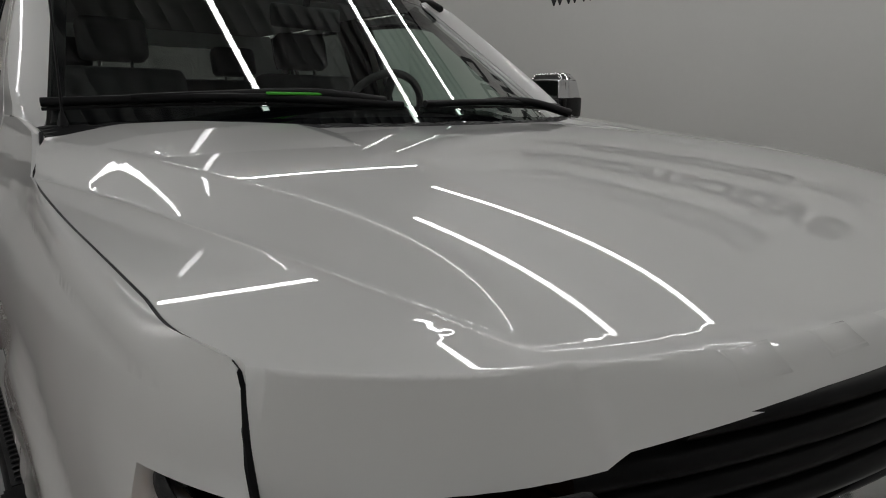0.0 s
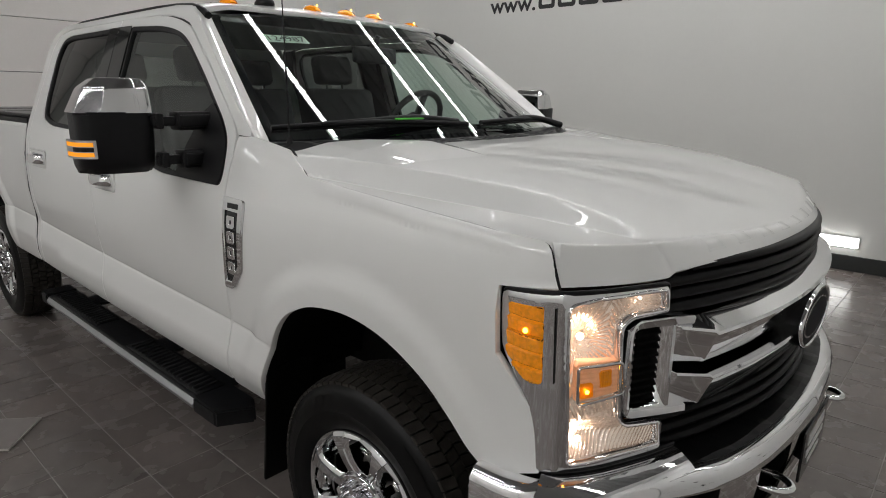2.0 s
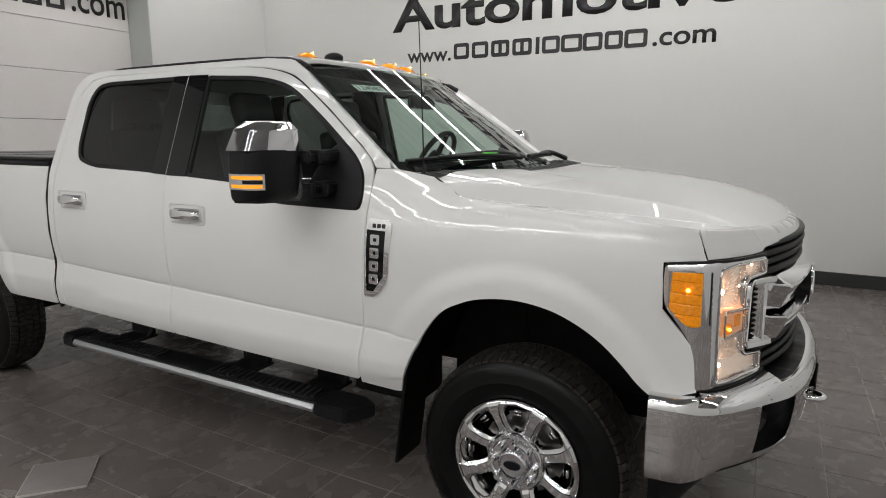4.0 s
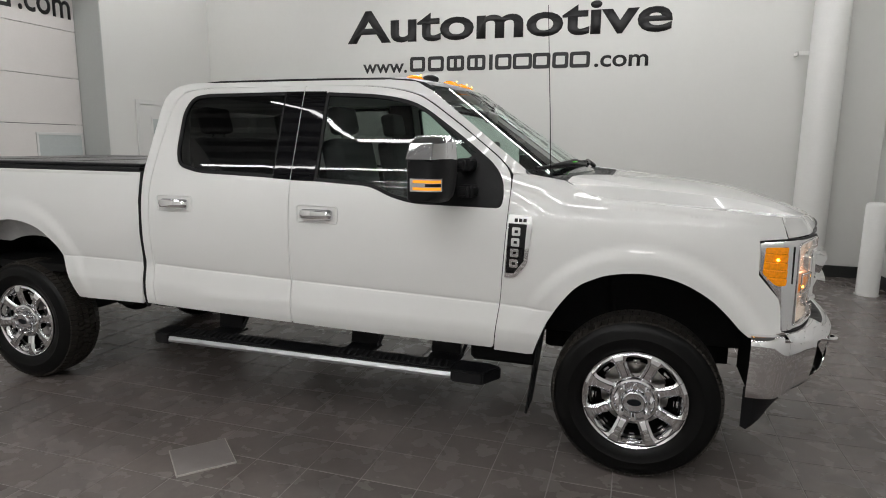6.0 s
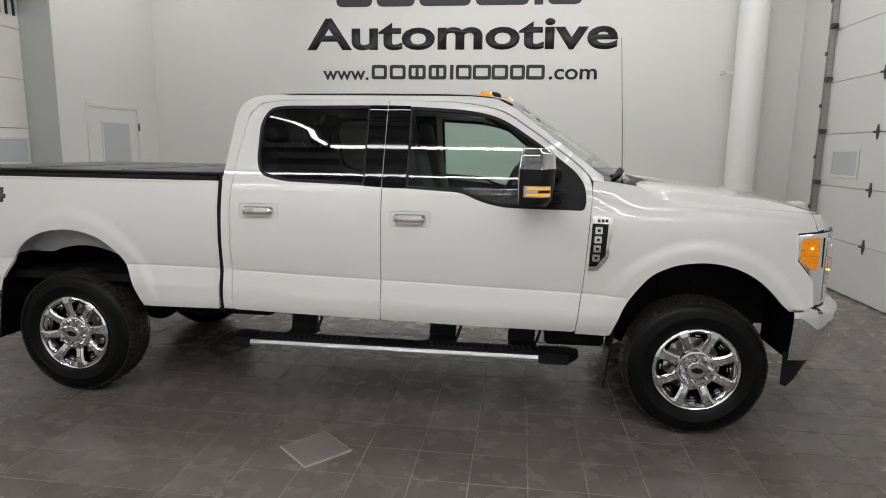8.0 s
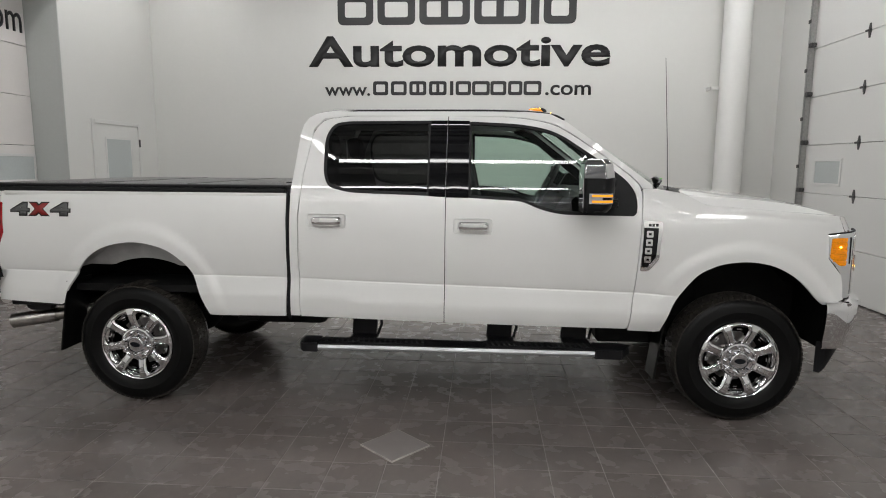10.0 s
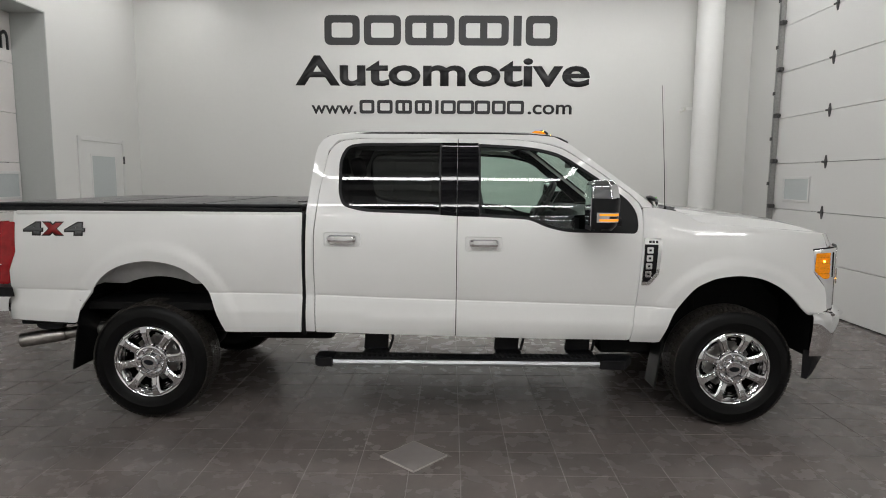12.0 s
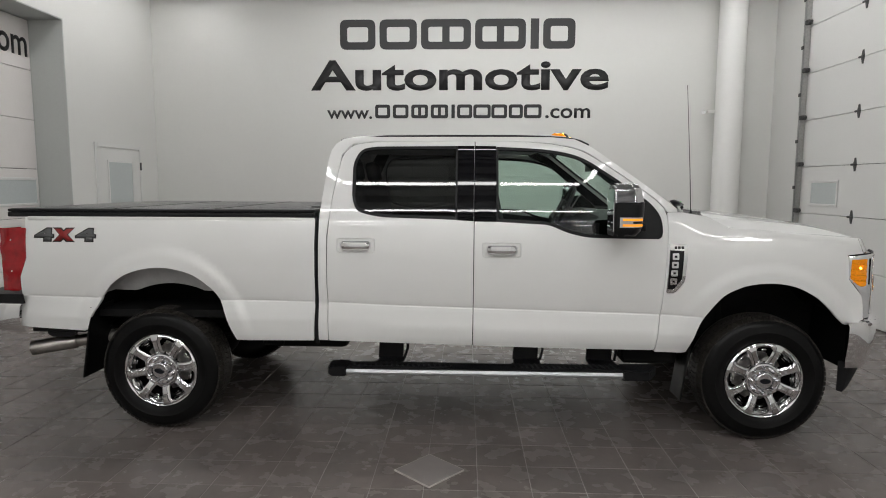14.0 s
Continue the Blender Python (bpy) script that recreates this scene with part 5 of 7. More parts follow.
def slat(z0, z1, y0, y1, dx, thick, mat, name, label="", n=40, r=0.010):
    """A bar that follows the bow of the front, with a rounded section."""
    bm = bmesh.new()
    sec = [(-thick, z0), (-thick, z1), (-r, z1), (-r * 0.3, z1 - r * 0.3), (0, z1 - r), (0, z0 + r), (-r * 0.3, z0 + r * 0.3), (-r, z0)]
    rows = [[bm.verts.new((front_x(y) + dx + a, y, z)) for a, z in sec] for y in np.linspace(y0, y1, n)]
    for a, b in zip(rows, rows[1:]):
        for k in range(len(sec)):
            bm.faces.new((a[k], b[k], b[(k + 1) % len(sec)], a[(k + 1) % len(sec)]))
    bm.faces.new(rows[0][::-1])
    bm.faces.new(rows[-1])
    return part(name, bm, mat, grille, label, smooth=45)


slat(1.268, 1.290, -0.60, 0.60, -0.022, 0.04, GRILLE_BLACK, "upper_slat", "black upper grille slat")
for z0, z1, dx in ((1.236, 1.262, -0.020), (1.204, 1.230, -0.024), (1.170, 1.197, -0.022)):
    slat(z0, z1, -0.70, 0.70, dx, 0.04, GRILLE_BLACK, "upper_slat", "black upper grille slat")
for z0, z1, dx in ((0.916, 0.940, -0.034), (0.886, 0.910, -0.026), (0.856, 0.880, -0.018), (0.826, 0.850, -0.010)):
    slat(z0, z1, -0.69, 0.69, dx, 0.04, GRILLE_BLACK, "lower_slat", "black lower grille slat")


def chrome_bar(sec, sec_end, name):
    """Thick chrome bar with a sloped top, a flat face and stepped ends."""
    bm = bmesh.new()
    ys = list(np.linspace(-0.605, 0.605, 41))
    rows = [[bm.verts.new((bar_x(y) + a, y, z)) for a, z in sec] for y in ys]
    for sg in (-1, 1):
        more = []
        for dy, out, k in ((0.006, -0.004, 0.3), (0.078, -0.034, 1.0), (0.088, -0.075, 1.0)):
            y = sg * (0.605 + dy)
            outs = [out * 0.25, out * 0.25] + [out] * 6
            more.append([bm.verts.new((bar_x(y) + o + a, y, z * (1 - k) + ze * k)) for (a, z), (ae, ze), o in zip(sec, sec_end, outs)])
        rows = more[::-1] + rows if sg < 0 else rows + more
    m = len(rows[0])
    for a, b in zip(rows, rows[1:]):
        for k in range(m):
            bm.faces.new((a[k], b[k], b[(k + 1) % m], a[(k + 1) % m]))
    bm.faces.new(rows[0][::-1])
    bm.faces.new(rows[-1])
    return part(name, bm, CHROME, grille, "thick chrome grille bar", smooth=25)


chrome_bar([(-0.10, 1.163), (-0.060, 1.165), (-0.004, 1.140), (0.0, 1.133), (-0.026, 1.062), (-0.031, 1.057), (-0.05, 1.055), (-0.10, 1.055)],
           [(0, 1.165), (0, 1.166), (0, 1.160), (0, 1.154), (0, 1.072), (0, 1.066), (0, 1.062), (0, 1.062)], "upper_bar")
chrome_bar([(-0.10, 1.038), (-0.050, 1.039), (-0.003, 1.030), (0.0, 1.024), (-0.028, 0.953), (-0.033, 0.948), (-0.05, 0.946), (-0.10, 0.946)],
           [(0, 1.050), (0, 1.050), (0, 1.046), (0, 1.040), (0, 0.962), (0, 0.957), (0, 0.955), (0, 0.955)], "lower_bar")
for s in (-1, 1):
    # chrome C-shaped frame at each end with a black ribbed slot in it
    bm = bmesh.new()
    path = rounded([(0.640, 1.166), (0.690, 1.172), (0.800, 1.176), (0.801, 0.964), (0.690, 0.952), (0.640, 0.948)], [0, 0.02, 0.022, 0.022, 0.02, 0], 5)
    def frame_x(y):
        return 2.760 + (0.811 - y) * 0.44
    n = len(path)
    ring = []
    for i in range(n):
        a, b = Vector(path[max(0, i - 1)]), Vector(path[min(n - 1, i + 1)])
        d = (b - a).normalized()
        v = Vector((d.y, -d.x))
        y, z = path[i]
        if v.x * (y - 0.70) + v.y * (z - 1.065) < 0:
            v = -v
        x = frame_x(y)
        ring.append([bm.verts.new((x + q, s * (y + v.x * w), z + v.y * w)) for q, w in ((-0.05, 0.012), (-0.004, 0.012), (0.0, 0.009), (-0.002, -0.006), (-0.010, -0.012), (-0.05, -0.015))])
    for a, b in zip(ring, ring[1:]):
        for k in range(5):
            bm.faces.new((a[k], b[k], b[k + 1], a[k + 1]))
    part("end_frame", bm, CHROME, grille, "chrome end frame", smooth=35)
    bm = bmesh.new()
    q = [bm.verts.new(p) for p in ((frame_x(0.800) - 0.046, s * 0.800, 0.955), (frame_x(0.668) - 0.046, s * 0.668, 0.955), (frame_x(0.668) - 0.046, s * 0.668, 1.175), (frame_x(0.800) - 0.046, s * 0.800, 1.175))]
    bm.faces.new(q)
    part("slot_back", bm, LINER, grille, "black slot")
    for k in range(11):
        z = 0.968 + k * 0.0185
        bm = bmesh.new()
        row = []
        for y in (0.795, 0.694):
            x = frame_x(y) - 0.030
            row.append([bm.verts.new((x + a, s * y, z + b)) for a, b in ((-0.022, 0.0), (0, 0.002), (0, 0.007), (-0.022, 0.009))])
        for i in range(4):
            bm.faces.new((row[0][i], row[1][i], row[1][(i + 1) % 4], row[0][(i + 1) % 4]))
        bm.faces.new(row[0])
        part("slot_rib", bm, LINER, grille)
    bm = bmesh.new()
    v = [[bm.verts.new((frame_x(y) + a, s * y, z)) for z in (0.950, 0.956, 1.166, 1.172)] for y, a in ((0.697, -0.05), (0.696, -0.012), (0.693, -0.006), (0.685, -0.006), (0.682, -0.012), (0.681, -0.05))]
    for a, b in zip(v, v[1:]):
        for k in range(3):
            bm.faces.new((a[k], b[k], b[k + 1], a[k + 1]))
    part("end_post", bm, CHROME, grille, "chrome post that closes the end frame", smooth=35)
# oval emblem: plain shape
em = empty("emblem", parent=grille)
def oval(levels, mat, nm, lb):
    bm = bmesh.new()
    n = 48
    rings = [[bm.verts.new((x, a * math.cos(2 * math.pi * k / n), 1.040 + b * math.sin(2 * math.pi * k / n))) for k in range(n)] for x, a, b in levels]
    for p, q in zip(rings, rings[1:]):
        for k in range(n):
            bm.faces.new((p[k], p[(k + 1) % n], q[(k + 1) % n], q[k]))
    bm.faces.new(rings[-1])
    part(nm, bm, mat, em, lb, smooth=40)
oval([(2.90, 0.172, 0.087), (2.9605, 0.172, 0.087)], GRILLE_BLACK, "emblem_base", "black emblem base")
oval([(2.961, 0.176, 0.090), (2.9675, 0.176, 0.090), (2.971, 0.173, 0.0875), (2.971, 0.166, 0.081), (2.966, 0.163, 0.078)], CHROME, "emblem_rim", "thin chrome oval rim")
oval([(2.9665, 0.163, 0.078), (2.9685, 0.159, 0.074)], EMBLEM, "emblem_field", "dark oval field")
oval([(2.9690, 0.140, 0.058), (2.9698, 0.137, 0.055)], BEZEL, "emblem_line", "thin bright inner line")
oval([(2.9700, 0.134, 0.052), (2.9704, 0.131, 0.050)], EMBLEM, "emblem_heart", "dark oval heart")

# front bumper
BUMP = spline([(2.500, 1.028), (2.58, 1.022), (2.64, 1.000), (2.692, 0.955), (2.760, 0.87), (2.876, 0.70), (2.952, 0.50), (2.992, 0.25), (3.005, 0.0)], 8)
BUMP = BUMP + [(x, -y) for x, y in BUMP[-2::-1]]
bumper = empty("front_bumper", parent=truck)
def bump_section(x, y, nx, ny):
    side_k = max(0.0, min(1.0, (abs(y) - 0.90) / 0.11))
    mid_k = max(0.0, min(1.0, (abs(y) - 0.55) / 0.2))
    top = 0.800 + 0.016 * mid_k + 0.010 * side_k
    rows = [(-0.055, top - 0.012), (-0.030, top), (-0.008, top - 0.006), (0.008, top - 0.024), (0.011, top - 0.05), (0.008, 0.70), (0.001, 0.64), (-0.009, 0.585), (-0.022, 0.552 - 0.018 * side_k), (-0.055, 0.535 - 0.012 * side_k)]
    rows = [(o * (1 - 0.65 * side_k) if o < -0.009 and z < 0.70 else o, z) for o, z in rows]
    return [(x + nx * o, y + ny * o, z) for o, z in rows]
def bump_normal(i):
    a, b = BUMP[max(0, i - 1)], BUMP[min(len(BUMP) - 1, i + 1)]
    dx, dy = b[0] - a[0], b[1] - a[1]
    L = math.hypot(dx, dy)
    n = (-dy / L, dx / L)
    return n if n[0] * 1.0 + n[1] * a[1] * 0.6 > 0 else (-n[0], -n[1])
bm = bmesh.new()
rows = []
for i, (x, y) in enumerate(BUMP):
    nx, ny = bump_normal(i)
    rows.append([bm.verts.new(c) for c in bump_section(x, y, nx, ny)])
def cut(y, z):
    a = abs(y)
    return (0.60 < a < 0.80 and 0.60 < z < 0.745) or (0.26 < a < 0.44 and 0.60 < z < 0.745)
for a, b in zip(rows, rows[1:]):
    for k in range(len(a) - 1):
        ym, zm = (a[k].co.y + b[k].co.y) / 2, (a[k].co.z + a[k + 1].co.z) / 2
        if not cut(ym, zm):
            bm.faces.new((a[k], b[k], b[k + 1], a[k + 1]))
part("bumper_shell", bm, CHROME, bumper, "chrome bumper face", smooth=50)
# black inner box behind the openings
bm = bmesh.new()
rows = []
for i, (x, y) in enumerate(BUMP):
    if abs(y) > 0.93:
        continue
    nx, ny = bump_normal(i)
    rows.append([bm.verts.new((x + nx * o, y + ny * o, z)) for o, z in ((-0.05, 0.78), (-0.07, 0.70), (-0.07, 0.60), (-0.05, 0.545))])
for a, b in zip(rows, rows[1:]):
    for k in range(3):
        bm.faces.new((a[k], b[k], b[k + 1], a[k + 1]))
part("bumper_backing", bm, BLACK, bumper, "black backing")
# step pad on top
bm = bmesh.new()
ys = np.linspace(-0.72, 0.72, 37)
rows = []
for y in ys:
    xf = np.interp(abs(y), [p[1] for p in BUMP[:65][::-1]], [p[0] for p in BUMP[:65][::-1]]) - 0.03
    xb = front_x(y) - 0.085
    rib = 0.004 if int((y + 2) * 40) % 2 else 0.0
    rows.append([bm.verts.new((xb, y, 0.815)), bm.verts.new((xb + 0.03, y, 0.807 + rib)), bm.verts.new((xf - 0.02, y, 0.803 + rib)), bm.verts.new((xf, y, 0.797))])
for a, b in zip(rows, rows[1:]):
    for k in range(3):
        bm.faces.new((a[k], b[k], b[k + 1], a[k + 1]))
part("step_pad", bm, GRILLE_BLACK, bumper, "black ribbed step pad")
for s in (-1, 1):
    # filler between headlight and bumper
    bm = bmesh.new()
    us = np.linspace(0.150, 0.52, 18)
    rr = [[bm.verts.new(nose(u, z, s, o)) for u in us] for o, z in ((-0.03, 0.834), (0.004, 0.836), (0.020, 0.832), (0.050, 0.818), (0.064, 0.808))]
    for a, b in zip(rr, rr[1:]):
        for k in range(17):
            bm.faces.new((a[k], a[k + 1], b[k + 1], b[k]))
    part("ledge", bm, CHROME, bumper, "chrome ledge below the headlight", smooth=50)
    bm = bmesh.new()
    tube(bm, [nose(u, 0.842, s, -0.008) for u in us], 0.007, 6)
    part("filler", bm, BLACK, bumper, "black filler strip", smooth=50)
    # fog lamp in its pocket
    fog = empty("fog_lamp", parent=bumper)
    c = Vector((2.845, s * 0.70, 0.668))
    d = Vector((0.86, s * 0.5, 0)).normalized()
    bm = bmesh.new()
    e1 = d.cross(Vector((0, 0, 1))).normalized()
    e2 = Vector((0, 0, 1))
    revolve(bm, [(0.050, 0.0), (0.046, 0.008), (0.03, -0.012), (0.002, -0.02)], 24, lambda r, a, h: tuple(c - d * 0.035 + d * h + (e1 * math.cos(a) + e2 * math.sin(a)) * r))
    part("fog_reflector", bm, BLACK_GLOSS, fog, smooth=50)
    # tiny glowing ball added for the warm glint in the dark pocket
    bm = bmesh.new()
    bmesh.ops.create_uvsphere(bm, u_segments=10, v_segments=6, radius=0.0035, matrix=Matrix.Translation(c - d * 0.042))
    part("fog_bulb", bm, WARM_BULB, fog, "small glowing ball for a warm glint")
    # tow hook
    bm = bmesh.new()
    y = s * 0.345
    tube(bm, spline([(2.86, y - 0.04, 0.66), (2.96, y - 0.042, 0.665), (3.012, y - 0.034, 0.665), (3.035, y, 0.665), (3.012, y + 0.034, 0.665), (2.96, y + 0.042, 0.665), (2.86, y + 0.04, 0.66)], 5), 0.0105, 10)
    part("tow_hook", bm, CHROME, bumper, "bright tow hook", smooth=60)
    # corner air dam
    bm = bmesh.new()
    pts = [(x, s * y) for x, y in BUMP[9:46]]
    rr = []
    for i, (x, y) in enumerate(pts):
        t = i / (len(pts) - 1)
        drop = 0.05 + 0.145 * max(0.0, 1 - t / 0.55) ** 0.8
        k = 0.03 + 0.02 * t
        rr.append([bm.verts.new((x - 0.045, y * 0.955, 0.55)), bm.verts.new((x - 0.045, y * 0.955, 0.545 - drop * 0.6)), bm.verts.new((x - 0.052 - k * 0.4, y * 0.95, 0.545 - drop)), bm.verts.new((x - 0.085, y * 0.92, 0.545 - drop)), bm.verts.new((x - 0.085, y * 0.92, 0.55))])
    for a, b in zip(rr, rr[1:]):
        for k in range(4):
            bm.faces.new((a[k], b[k], b[k + 1], a[k + 1]))
    bm.faces.new(rr[0])
    part("air_dam", bm, BLACK, bumper, "black plastic air dam", smooth=40)
# dealer plate with plain bars
plate = empty("plate", parent=bumper)
part("plate_board", boxed(3.012, 3.020, -0.155, 0.155, 0.575, 0.735, 0.003, 1), BLACK_GLOSS, plate, "black front plate")
for z0, z1, w in ((0.675, 0.710, 0.105), (0.640, 0.660, 0.110), (0.605, 0.620, 0.075)):
    part("plate_bar", boxed(3.020, 3.0215, -w, w, z0, z1), WHITE_PRINT, plate)
part("plate_mount", boxed(2.96, 3.012, -0.06, 0.06, 0.60, 0.71), BLACK, plate)


# ---- wheels ----
R_T, W_T, R_R = 0.418, 0.272, 0.252


def build_wheel():
    """A wheel at the origin that faces -y."""
    w = empty("wheel")
    bm = bmesh.new()
    h = W_T / 2
    prof = [(0.236, -h + 0.045), (0.258, -h + 0.022), (0.275, -h + 0.010), (0.300, -h + 0.002), (0.318, -h - 0.002), (0.322, -h - 0.004), (0.328, -h - 0.002), (0.350, -h + 0.001), (0.372, -h + 0.008), (0.392, -h + 0.020), (0.402, -h + 0.034), (0.401, -h + 0.06), (0.402, 0.0), (0.401, h - 0.06), (0.402, h - 0.034), (0.392, h - 0.02), (0.35, h), (0.30, h), (0.236, h - 0.03)]
    revolve(bm, prof, 96)
    # raised plain bars where the sidewall is lettered
    for k in range(4):
        for j in range(6):
            a0 = math.radians(90 * k + 18 + j * 7)
            a1 = a0 + math.radians(5)
            vs = []
            for r, yy in ((0.345, -h - 0.0005), (0.372, -h + 0.0065)):
                for a in (a0, a1):
                    vs.append((r, a, yy))
            q = [bm.verts.new((r * math.cos(a), yy - 0.0025, r * math.sin(a))) for r, a, yy in (vs[0], vs[1], vs[3], vs[2])]
            bm.faces.new(q)
    part("tyre", bm, RUBBER, w, "black all-terrain tyre", smooth=32)
    # tread blocks: five staggered ribs
    bm = bmesh.new()
    n = 74
    ribs = [(-h + 0.022, -h + 0.066, 0.006), (-h + 0.072, -h + 0.110, 0.0), (-0.022, 0.022, 0.0), (h - 0.110, h - 0.072, 0.0), (h - 0.066, h - 0.022, 0.006)]
    for ri, (y0, y1, drop) in enumerate(ribs):
        for k in range(n):
            a0 = 2 * math.pi * (k + 0.37 * ri) / n
            skew = 0.018 if ri % 2 else -0.018
            a1 = a0 + 2 * math.pi / n * 0.84
            outer_edge = ri in (0, 4)
            pts = []
            for yy, sk in ((y0, 0), (y1, skew)):
                edge = outer_edge and ((ri == 0 and yy == y0) or (ri == 4 and yy == y1))
                rt = R_T - (0.012 if edge else 0.0)
                for a in (a0 + sk, a1 + sk):
                    pts.append((yy, a, rt))
            top = [bm.verts.new((r * math.cos(a), yy, r * math.sin(a))) for yy, a, r in (pts[0], pts[1], pts[3], pts[2])]
            bot = [bm.verts.new((0.396 * math.cos(a), yy, 0.396 * math.sin(a))) for yy, a, r in (pts[0], pts[1], pts[3], pts[2])]
            bm.faces.new(top)
            for i in range(4):
                bm.faces.new((bot[i], bot[(i + 1) % 4], top[(i + 1) % 4], top[i]))
    tagged(part("tread", bm, TREAD, w, "blocky black tread"), kind="stuff")
    # rim barrel and lip
    bm = bmesh.new()
    revolve(bm, [(0.212, -h + 0.075), (0.216, -h + 0.040), (0.232, -h + 0.028), (0.246, -h + 0.018), (0.253, -h + 0.014), (0.256, -h + 0.020), (0.254, -h + 0.03)], 72)
    rim = part("rim_lip", bm, WHEEL_CHROME, w, "chrome rim lip", smooth=50)
    bm = bmesh.new()
    revolve(bm, [(0.230, -h + 0.06), (0.215, -h + 0.09), (0.210, 0.0), (0.215, h - 0.04)], 48)
    revolve(bm, [(0.21, -h + 0.135), (0.02, -h + 0.135)], 32)
    part("rim_barrel", bm, LINER, w, "dark inner barrel", smooth=50)
    # brake disc
    bm = bmesh.new()
    revolve(bm, [(0.06, -h + 0.115), (0.165, -h + 0.115), (0.165, -h + 0.13), (0.06, -h + 0.13)], 40)
    part("brake_disc", bm, STEEL, w, "grey brake disc", smooth=30)
    # eight spokes with a raised middle; they flare into one ring outside rounded openings
    for k in range(8):
        a = 2 * math.pi * (k + 0.5) / 8
        bm = bmesh.new()
        rows = []
        for r in (0.104, 0.112, 0.118, 0.121, 0.125, 0.131, 0.140, 0.152, 0.166, 0.180, 0.194, 0.206, 0.215, 0.223, 0.229, 0.233, 0.236, 0.244, 0.2525):
            hw = np.interp(r, [0.118, 0.121, 0.130, 0.150, 0.180, 0.206, 0.220, 0.229, 0.236], [0.0, 0.014, 0.0225, 0.031, 0.042, 0.051, 0.0495, 0.040, 0.0])
            wd = r * math.pi / 8 - hw
            mid = np.interp(r, [0.104, 0.14, 0.20, 0.2525], [0.016, 0.0125, 0.0135, 0.030])
            mid = min(mid, wd - 0.009)
            y = np.interp(r, [0.104, 0.125, 0.16, 0.21, 0.24, 0.2525], [-h + 0.030, -h + 0.018, -h + 0.008, -h + 0.002, -h + 0.007, -h + 0.017])
            prof = [(-wd, 0.055), (-wd, 0.014), (-wd + 0.003, 0.0105), (-mid - 0.002, 0.0045), (-mid, 0.0), (mid, 0.0), (mid + 0.002, 0.0045), (wd - 0.003, 0.0105), (wd, 0.014), (wd, 0.055)]
            if hw == 0:
                prof[1], prof[8] = (-wd, 0.011), (wd, 0.011)
            rows.append([bm.verts.new((r * math.cos(a + c / r), y + d, r * math.sin(a + c / r))) for c, d in prof])
        for p, q in zip(rows, rows[1:]):
            for i in range(len(p) - 1):
                bm.faces.new((p[i], q[i], q[i + 1], p[i + 1]))
        part("spoke", bm, WHEEL_CHROME, w, smooth=30)
    # small bright clips at the outer end of each opening
    for k in range(8):
        a = 2 * math.pi * k / 8
        bm = bmesh.new()
        box(bm, 0.196, 0.206, -h + 0.030, -h + 0.045, -0.017, 0.017, 0.003, 1)
        box(bm, 0.184, 0.188, -h + 0.036, -h + 0.045, -0.014, 0.014, 0.001, 1)
        bmesh.ops.transform(bm, matrix=Matrix.Rotation(-a, 4, "Y"), verts=bm.verts[:])
        part("wheel_clip", bm, CHROME, w, smooth=40)
    # hub with cap and eight nuts
    bm = bmesh.new()
    revolve(bm, [(0.116, -h + 0.055), (0.116, -h + 0.022), (0.110, -h + 0.014), (0.100, -h + 0.012), (0.092, -h + 0.020), (0.066, -h + 0.022)], 48)
    part("hub_ring", bm, WHEEL_CHROME, w, "chrome hub ring", smooth=40)
    bm = bmesh.new()
    revolve(bm, [(0.098, -h + 0.0185), (0.066, -h + 0.0205)], 40)
    part("hub_recess", bm, CHROME_SATIN, w, "satin floor behind the lug nuts", smooth=60)
    bm = bmesh.new()
    revolve(bm, [(0.064, -h + 0.030), (0.061, -h - 0.002), (0.055, -h - 0.012), (0.050, -h - 0.014), (0.047, -h - 0.008), (0.002, -h - 0.009)], 40)
    cap = part("hub_cap", bm, CHROME_SATIN, w, "satin chrome hub cap", smooth=40)
    bm = bmesh.new()
    n = 24
    oval = [(0.034 * math.cos(2 * math.pi * k / n), 0.017 * math.sin(2 * math.pi * k / n)) for k in range(n)]
    prism(bm, oval, "y", -h - 0.0125, -h - 0.006)
    part("cap_mark", bm, EMBLEM, cap, "dark oval mark")
    for k in range(8):
        a = 2 * math.pi * k / 8
        bm = bmesh.new()
        m = Matrix.Translation((0.082 * math.cos(a), -h - 0.001, 0.082 * math.sin(a))) @ Matrix.Rotation(radians(90), 4, "X")
        bmesh.ops.create_cone(bm, cap_ends=True, segments=10, radius1=0.0135, radius2=0.0115, depth=0.040, matrix=m)
        part("lug_nut", bm, CHROME, w, smooth=50)
    return w


wheels_at = [(2.018, -0.845, 0), (-2.034, -0.828, 14), (2.018, 0.845, 180), (-2.034, 0.828, 190)]
first = build_wheel()
for i, (x, y, tilt) in enumerate(wheels_at):
    turn = 0 if y < 0 else 180
    m = pose(x, y, R_T + 0.001, 0, 0, turn) @ Matrix.Rotation(radians(tilt), 4, "Y")
    wh = first if i == 0 else copy_thing(first, m)
    if i == 0:
        first.matrix_basis = m
for ob in [o for o in scene.collection.objects if o.name.split(".")[0] == "wheel"]:
    ob.parent = truck

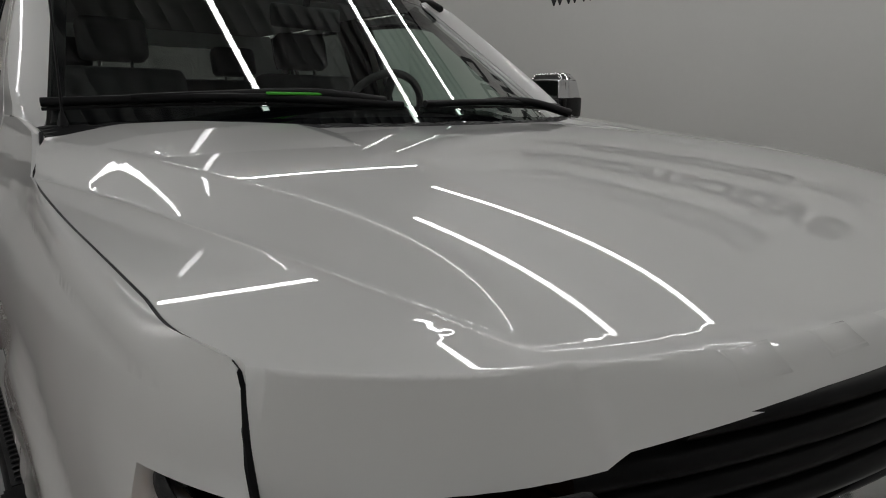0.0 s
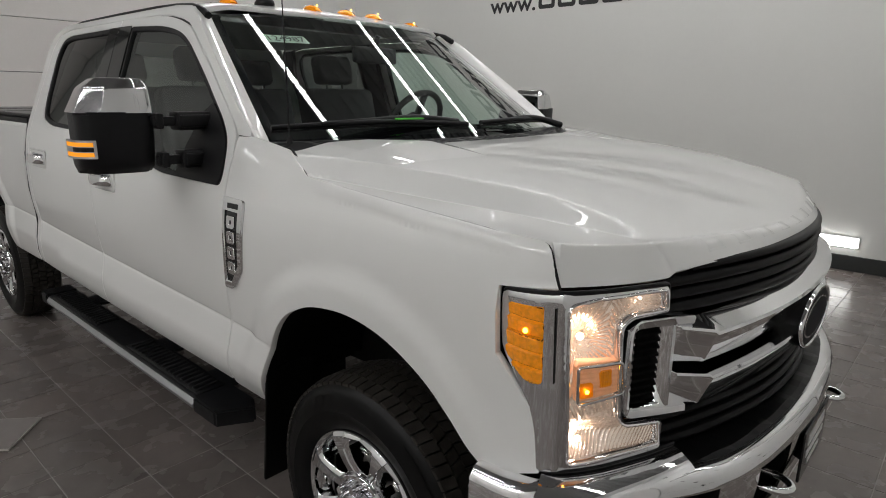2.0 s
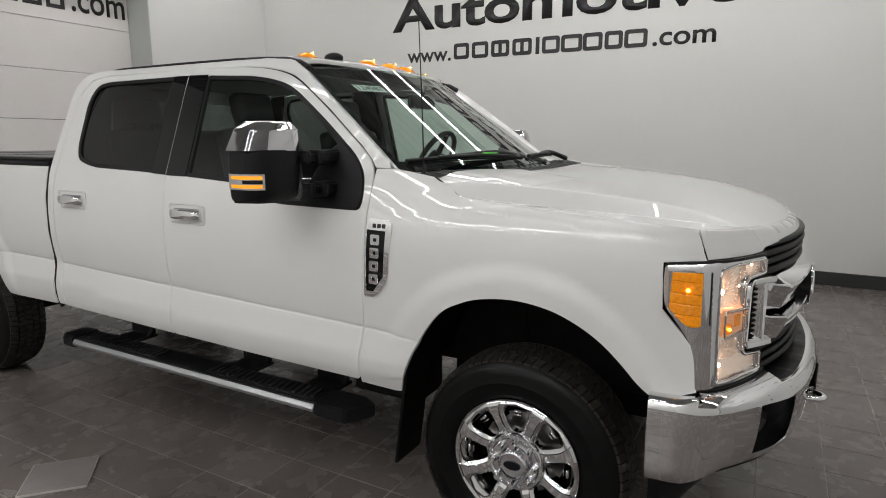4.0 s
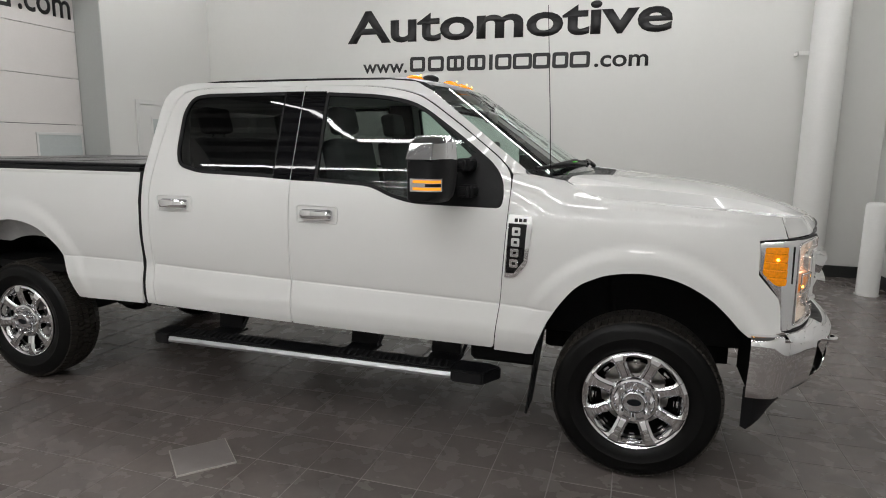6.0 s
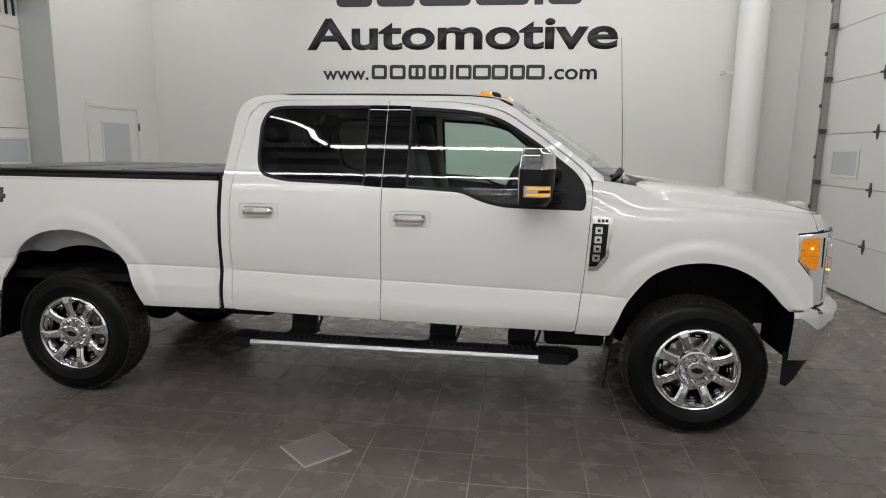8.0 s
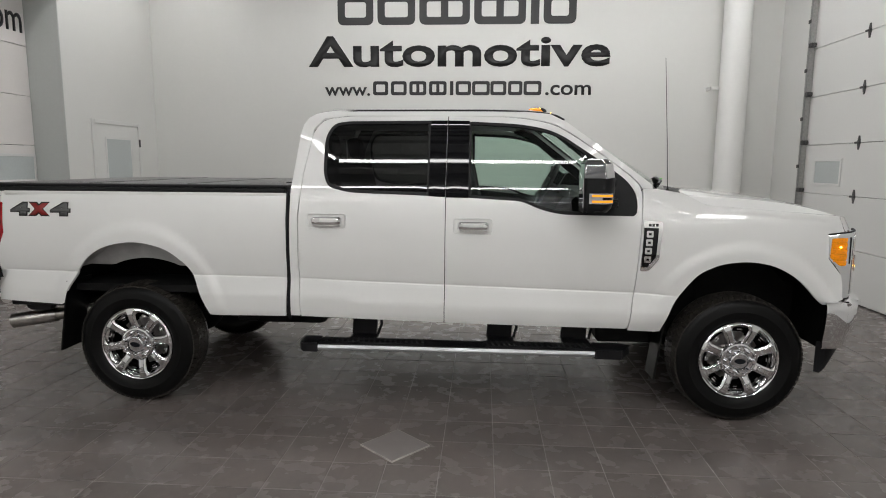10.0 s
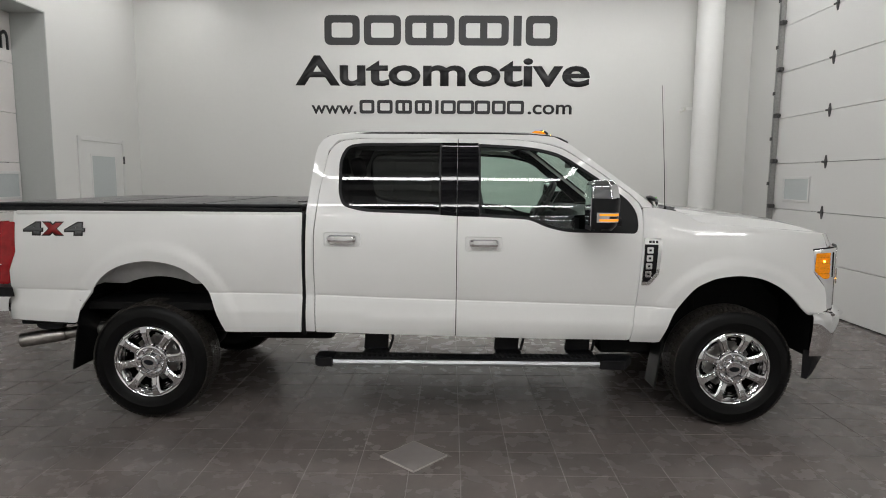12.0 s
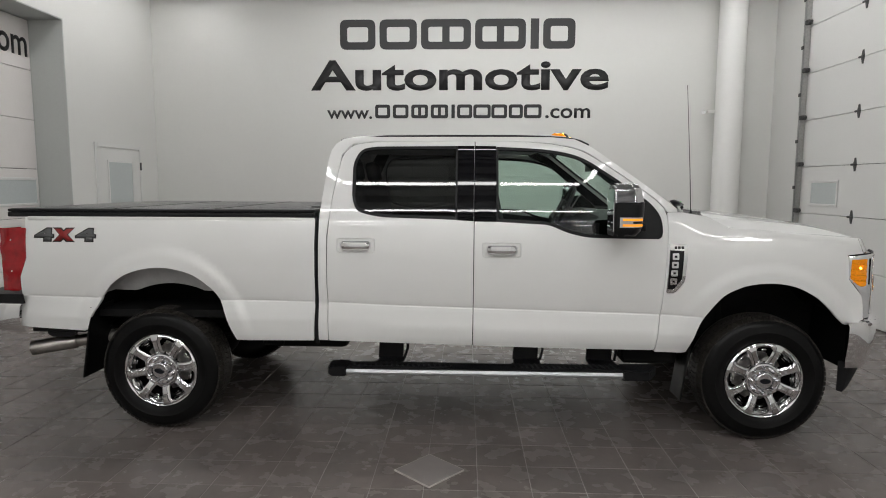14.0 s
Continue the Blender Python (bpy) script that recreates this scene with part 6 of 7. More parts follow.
# ---- mirrors, handles, badges, running boards ----
for s in (-1, 1):
    mir = empty("side_mirror", parent=truck)
    def mirror_shell(z0, z1, zn, grow, front, name, mat, label):
        bm = bmesh.new()
        rows = []
        for z in np.linspace(z0, z1, zn):
            t = (z - 1.385) / 0.33
            # plan outline of the housing at this height
            yo = 1.360 - 0.062 * max(0, (t - 0.64) / 0.36) ** 1.4 - 0.012 * max(0, (0.15 - t) / 0.15) ** 2
            yi = 1.132 + 0.018 * max(0, (t - 0.85) / 0.15) ** 2
            xb = 0.935 + 0.02 * max(0, (t - 0.8) / 0.2) ** 2
            xf = 1.112 + 0.022 * math.sin(math.pi * min(0.5, max(0, t))) - 0.006 * max(0, (t - 0.8) / 0.2) ** 2 - 0.02 * max(0, (0.12 - t) / 0.12) ** 2
            pl = rounded([(xb, yo - 0.012), (xf - 0.065, yo), (xf - 0.012, yo - 0.06), (xf, yi + 0.05), (xf - 0.012, yi), (xb, yi)], [0.02, 0.05, 0.05, 0.05, 0.03, 0.02], 4)
            cx, cy = (xb + xf) / 2, (yo + yi) / 2
            rows.append([bm.verts.new((cx + (x - cx) * grow, s * (cy + (y - cy) * grow), z)) for x, y in pl])
        m = len(rows[0])
        for a, b in zip(rows, rows[1:]):
            for k in range(m):
                bm.faces.new((a[k], b[k], b[(k + 1) % m], a[(k + 1) % m]))
        bm.faces.new(rows[0])
        bm.faces.new(rows[-1])
        bmesh.ops.bevel(bm, geom=[e for e in bm.edges if all(abs(v.co.z - rows[-1][0].co.z) < 1e-6 for v in e.verts) or all(abs(v.co.z - rows[0][0].co.z) < 1e-6 for v in e.verts)], offset=0.012, segments=3, affect="EDGES")
        return part(name, bm, mat, mir, label, smooth=40)
    mirror_shell(1.385, 1.590, 9, 1.0, 0, "mirror_housing", BLACK, "black mirror housing")
    # chrome cap with flat facets that lean in towards the top
    bm = bmesh.new()
    levels = ((1.587, ((0.930, 1.352), (1.058, 1.362), (1.116, 1.296), (1.137, 1.190), (1.122, 1.133), (0.930, 1.128))),
              (1.668, ((0.938, 1.312), (1.050, 1.322), (1.104, 1.276), (1.128, 1.192), (1.116, 1.140), (0.938, 1.134))),
              (1.700, ((0.956, 1.270), (1.036, 1.280), (1.078, 1.252), (1.102, 1.196), (1.094, 1.154), (0.956, 1.148))))
    loops = [[bm.verts.new((x, s * y, z)) for x, y in ring] for z, ring in levels]
    for a, b in zip(loops, loops[1:]):
        for k in range(6):
            bm.faces.new((a[k], b[k], b[(k + 1) % 6], a[(k + 1) % 6]))
    bm.faces.new(loops[0])
    bm.faces.new(loops[-1])
    bmesh.ops.bevel(bm, geom=[e for e in bm.edges if max(v.co.z for v in e.verts) > 1.59], offset=0.011, segments=4, profile=0.6, affect="EDGES")
    part("mirror_cap", bm, CAP_CHROME, mir, "chrome mirror cap with bevelled facets", smooth=34)
    mir.location = (0.07, 0.04, 0.0) if s > 0 else (0.0, 0.045, 0.004)
    part("mirror_glass", boxed(0.931, 0.937, *sorted((s * 1.16, s * 1.32)), 1.41, 1.60, 0.003, 1), CHROME, mir, "mirror glass")
    # turn signal on the outer front corner: two amber bars in a clear frame
    sig = empty("mirror_signal", parent=mir)
    def corner(t, z, o):
        a = spline([(0.955, 1.358), (1.03, 1.362), (1.075, 1.345), (1.098, 1.315), (1.108, 1.285)], 6)
        f = t * (len(a) - 1)
        i = min(len(a) - 2, int(f))
        x, y = (np.array(a[i]) * (1 - f + i) + np.array(a[i + 1]) * (f - i))
        return (x + o * 0.6, s * (y + o * 0.8), z)
    for z0, z1, mat, nm in ((1.440, 1.500, CHROME_SATIN, "signal_frame"),):
        skin(nm, rounded([(0.0, z0), (0.76, z0), (0.76, z1), (0.0, z1)], [0.004] * 4), lambda u, z: corner(u, z, 0.008), (0.7, s * 0.7, 0), mat, sig, "clear signal frame", step=0.05, depth=0.01)
    for z0, z1 in ((1.447, 1.460), (1.480, 1.493)):
        skin("signal_bar", [(0.06, z0), (0.70, z0), (0.70, z1), (0.06, z1)], lambda u, z: corner(u, z, 0.011), (0.7, s * 0.7, 0), AMBER_BAR, sig, "lit amber bar", step=0.05, depth=0.004)
    skin("signal_core", [(0.25, 1.463), (0.70, 1.463), (0.70, 1.477), (0.25, 1.477)], lambda u, z: corner(u, z, 0.0105), (0.7, s * 0.7, 0), BLACK_GLOSS, sig, "dark core", step=0.05, depth=0.003)
    # two telescoping arms
    for z, x0 in ((1.560, 1.165), (1.430, 1.185)):
        arm = empty("mirror_arm", parent=mir)
        part("arm_rod", boxed(x0 - 0.052, x0 - 0.016, *sorted((s * 1.06, s * 1.15)), z - 0.018, z + 0.014, 0.006, 2), BLACK, arm, smooth=60)
        part("arm_collar", boxed(x0 - 0.060, x0 - 0.006, *sorted((s * 1.118, s * 1.142)), z - 0.027, z + 0.025, 0.006, 2), BLACK, arm, smooth=60)
        bm = bmesh.new()
        yb = side(x0, z) - 0.01
        box(bm, x0 - 0.066, x0 + 0.004, *sorted((s * yb, s * 1.075)), z - 0.033, z + 0.030, 0.010, 2)
        part("arm_sleeve", bm, BLACK, arm, smooth=60)
        part("arm_pad", boxed(x0 - 0.060, x0 + 0.012, *sorted((s * (yb + 0.035), s * 1.068)), z - 0.022, z + 0.020, 0.006, 2), BLACK, arm, smooth=60)

    # door handles
    for x0, z in ((0.180, 1.272), (-0.778, 1.294)):
        hd = empty("door_handle", parent=truck)
        y = side(x0 + 0.1, z)
        bm = bmesh.new()
        pl = rounded([(x0 - 0.016, z - 0.047), (x0 + 0.231, z - 0.047), (x0 + 0.231, z + 0.047), (x0 - 0.016, z + 0.047)], 0.018)
        prism(bm, pl, "y", s * (y - 0.004), s * (y + 0.0025))
        ring = [(px, s * (y + 0.002), pz) for px, pz in resample(pl, 0.02)]
        tube(bm, ring + [ring[0]], 0.004, 6, cap=False)
        part("handle_cup", bm, PAINT, hd, "white handle recess", smooth=60)
        bm = bmesh.new()
        prism(bm, rounded([(x0 + 0.012, z - 0.030), (x0 + 0.203, z - 0.030), (x0 + 0.203, z + 0.028), (x0 + 0.012, z + 0.028)], 0.020), "y", s * (y + 0.0022), s * (y + 0.005))
        part("handle_bowl", bm, CHROME_SATIN, hd, "satin bowl behind the grip", smooth=60)
        bm = bmesh.new()
        rows = []
        for t in np.linspace(0, 1, 13):
            x = x0 + 0.006 + 0.203 * t
            o = 0.010 + 0.030 * math.sin(math.pi * t) ** 0.5
            hgt = 0.022 + 0.004 * math.cos(math.pi * (t - 0.5))
            rows.append([bm.verts.new((x, s * (y + o + dy), z + dz * hgt)) for dy, dz in ((0.0, -1), (0.010, -0.8), (0.014, 0), (0.010, 0.8), (0.0, 1), (-0.008, 0.6), (-0.008, -0.6))])
        for a, b in zip(rows, rows[1:]):
            for k in range(7):
                bm.faces.new((a[k], b[k], b[(k + 1) % 7], a[(k + 1) % 7]))
        bm.faces.new(rows[0])
        bm.faces.new(rows[-1])
        part("handle_grip", bm, CHROME, hd, "chrome pull grip", smooth=50)

    # fender badge: chrome frame, black field, plain blocks for the model name
    bd = empty("fender_badge", parent=truck)
    fr = [(1.366, 1.322), (1.480, 1.318), (1.484, 1.285), (1.466, 1.075), (1.405, 1.000), (1.352, 1.000)]
    fld = [(1.366, 1.278), (1.458, 1.275), (1.448, 1.090), (1.398, 1.024), (1.358, 1.024)]
    skin("badge_frame", rounded(fr, [0.008, 0.012, 0.012, 0.02, 0.02, 0.008]), lambda x, z, s=s: (x, s * (side(x, z) + 0.010), z), (0, s, 0), CHROME, bd, "chrome badge frame", holes=[fld], step=0.03, depth=0.014)
    skin("badge_field", fld, lambda x, z, s=s: (x, s * (side(x, z) + 0.002), z), (0, s, 0), BLACK_GLOSS, bd, "black badge field", step=0.03, depth=0.004)
    for k in range(4):
        zt = 1.258 - k * 0.054
        x0 = 1.384 - 0.003 * k
        skin("badge_block", rounded([(x0, zt - 0.042), (x0 + 0.042, zt - 0.042), (x0 + 0.042, zt), (x0, zt)], 0.006, 2), lambda x, z, s=s: (x, s * (side(x, z) + 0.006), z), (0, s, 0), CHROME, bd, holes=[[(x0 + 0.013, zt - 0.028), (x0 + 0.030, zt - 0.028), (x0 + 0.030, zt - 0.014), (x0 + 0.013, zt - 0.014)]], step=0.03, depth=0.006)
    for k in range(3):
        x0 = 1.395 + k * 0.022
        skin("badge_bar", [(x0, 1.286), (x0 + 0.016, 1.286), (x0 + 0.016, 1.303), (x0, 1.303)], lambda x, z, s=s: (x, s * (side(x, z) + 0.0115), z), (0, s, 0), INK, bd, step=0.03, depth=0.002)

    # running board
    rb = empty("running_board", parent=truck)
    rb.location = (0, -s * 0.055, -0.026)
    def yb(v):
        return sorted((s * v[0], s * v[1]))
    part("board_body", boxed(-0.80, 1.13, *yb((0.925, 1.082)), 0.458, 0.505, 0.010, 2), BLACK, rb, "black step board", smooth=60)
    part("board_trim", prism(bmesh.new(), [(s * 1.078, 0.499), (s * 1.084, 0.497), (s * 1.096, 0.480), (s * 1.095, 0.466), (s * 1.078, 0.463)], "x", -0.735, 1.085), ALU, rb, "bright aluminium edge strip")
    for x0, x1 in ((-0.865, -0.735), (1.085, 1.335)):
        bm = bmesh.new()
        c = 0.075
        fr_side = x0 > 0
        pts = [(x0, s * 0.925), (x1 - (c if fr_side else 0), s * 0.925), (x1, s * 0.965), (x1 - (c if fr_side else 0), s * 1.094), (x0 + (0 if fr_side else c * 0.4), s * 1.094), (x0, s * 1.06)]
        prism(bm, pts, "z", 0.448, 0.515, 0.008)
        part("end_cap", bm, BLACK, rb, "black end cap", smooth=50)
    for x0, x1 in ((-0.72, -0.03), (0.36, 1.07)):
        n = int((x1 - x0) / 0.036)
        pad = part("tread_pad", boxed(x0, x1, *yb((0.945, 1.066)), 0.5055, 0.511, 0.002, 1), BLACK, rb, "black grip pad", smooth=60)
        bm = bmesh.new()
        for k in range(n):
            x = x0 + 0.012 + k * 0.036
            prism(bm, [(x, s * 0.955), (x + 0.014, s * 0.955), (x + 0.032, s * 1.055), (x + 0.017, s * 1.055)], "z", 0.511, 0.518, 0.0025)
        part("tread_rib", bm, STEP_GREY, pad, "raised slanting ribs", smooth=40)
    for x in (-0.46, 0.48, 0.99):
        br = part("bracket", prism(bmesh.new(), [(x - 0.085, 0.66), (x + 0.085, 0.66), (x + 0.075, 0.51), (x - 0.095, 0.51)], "y", *yb((0.80, 0.835))), BLACK, rb, "black bracket")
        bm = bmesh.new()
        box(bm, x - 0.09, x + 0.09, *yb((0.80, 0.98)), 0.495, 0.508)
        tube(bm, [(x + 0.105, s * 0.80, 0.67), (x + 0.112, s * 0.83, 0.58), (x + 0.09, s * 0.86, 0.515)], 0.010, 8)
        part("brace", bm, BLACK, br)

    # mud flaps
    for x0, xt, z0, z1, yy0, yy1 in ((1.475, 1.535, 0.275, 0.735, 0.78, 0.975), (-2.555, -2.475, 0.375, 0.865, 0.74, 1.0)):
        bm = bmesh.new()
        prof = [(x0, z0), (x0 + 0.012, z0 - 0.004), (xt + 0.012, z1), (xt, z1)]
        prism(bm, prof, "y", *yb((yy0, yy1)), 0.002)
        part("mud_flap", bm, RUBBER, truck, "black mud flap")

# ---- bed, tail, underside ----
bm = bmesh.new()
box(bm, -2.90, -0.955, -0.90, 0.90, 0.78, 0.83)
box(bm, -0.975, -0.955, -0.95, 0.95, 0.72, 1.45)
part("bed_floor", bm, DARK, truck, "dark bed floor")
for s in (-1, 1):
    part("bed_rail", boxed(-2.90, -0.952, *sorted((s * 0.86, s * 0.958)), 1.445, 1.472, 0.008, 2), PAINT, truck, "white bed rail", smooth=60)
cover = empty("bed_cover", parent=truck)
for x0, x1 in ((-3.02, -2.335), (-2.325, -1.645), (-1.635, -0.965)):
    bm = boxed(x0, x1, -0.895, 0.895, 1.500, 1.524, 0.005, 2)
    part("cover_panel", bm, VINYL, cover, "black folding cover panel", smooth=60)
for s in (-1, 1):
    y0, y1 = sorted((s * 0.888, s * 0.945))
    part("cover_rail", boxed(-3.045, -0.958, y0, y1, 1.468, 1.500, 0.006, 2), BLACK, cover, "black side rail", smooth=60)
    y0, y1 = sorted((s * 0.882, s * 0.930))
    part("cover_edge", boxed(-3.055, -0.96, y0, y1, 1.5015, 1.521, 0.006, 2), BLACK, cover, "black cover edge", smooth=60)
part("cover_rear_edge", boxed(-3.06, -3.02, -0.90, 0.90, 1.478, 1.522, 0.006, 2), BLACK, cover, smooth=60)
for x in (-2.33, -1.64):
    part("cover_hinge", boxed(x - 0.012, x + 0.012, -0.88, 0.88, 1.520, 1.5265, 0.003, 1), RUBBER, cover)
for y in (-0.55, 0.55):
    for x in (-1.02,):
        part("clip", boxed(x - 0.05, x + 0.05, y - 0.02, y + 0.02, 1.525, 1.532, 0.003, 1), BLACK, cover)
# tailgate
tg = empty("tailgate", parent=truck)
def gate(y, z):
    return (-2.985 - 0.012 * math.sin(math.pi * (z - 0.75) / 0.75) + 0.03 * (y / 0.83) ** 4, y, z)
skin("gate_panel", rounded([(-0.83, 0.80), (0.83, 0.80), (0.83, 1.462), (-0.83, 1.462)], 0.03), gate, (-1, 0, 0), PAINT, tg, step=0.07, depth=0.06)
part("gate_handle", boxed(-3.02, -2.99, -0.16, 0.16, 1.27, 1.36, 0.01, 2), BLACK, tg, "black handle plate")
for s in (-1, 1):
    # wrap-round tail lamps
    tl = empty("tail_lamp", parent=truck)
    def lamp(x, z, s=s):
        return (x, s * (side(x, z) + 0.005 - 0.25 * max(0, (-3.03 - x)) ** 1.3 + 0.004 * math.cos(2 * math.pi * (z - 0.98) / 0.14)), z)
    out = rounded([(-2.926, 1.395), (-2.918, 1.385), (-2.915, 1.192), (-2.971, 1.062), (-2.983, 0.962), (-3.082, 0.962), (-3.108, 1.25), (-3.103, 1.39)], [0.01, 0.01, 0.02, 0.03, 0.01, 0.02, 0.05, 0.02])
    skin("tail_lens", out, lamp, (0, s, 0), RED_LENS, tl, "red tail lens", step=0.02, depth=0.05)
    skin("tail_rear_lens", [(0.83, 0.965), (0.958, 0.965), (0.958, 1.392), (0.83, 1.392)], lambda y, z, s=s: (-3.096 + 0.02 * (0.958 - y), s * y, z), (-1, 0, 0), RED_LENS, tl, "red rear lens", step=0.04, depth=0.05)
    # small chrome balls stand in for glints on the lens
    for z in (1.10, 1.31):
        bm = bmesh.new()
        bmesh.ops.create_uvsphere(bm, u_segments=8, v_segments=6, radius=0.006, matrix=Matrix.Translation((-3.02, s * (side(-3.02, z) + 0.005), z)))
        part("tail_glint", bm, CHROME, tl)
    # 4x4 decal
    for txt, x0, x1, mat in (("4", -2.845, -2.715, GREY_DECAL), ("x", -2.712, -2.570, RED_DECAL), ("4", -2.555, -2.425, GREY_DECAL)):
        if s < 0:
            pl = lambda u, v, w: (u, -(side(u, v) + 0.0012 + w), v)
            a, b = x0, x1
            lettering("decal_outline", txt, a - 0.008, b + 0.008, 1.302, 1.398, lambda u, v, w: (u, -(side(u, v) + 0.0005 + w), v), INK, truck, 0.09, 0.0006)
            lettering("decal", txt, a, b, 1.310, 1.390, lambda u, v, w: (u, -(side(u, v) + 0.0016 + w), v), mat, truck, 0.045, 0.0008)
# rear bumper
rbm = empty("rear_bumper", parent=truck)
bm = bmesh.new()
rows = []
path = spline([(-2.955, 1.01), (-3.14, 1.00), (-3.26, 0.93), (-3.31, 0.80), (-3.33, 0.4), (-3.33, 0.0)], 6)
path = path + [(x, -y) for x, y in path[-2::-1]]
for i, (x, y) in enumerate(path):
    rows.append([bm.verts.new((x + o * 1.0, y * (1 - o * 0.3), z)) for o, z in ((0.05, 0.885), (0.015, 0.882), (0.0, 0.865), (-0.006, 0.80), (0.0, 0.74), (0.02, 0.705), (0.06, 0.69))])
for a, b in zip(rows, rows[1:]):
    for k in range(6):
        bm.faces.new((a[k], b[k], b[k + 1], a[k + 1]))
part("bumper_shell", bm, CHROME, rbm, "chrome rear bumper", smooth=50)
bm = bmesh.new()
lo = [bm.verts.new((x + 0.03, y * 0.985, 0.884)) for x, y in path]
hi = [bm.verts.new((x + 0.02, y * 0.985, 0.945)) for x, y in path]
inn = [bm.verts.new((-2.98, y * 0.94, 0.945)) for x, y in path]
for k in range(len(path) - 1):
    bm.faces.new((lo[k], lo[k + 1], hi[k + 1], hi[k]))
    bm.faces.new((hi[k], hi[k + 1], inn[k + 1], inn[k]))
part("bumper_pad", bm, BLACK, rbm, "black bumper step", smooth=40)
# exhaust
bm = bmesh.new()
tube(bm, [(-2.35, -0.70, 0.62), (-2.62, -0.74, 0.585), (-2.75, -0.78, 0.565)], 0.042, 20)
part("exhaust_pipe", bm, STEEL, truck, "dull exhaust pipe", smooth=60)
bm = bmesh.new()
a, b = Vector((-2.72, -0.775, 0.572)), Vector((-3.01, -0.84, 0.530))
ax = (b - a).normalized()
e1 = ax.cross(Vector((0, 0, 1))).normalized()
e2 = ax.cross(e1)
revolve(bm, [(0.046, 0.0), (0.051, 0.02), (0.051, 1.0), (0.047, 1.0), (0.045, 0.2)], 28, lambda r, t, h: tuple(a.lerp(b, h) + (e1 * math.cos(t) + e2 * math.sin(t)) * r))
part("exhaust_tip", bm, STEEL, truck, "brushed steel exhaust tip", smooth=40)
# frame, axles, tank
for s in (-1, 1):
    part("frame_rail", boxed(-2.95, 2.62, *sorted((s * 0.44, s * 0.52)), 0.60, 0.76, 0.01, 1), DARK, truck, "black frame rail")
    bm = bmesh.new()
    tube(bm, [(-1.30, s * 0.56, 0.66), (-2.03, s * 0.56, 0.545), (-2.85, s * 0.56, 0.68)], 0.03, 8)
    part("leaf_spring", bm, DARK, truck, smooth=60)
    bm = bmesh.new()
    tube(bm, [(1.90, s * 0.52, 0.50), (1.86, s * 0.50, 1.0)], 0.035, 12)
    tube(bm, [(2.10, s * 0.48, 0.50), (2.10, s * 0.46, 0.95)], 0.07, 14)
    part("front_spring", bm, DARK, truck, smooth=60)
for x in (-2.03, 2.03):
    bm = bmesh.new()
    tube(bm, [(x, -0.78, 0.415), (x, 0.78, 0.415)], 0.055, 14)
    bmesh.ops.create_uvsphere(bm, u_segments=16, v_segments=10, radius=0.17, matrix=Matrix.Translation((x, 0.05 if x < 0 else 0.25, 0.415)))
    part("axle", bm, DARK, truck, "black axle", smooth=60)
part("fuel_tank", boxed(-0.75, 0.55, 0.16, 0.80, 0.40, 0.66, 0.05, 3), DARK, truck, "black tank", smooth=60)
bm = bmesh.new()
tube(bm, [(-2.40, -0.62, 0.62), (-1.5, -0.42, 0.55), (-0.2, -0.36, 0.52), (1.2, -0.3, 0.52)], 0.045, 12)
box(bm, -1.45, -0.85, -0.42, -0.12, 0.44, 0.60, 0.05, 2)
part("exhaust_line", bm, DARK, truck, smooth=50)
bm = bmesh.new()
box(bm, -0.93, 1.45, -0.84, 0.84, 0.665, 0.70)
part("floor_pan", bm, DARK, truck, "black floor pan")
for sy in (-1, 1):
    bm = bmesh.new()
    box(bm, -2.94, -2.56, *sorted((sy * 0.86, sy * 0.93)), 0.672, 0.708, 0.008, 1)
    prism(bm, [(-2.86, 0.675), (-2.66, 0.675), (-2.68, 0.640), (-2.70, 0.630), (-2.82, 0.630), (-2.85, 0.645)], "y", *sorted((sy * 0.84, sy * 0.90)), 0.004)
    part("bed_bracket", bm, BLACK, truck, "black bracket under the bed corner")
# dark mounts and lines that fill the view under the sills
for sy in (-1, 1):
    bm = bmesh.new()
    box(bm, 1.13, 1.50, *sorted((sy * 0.58, sy * 0.80)), 0.47, 0.665, 0.02, 1)
    tube(bm, [(0.62, sy * 0.74, 0.62), (0.95, sy * 0.74, 0.60), (1.16, sy * 0.74, 0.585)], 0.022, 8)
    box(bm, 0.70, 0.80, *sorted((sy * 0.70, sy * 0.78)), 0.585, 0.665, 0.008, 1)
    part("body_mount", bm, DARK, truck, "black body mount and line", smooth=40)
    bm = bmesh.new()
    tube(bm, [(-0.95, sy * 0.80, 0.655), (-0.2, sy * 0.82, 0.642), (0.6, sy * 0.82, 0.632), (1.30, sy * 0.82, 0.625)], 0.018, 8)
    part("sill_flange", bm, DARK, truck, "black flange below the sill", smooth=40)
    bm = bmesh.new()
    tube(bm, [(-1.42, sy * 0.62, 0.60), (-1.36, sy * 0.78, 0.575), (-1.22, sy * 0.82, 0.585)], 0.016, 8)
    tube(bm, [(-1.22, sy * 0.82, 0.585), (-1.22, sy * 0.82, 0.68)], 0.014, 8)
    part("brake_line_bracket", bm, DARK, truck, "black bracket behind the rear wheel", smooth=40)
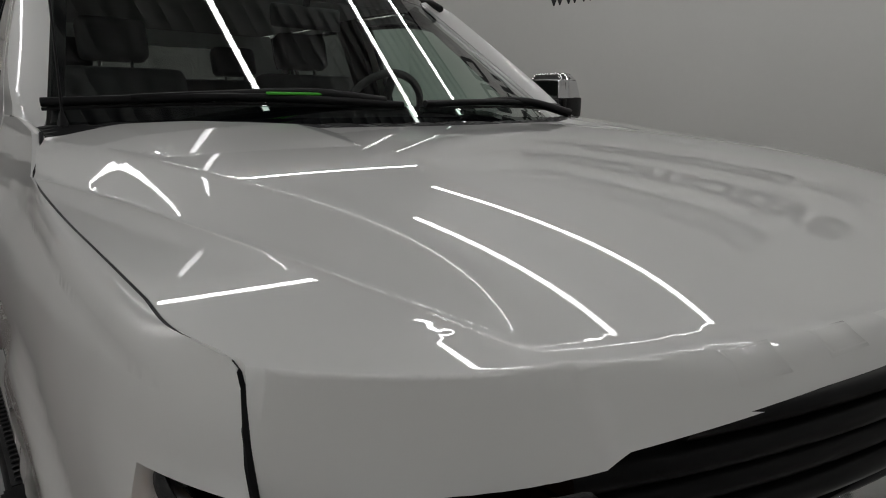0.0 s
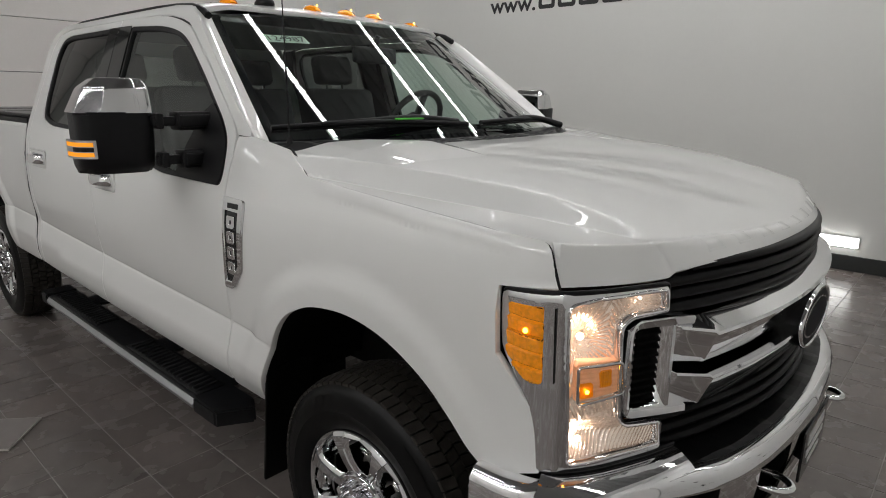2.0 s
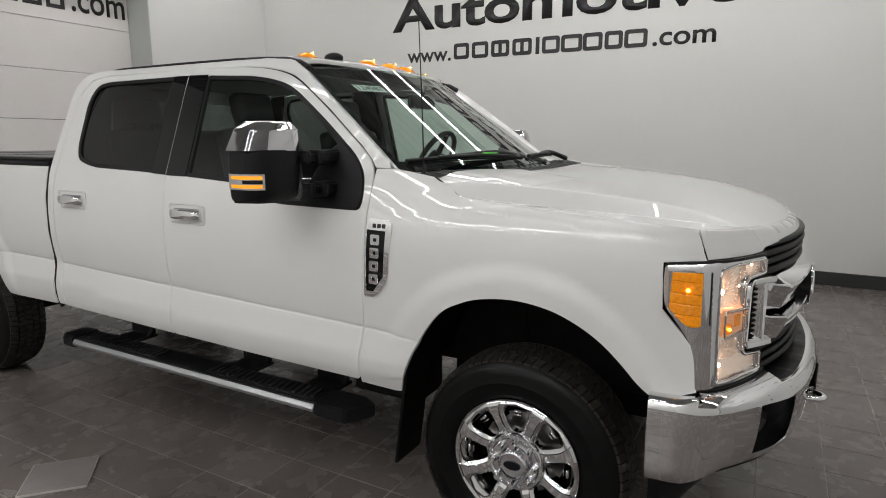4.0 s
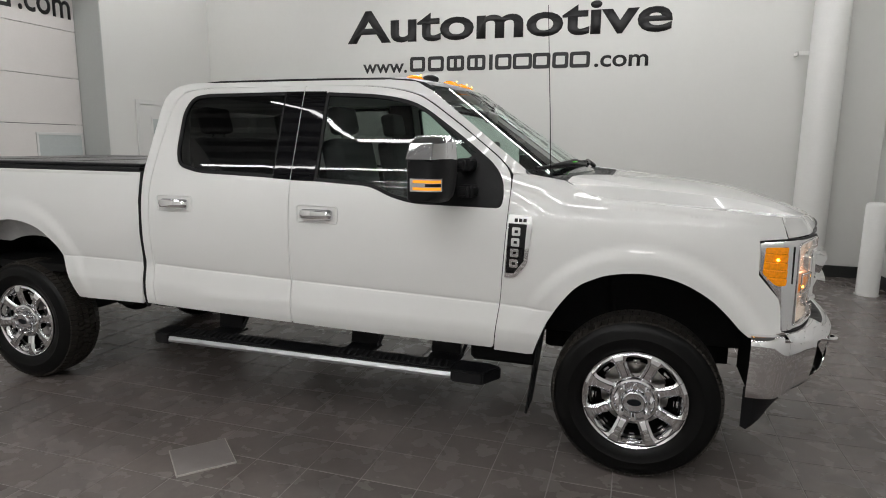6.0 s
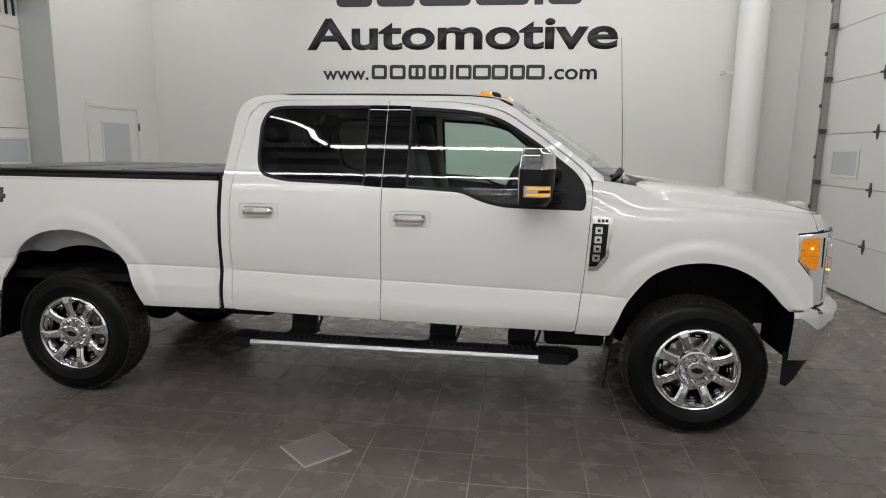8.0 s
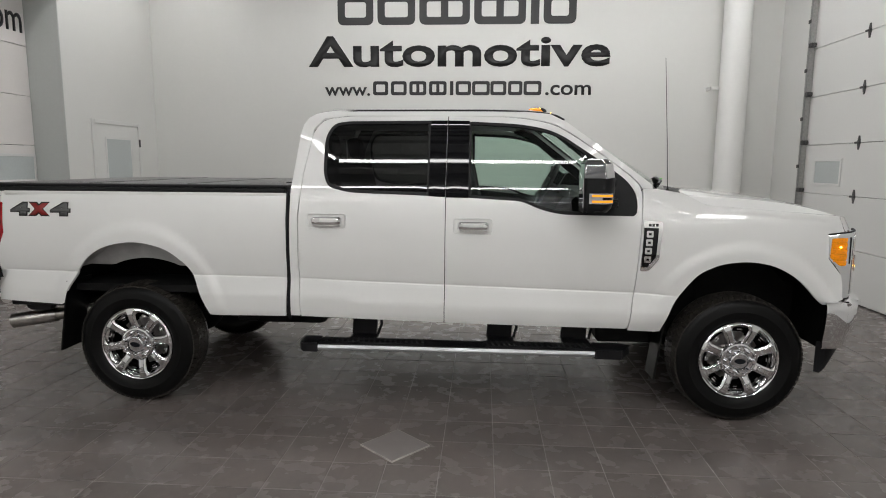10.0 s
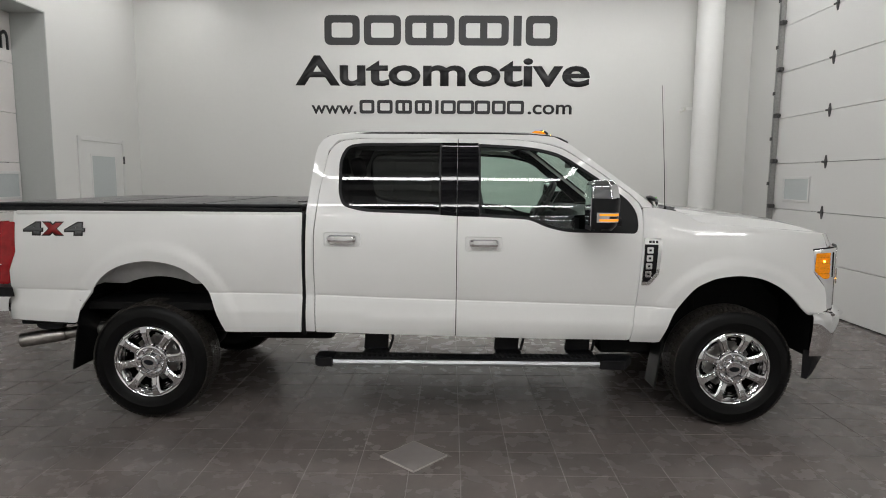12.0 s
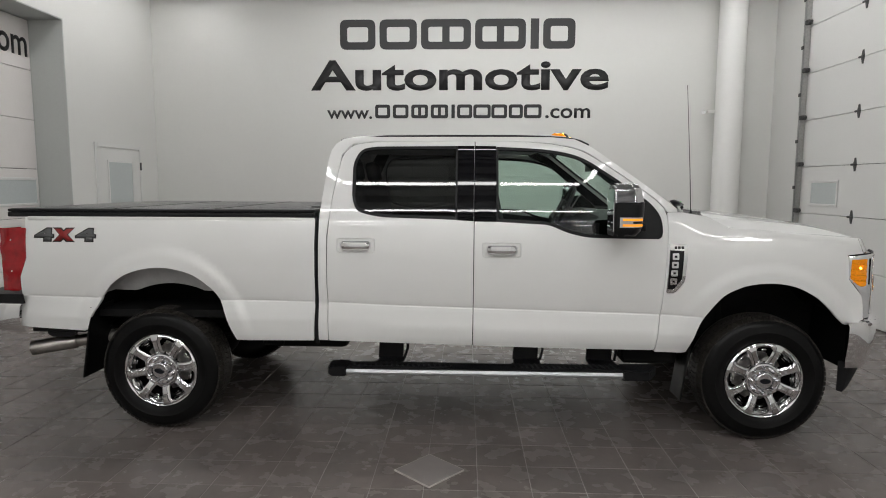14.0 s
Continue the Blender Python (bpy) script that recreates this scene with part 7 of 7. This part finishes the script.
# hitch bits and spare wheel under the bed
bm = bmesh.new()
tube(bm, [(-1.42, 0.25, 0.50), (-1.42, 0.25, 0.66)], 0.36, 32)
part("spare_wheel", bm, RUBBER, truck, smooth=40)
bm = bmesh.new()
box(bm, -2.98, -2.60, -0.60, 0.60, 0.60, 0.68, 0.01, 1)
box(bm, -3.16, -2.90, -0.05, 0.05, 0.56, 0.66, 0.008, 1)
part("hitch", bm, DARK, truck)
part("firewall", boxed(1.40, 1.46, -0.86, 0.86, 0.62, 1.46), DARK, truck)
part("engine_block", boxed(1.60, 2.62, -0.42, 0.42, 0.62, 1.20, 0.05, 1), DARK, truck)
for s in (-1, 1):
    part("engine_apron", boxed(1.45, 2.60, *sorted((s * 0.50, s * 0.53)), 0.70, 1.32), DARK, truck)

# ---- cabin ----
for s in (-1, 1):
    for x0, x1, nm in ((0.115, 1.325, "front_door_lining"), (-0.855, 0.095, "rear_door_lining")):
        skin(nm, [(x0, 0.64), (x1, 0.64), (x1, 1.335 if x0 > 0 else 1.455), (x0, 1.445)], lambda x, z, s=s: (x, s * (side(x, z) - 0.075), z), (0, -s, 0), DASH, truck, "dark door lining", step=0.12, depth=0.0)
    # black pillar and sill linings, added to block light leaking through the joints
    for nm, o in (("centre_pillar_lining", [(0.02, 1.40), (0.20, 1.40), (0.20, 1.99), (0.02, 1.99)]), ("sill_lining", [(-0.92, 0.675), (1.44, 0.645), (1.44, 0.72), (-0.92, 0.74)]),
                  ("door_post", [(0.02, 0.64), (0.19, 0.64), (0.19, 1.42), (0.02, 1.42)]), ("rear_post", [(-0.92, 0.66), (-0.80, 0.66), (-0.80, 1.60), (-0.75, 1.80), (-0.66, 1.975), (-0.78, 1.970), (-0.855, 1.85)]),
                  ("hinge_post", [(1.25, 0.64), (1.50, 0.62), (1.50, 1.49), (1.27, 1.49)]), ("windshield_post", [(1.27, 1.50), (1.40, 1.50), (0.86, 1.92), (0.70, 1.985), (0.62, 1.96), (0.80, 1.88)])):
        skin(nm, o, lambda x, z, s=s: (x, s * (side(x, z) - 0.034), z), (0, s, 0), BLACK, truck, step=0.1, depth=0.03)
part("headliner", boxed(-0.85, 0.62, -0.66, 0.66, 1.965, 1.972), HEADLINER, truck)
# dashboard
bm = bmesh.new()
rows = []
for y in np.linspace(-0.82, 0.82, 25):
    hood_k = math.exp(-((y - 0.40) / 0.20) ** 2) * 0.045
    xo = 1.48 - 0.30 * y * y
    rows.append([bm.verts.new(p) for p in ((xo, y, 1.46), (xo - 0.18, y, 1.47 + hood_k * 0.4), (xo - 0.40, y, 1.455 + hood_k), (xo - 0.45, y, 1.40 + hood_k * 0.5), (xo - 0.42, y, 1.20), (xo - 0.35, y, 1.0))])
for a, b in zip(rows, rows[1:]):
    for k in range(5):
        bm.faces.new((a[k], b[k], b[k + 1], a[k + 1]))
part("dashboard", bm, DASH, truck, "charcoal dashboard", smooth=40)
# steering wheel on the left side
sw = empty("steering_wheel", parent=truck)
c = Vector((0.895, 0.40, 1.505))
ax = Vector((-0.88, 0, 0.47)).normalized()
e1 = Vector((0, 1, 0))
e2 = ax.cross(e1)
bm = bmesh.new()
pts = [c + (e1 * math.cos(t) + e2 * math.sin(t)) * 0.19 for t in [2 * math.pi * k / 40 for k in range(41)]]
tube(bm, pts, 0.016, 10, cap=False)
part("wheel_ring", bm, DASH, sw, smooth=60)
bm = bmesh.new()
for t in (0.1, math.pi - 0.1, -math.pi / 2):
    tube(bm, [c, c + (e1 * math.cos(t) + e2 * math.sin(t)) * 0.19], 0.018, 8)
tube(bm, [c - ax * 0.03, c + ax * 0.03], 0.06, 16)
tube(bm, [c, c - ax * 0.3], 0.03, 10)
part("wheel_hub", bm, DASH, sw, smooth=50)


def seat(x, y, wide, name="seat"):
    st = empty(name, parent=truck)
    part("cushion", boxed(x - 0.05, x + 0.47, y - wide / 2, y + wide / 2, 1.0, 1.16, 0.05, 3), CLOTH, st, smooth=60)
    bm = boxed(-0.07, 0.07, -wide / 2, wide / 2, 0.0, 0.60, 0.055, 3)
    bmesh.ops.transform(bm, matrix=pose(x, y, 1.10, 0, -12, 0), verts=bm.verts[:])
    part("seat_back", bm, CLOTH, st, smooth=60)
    for dy in ([0] if wide < 0.8 else [-wide / 2 + 0.25, wide / 2 - 0.25]):
        bm = boxed(-0.05, 0.05, -0.13, 0.13, 0.63, 0.80, 0.04, 3)
        for k in (-0.06, 0.06):
            tube(bm, [(0, k, 0.57), (0, k, 0.66)], 0.007, 8)
        bmesh.ops.transform(bm, matrix=pose(x, y + dy, 1.10, 0, -12, 0), verts=bm.verts[:])
        part("headrest", bm, CLOTH, st, smooth=60)


seat(0.32, -0.42, 0.52)
seat(0.32, 0.42, 0.52)
seat(-0.62, 0.0, 1.40, "rear_bench")
part("console", boxed(0.15, 0.95, -0.13, 0.13, 0.95, 1.20, 0.03, 2), DASH, truck, "dark centre console", smooth=60)

# black closing panels of the front wheel housings
for s in (-1, 1):
    bm = bmesh.new()
    prism(bm, [(2.535, s * 0.945), (2.60, s * 0.90), (2.60, s * 0.50), (2.54, s * 0.50)], "z", 0.50, 0.84)
    part("housing_panel", bm, LINER, truck, "black closing panel")


# ---- floor ----
# slab, then one tile after another with recessed joints; the nearest tiles are pieces of their own
floor = tagged(empty("floor"), "dark grey square porcelain floor tiles with pale joints", "floor", kind="structure")
part("floor_slab", boxed(X_L - 0.9, X_R + 0.9, Y_F - 0.2, Y_B + 0.2, -0.15, -0.0022), GROUT, floor)
PITCH, JOINT = 0.3015, 0.0052
GX, GY = 0.129, -1.103
unit = bmesh.new()
box(unit, -PITCH / 2 + JOINT / 2, PITCH / 2 - JOINT / 2, -PITCH / 2 + JOINT / 2, PITCH / 2 - JOINT / 2, -0.012, 0.0, 0.0012, 1)
tile_mesh = bpy.data.meshes.new("tile")
unit.to_mesh(tile_mesh)
unit.free()
tile_mesh.materials.append(TILE)
rest = []
count = 0
for i in range(-18, 17):
    for j in range(-26, 21):
        cx, cy = GX + (i + 0.5) * PITCH, GY + (j + 0.5) * PITCH
        if not (X_L - 0.5 < cx < X_R + 0.1 and Y_F < cy < Y_B):
            continue
        if -2.9 < cx < 2.6 and -3.0 < cy < -0.95 and count < 300:
            t = new("tile", tile_mesh)
            t.parent = floor
            t.location = (cx, cy, random.uniform(-0.0008, 0.0004))
            count += 1
        else:
            rest.append((cx, cy, random.uniform(-0.0008, 0.0004)))
vs, fs = [], []
base_v = [tuple(v.co) for v in tile_mesh.vertices]
base_f = [tuple(p.vertices) for p in tile_mesh.polygons]
for cx, cy, cz in rest:
    k = len(vs)
    vs += [(a + cx, b + cy, c + cz) for a, b, c in base_v]
    fs += [tuple(k + q for q in f) for f in base_f]
me = bpy.data.meshes.new("tiles")
me.from_pydata(vs, [], fs)
tagged(link_mesh("tiles", me, TILE_FAR, floor), kind="stuff")

# a pale square tile set on the corner
bm = bmesh.new()
box(bm, -0.142, 0.142, -0.142, 0.142, 0.0, 0.011, 0.0015, 1)
t = part("floor_plate", bm, PATCH)
bm = bmesh.new()
for a in range(4):
    c, sn = math.cos(a * math.pi / 2), math.sin(a * math.pi / 2)
    prism(bm, [(c * x - sn * y, sn * x + c * y) for x, y in ((-0.143, -0.1465), (0.1465, -0.1465), (0.1465, -0.1425), (-0.143, -0.1425))], "z", 0.0, 0.0095)
part("edge_band", bm, EDGE, t, "pale raw edge")
t.matrix_world = pose(-0.153, -1.487, 0.0008, 0, 0, 45 + 3)
tagged(t, "pale grey square tile lying diagonally on the floor", "floor tile")
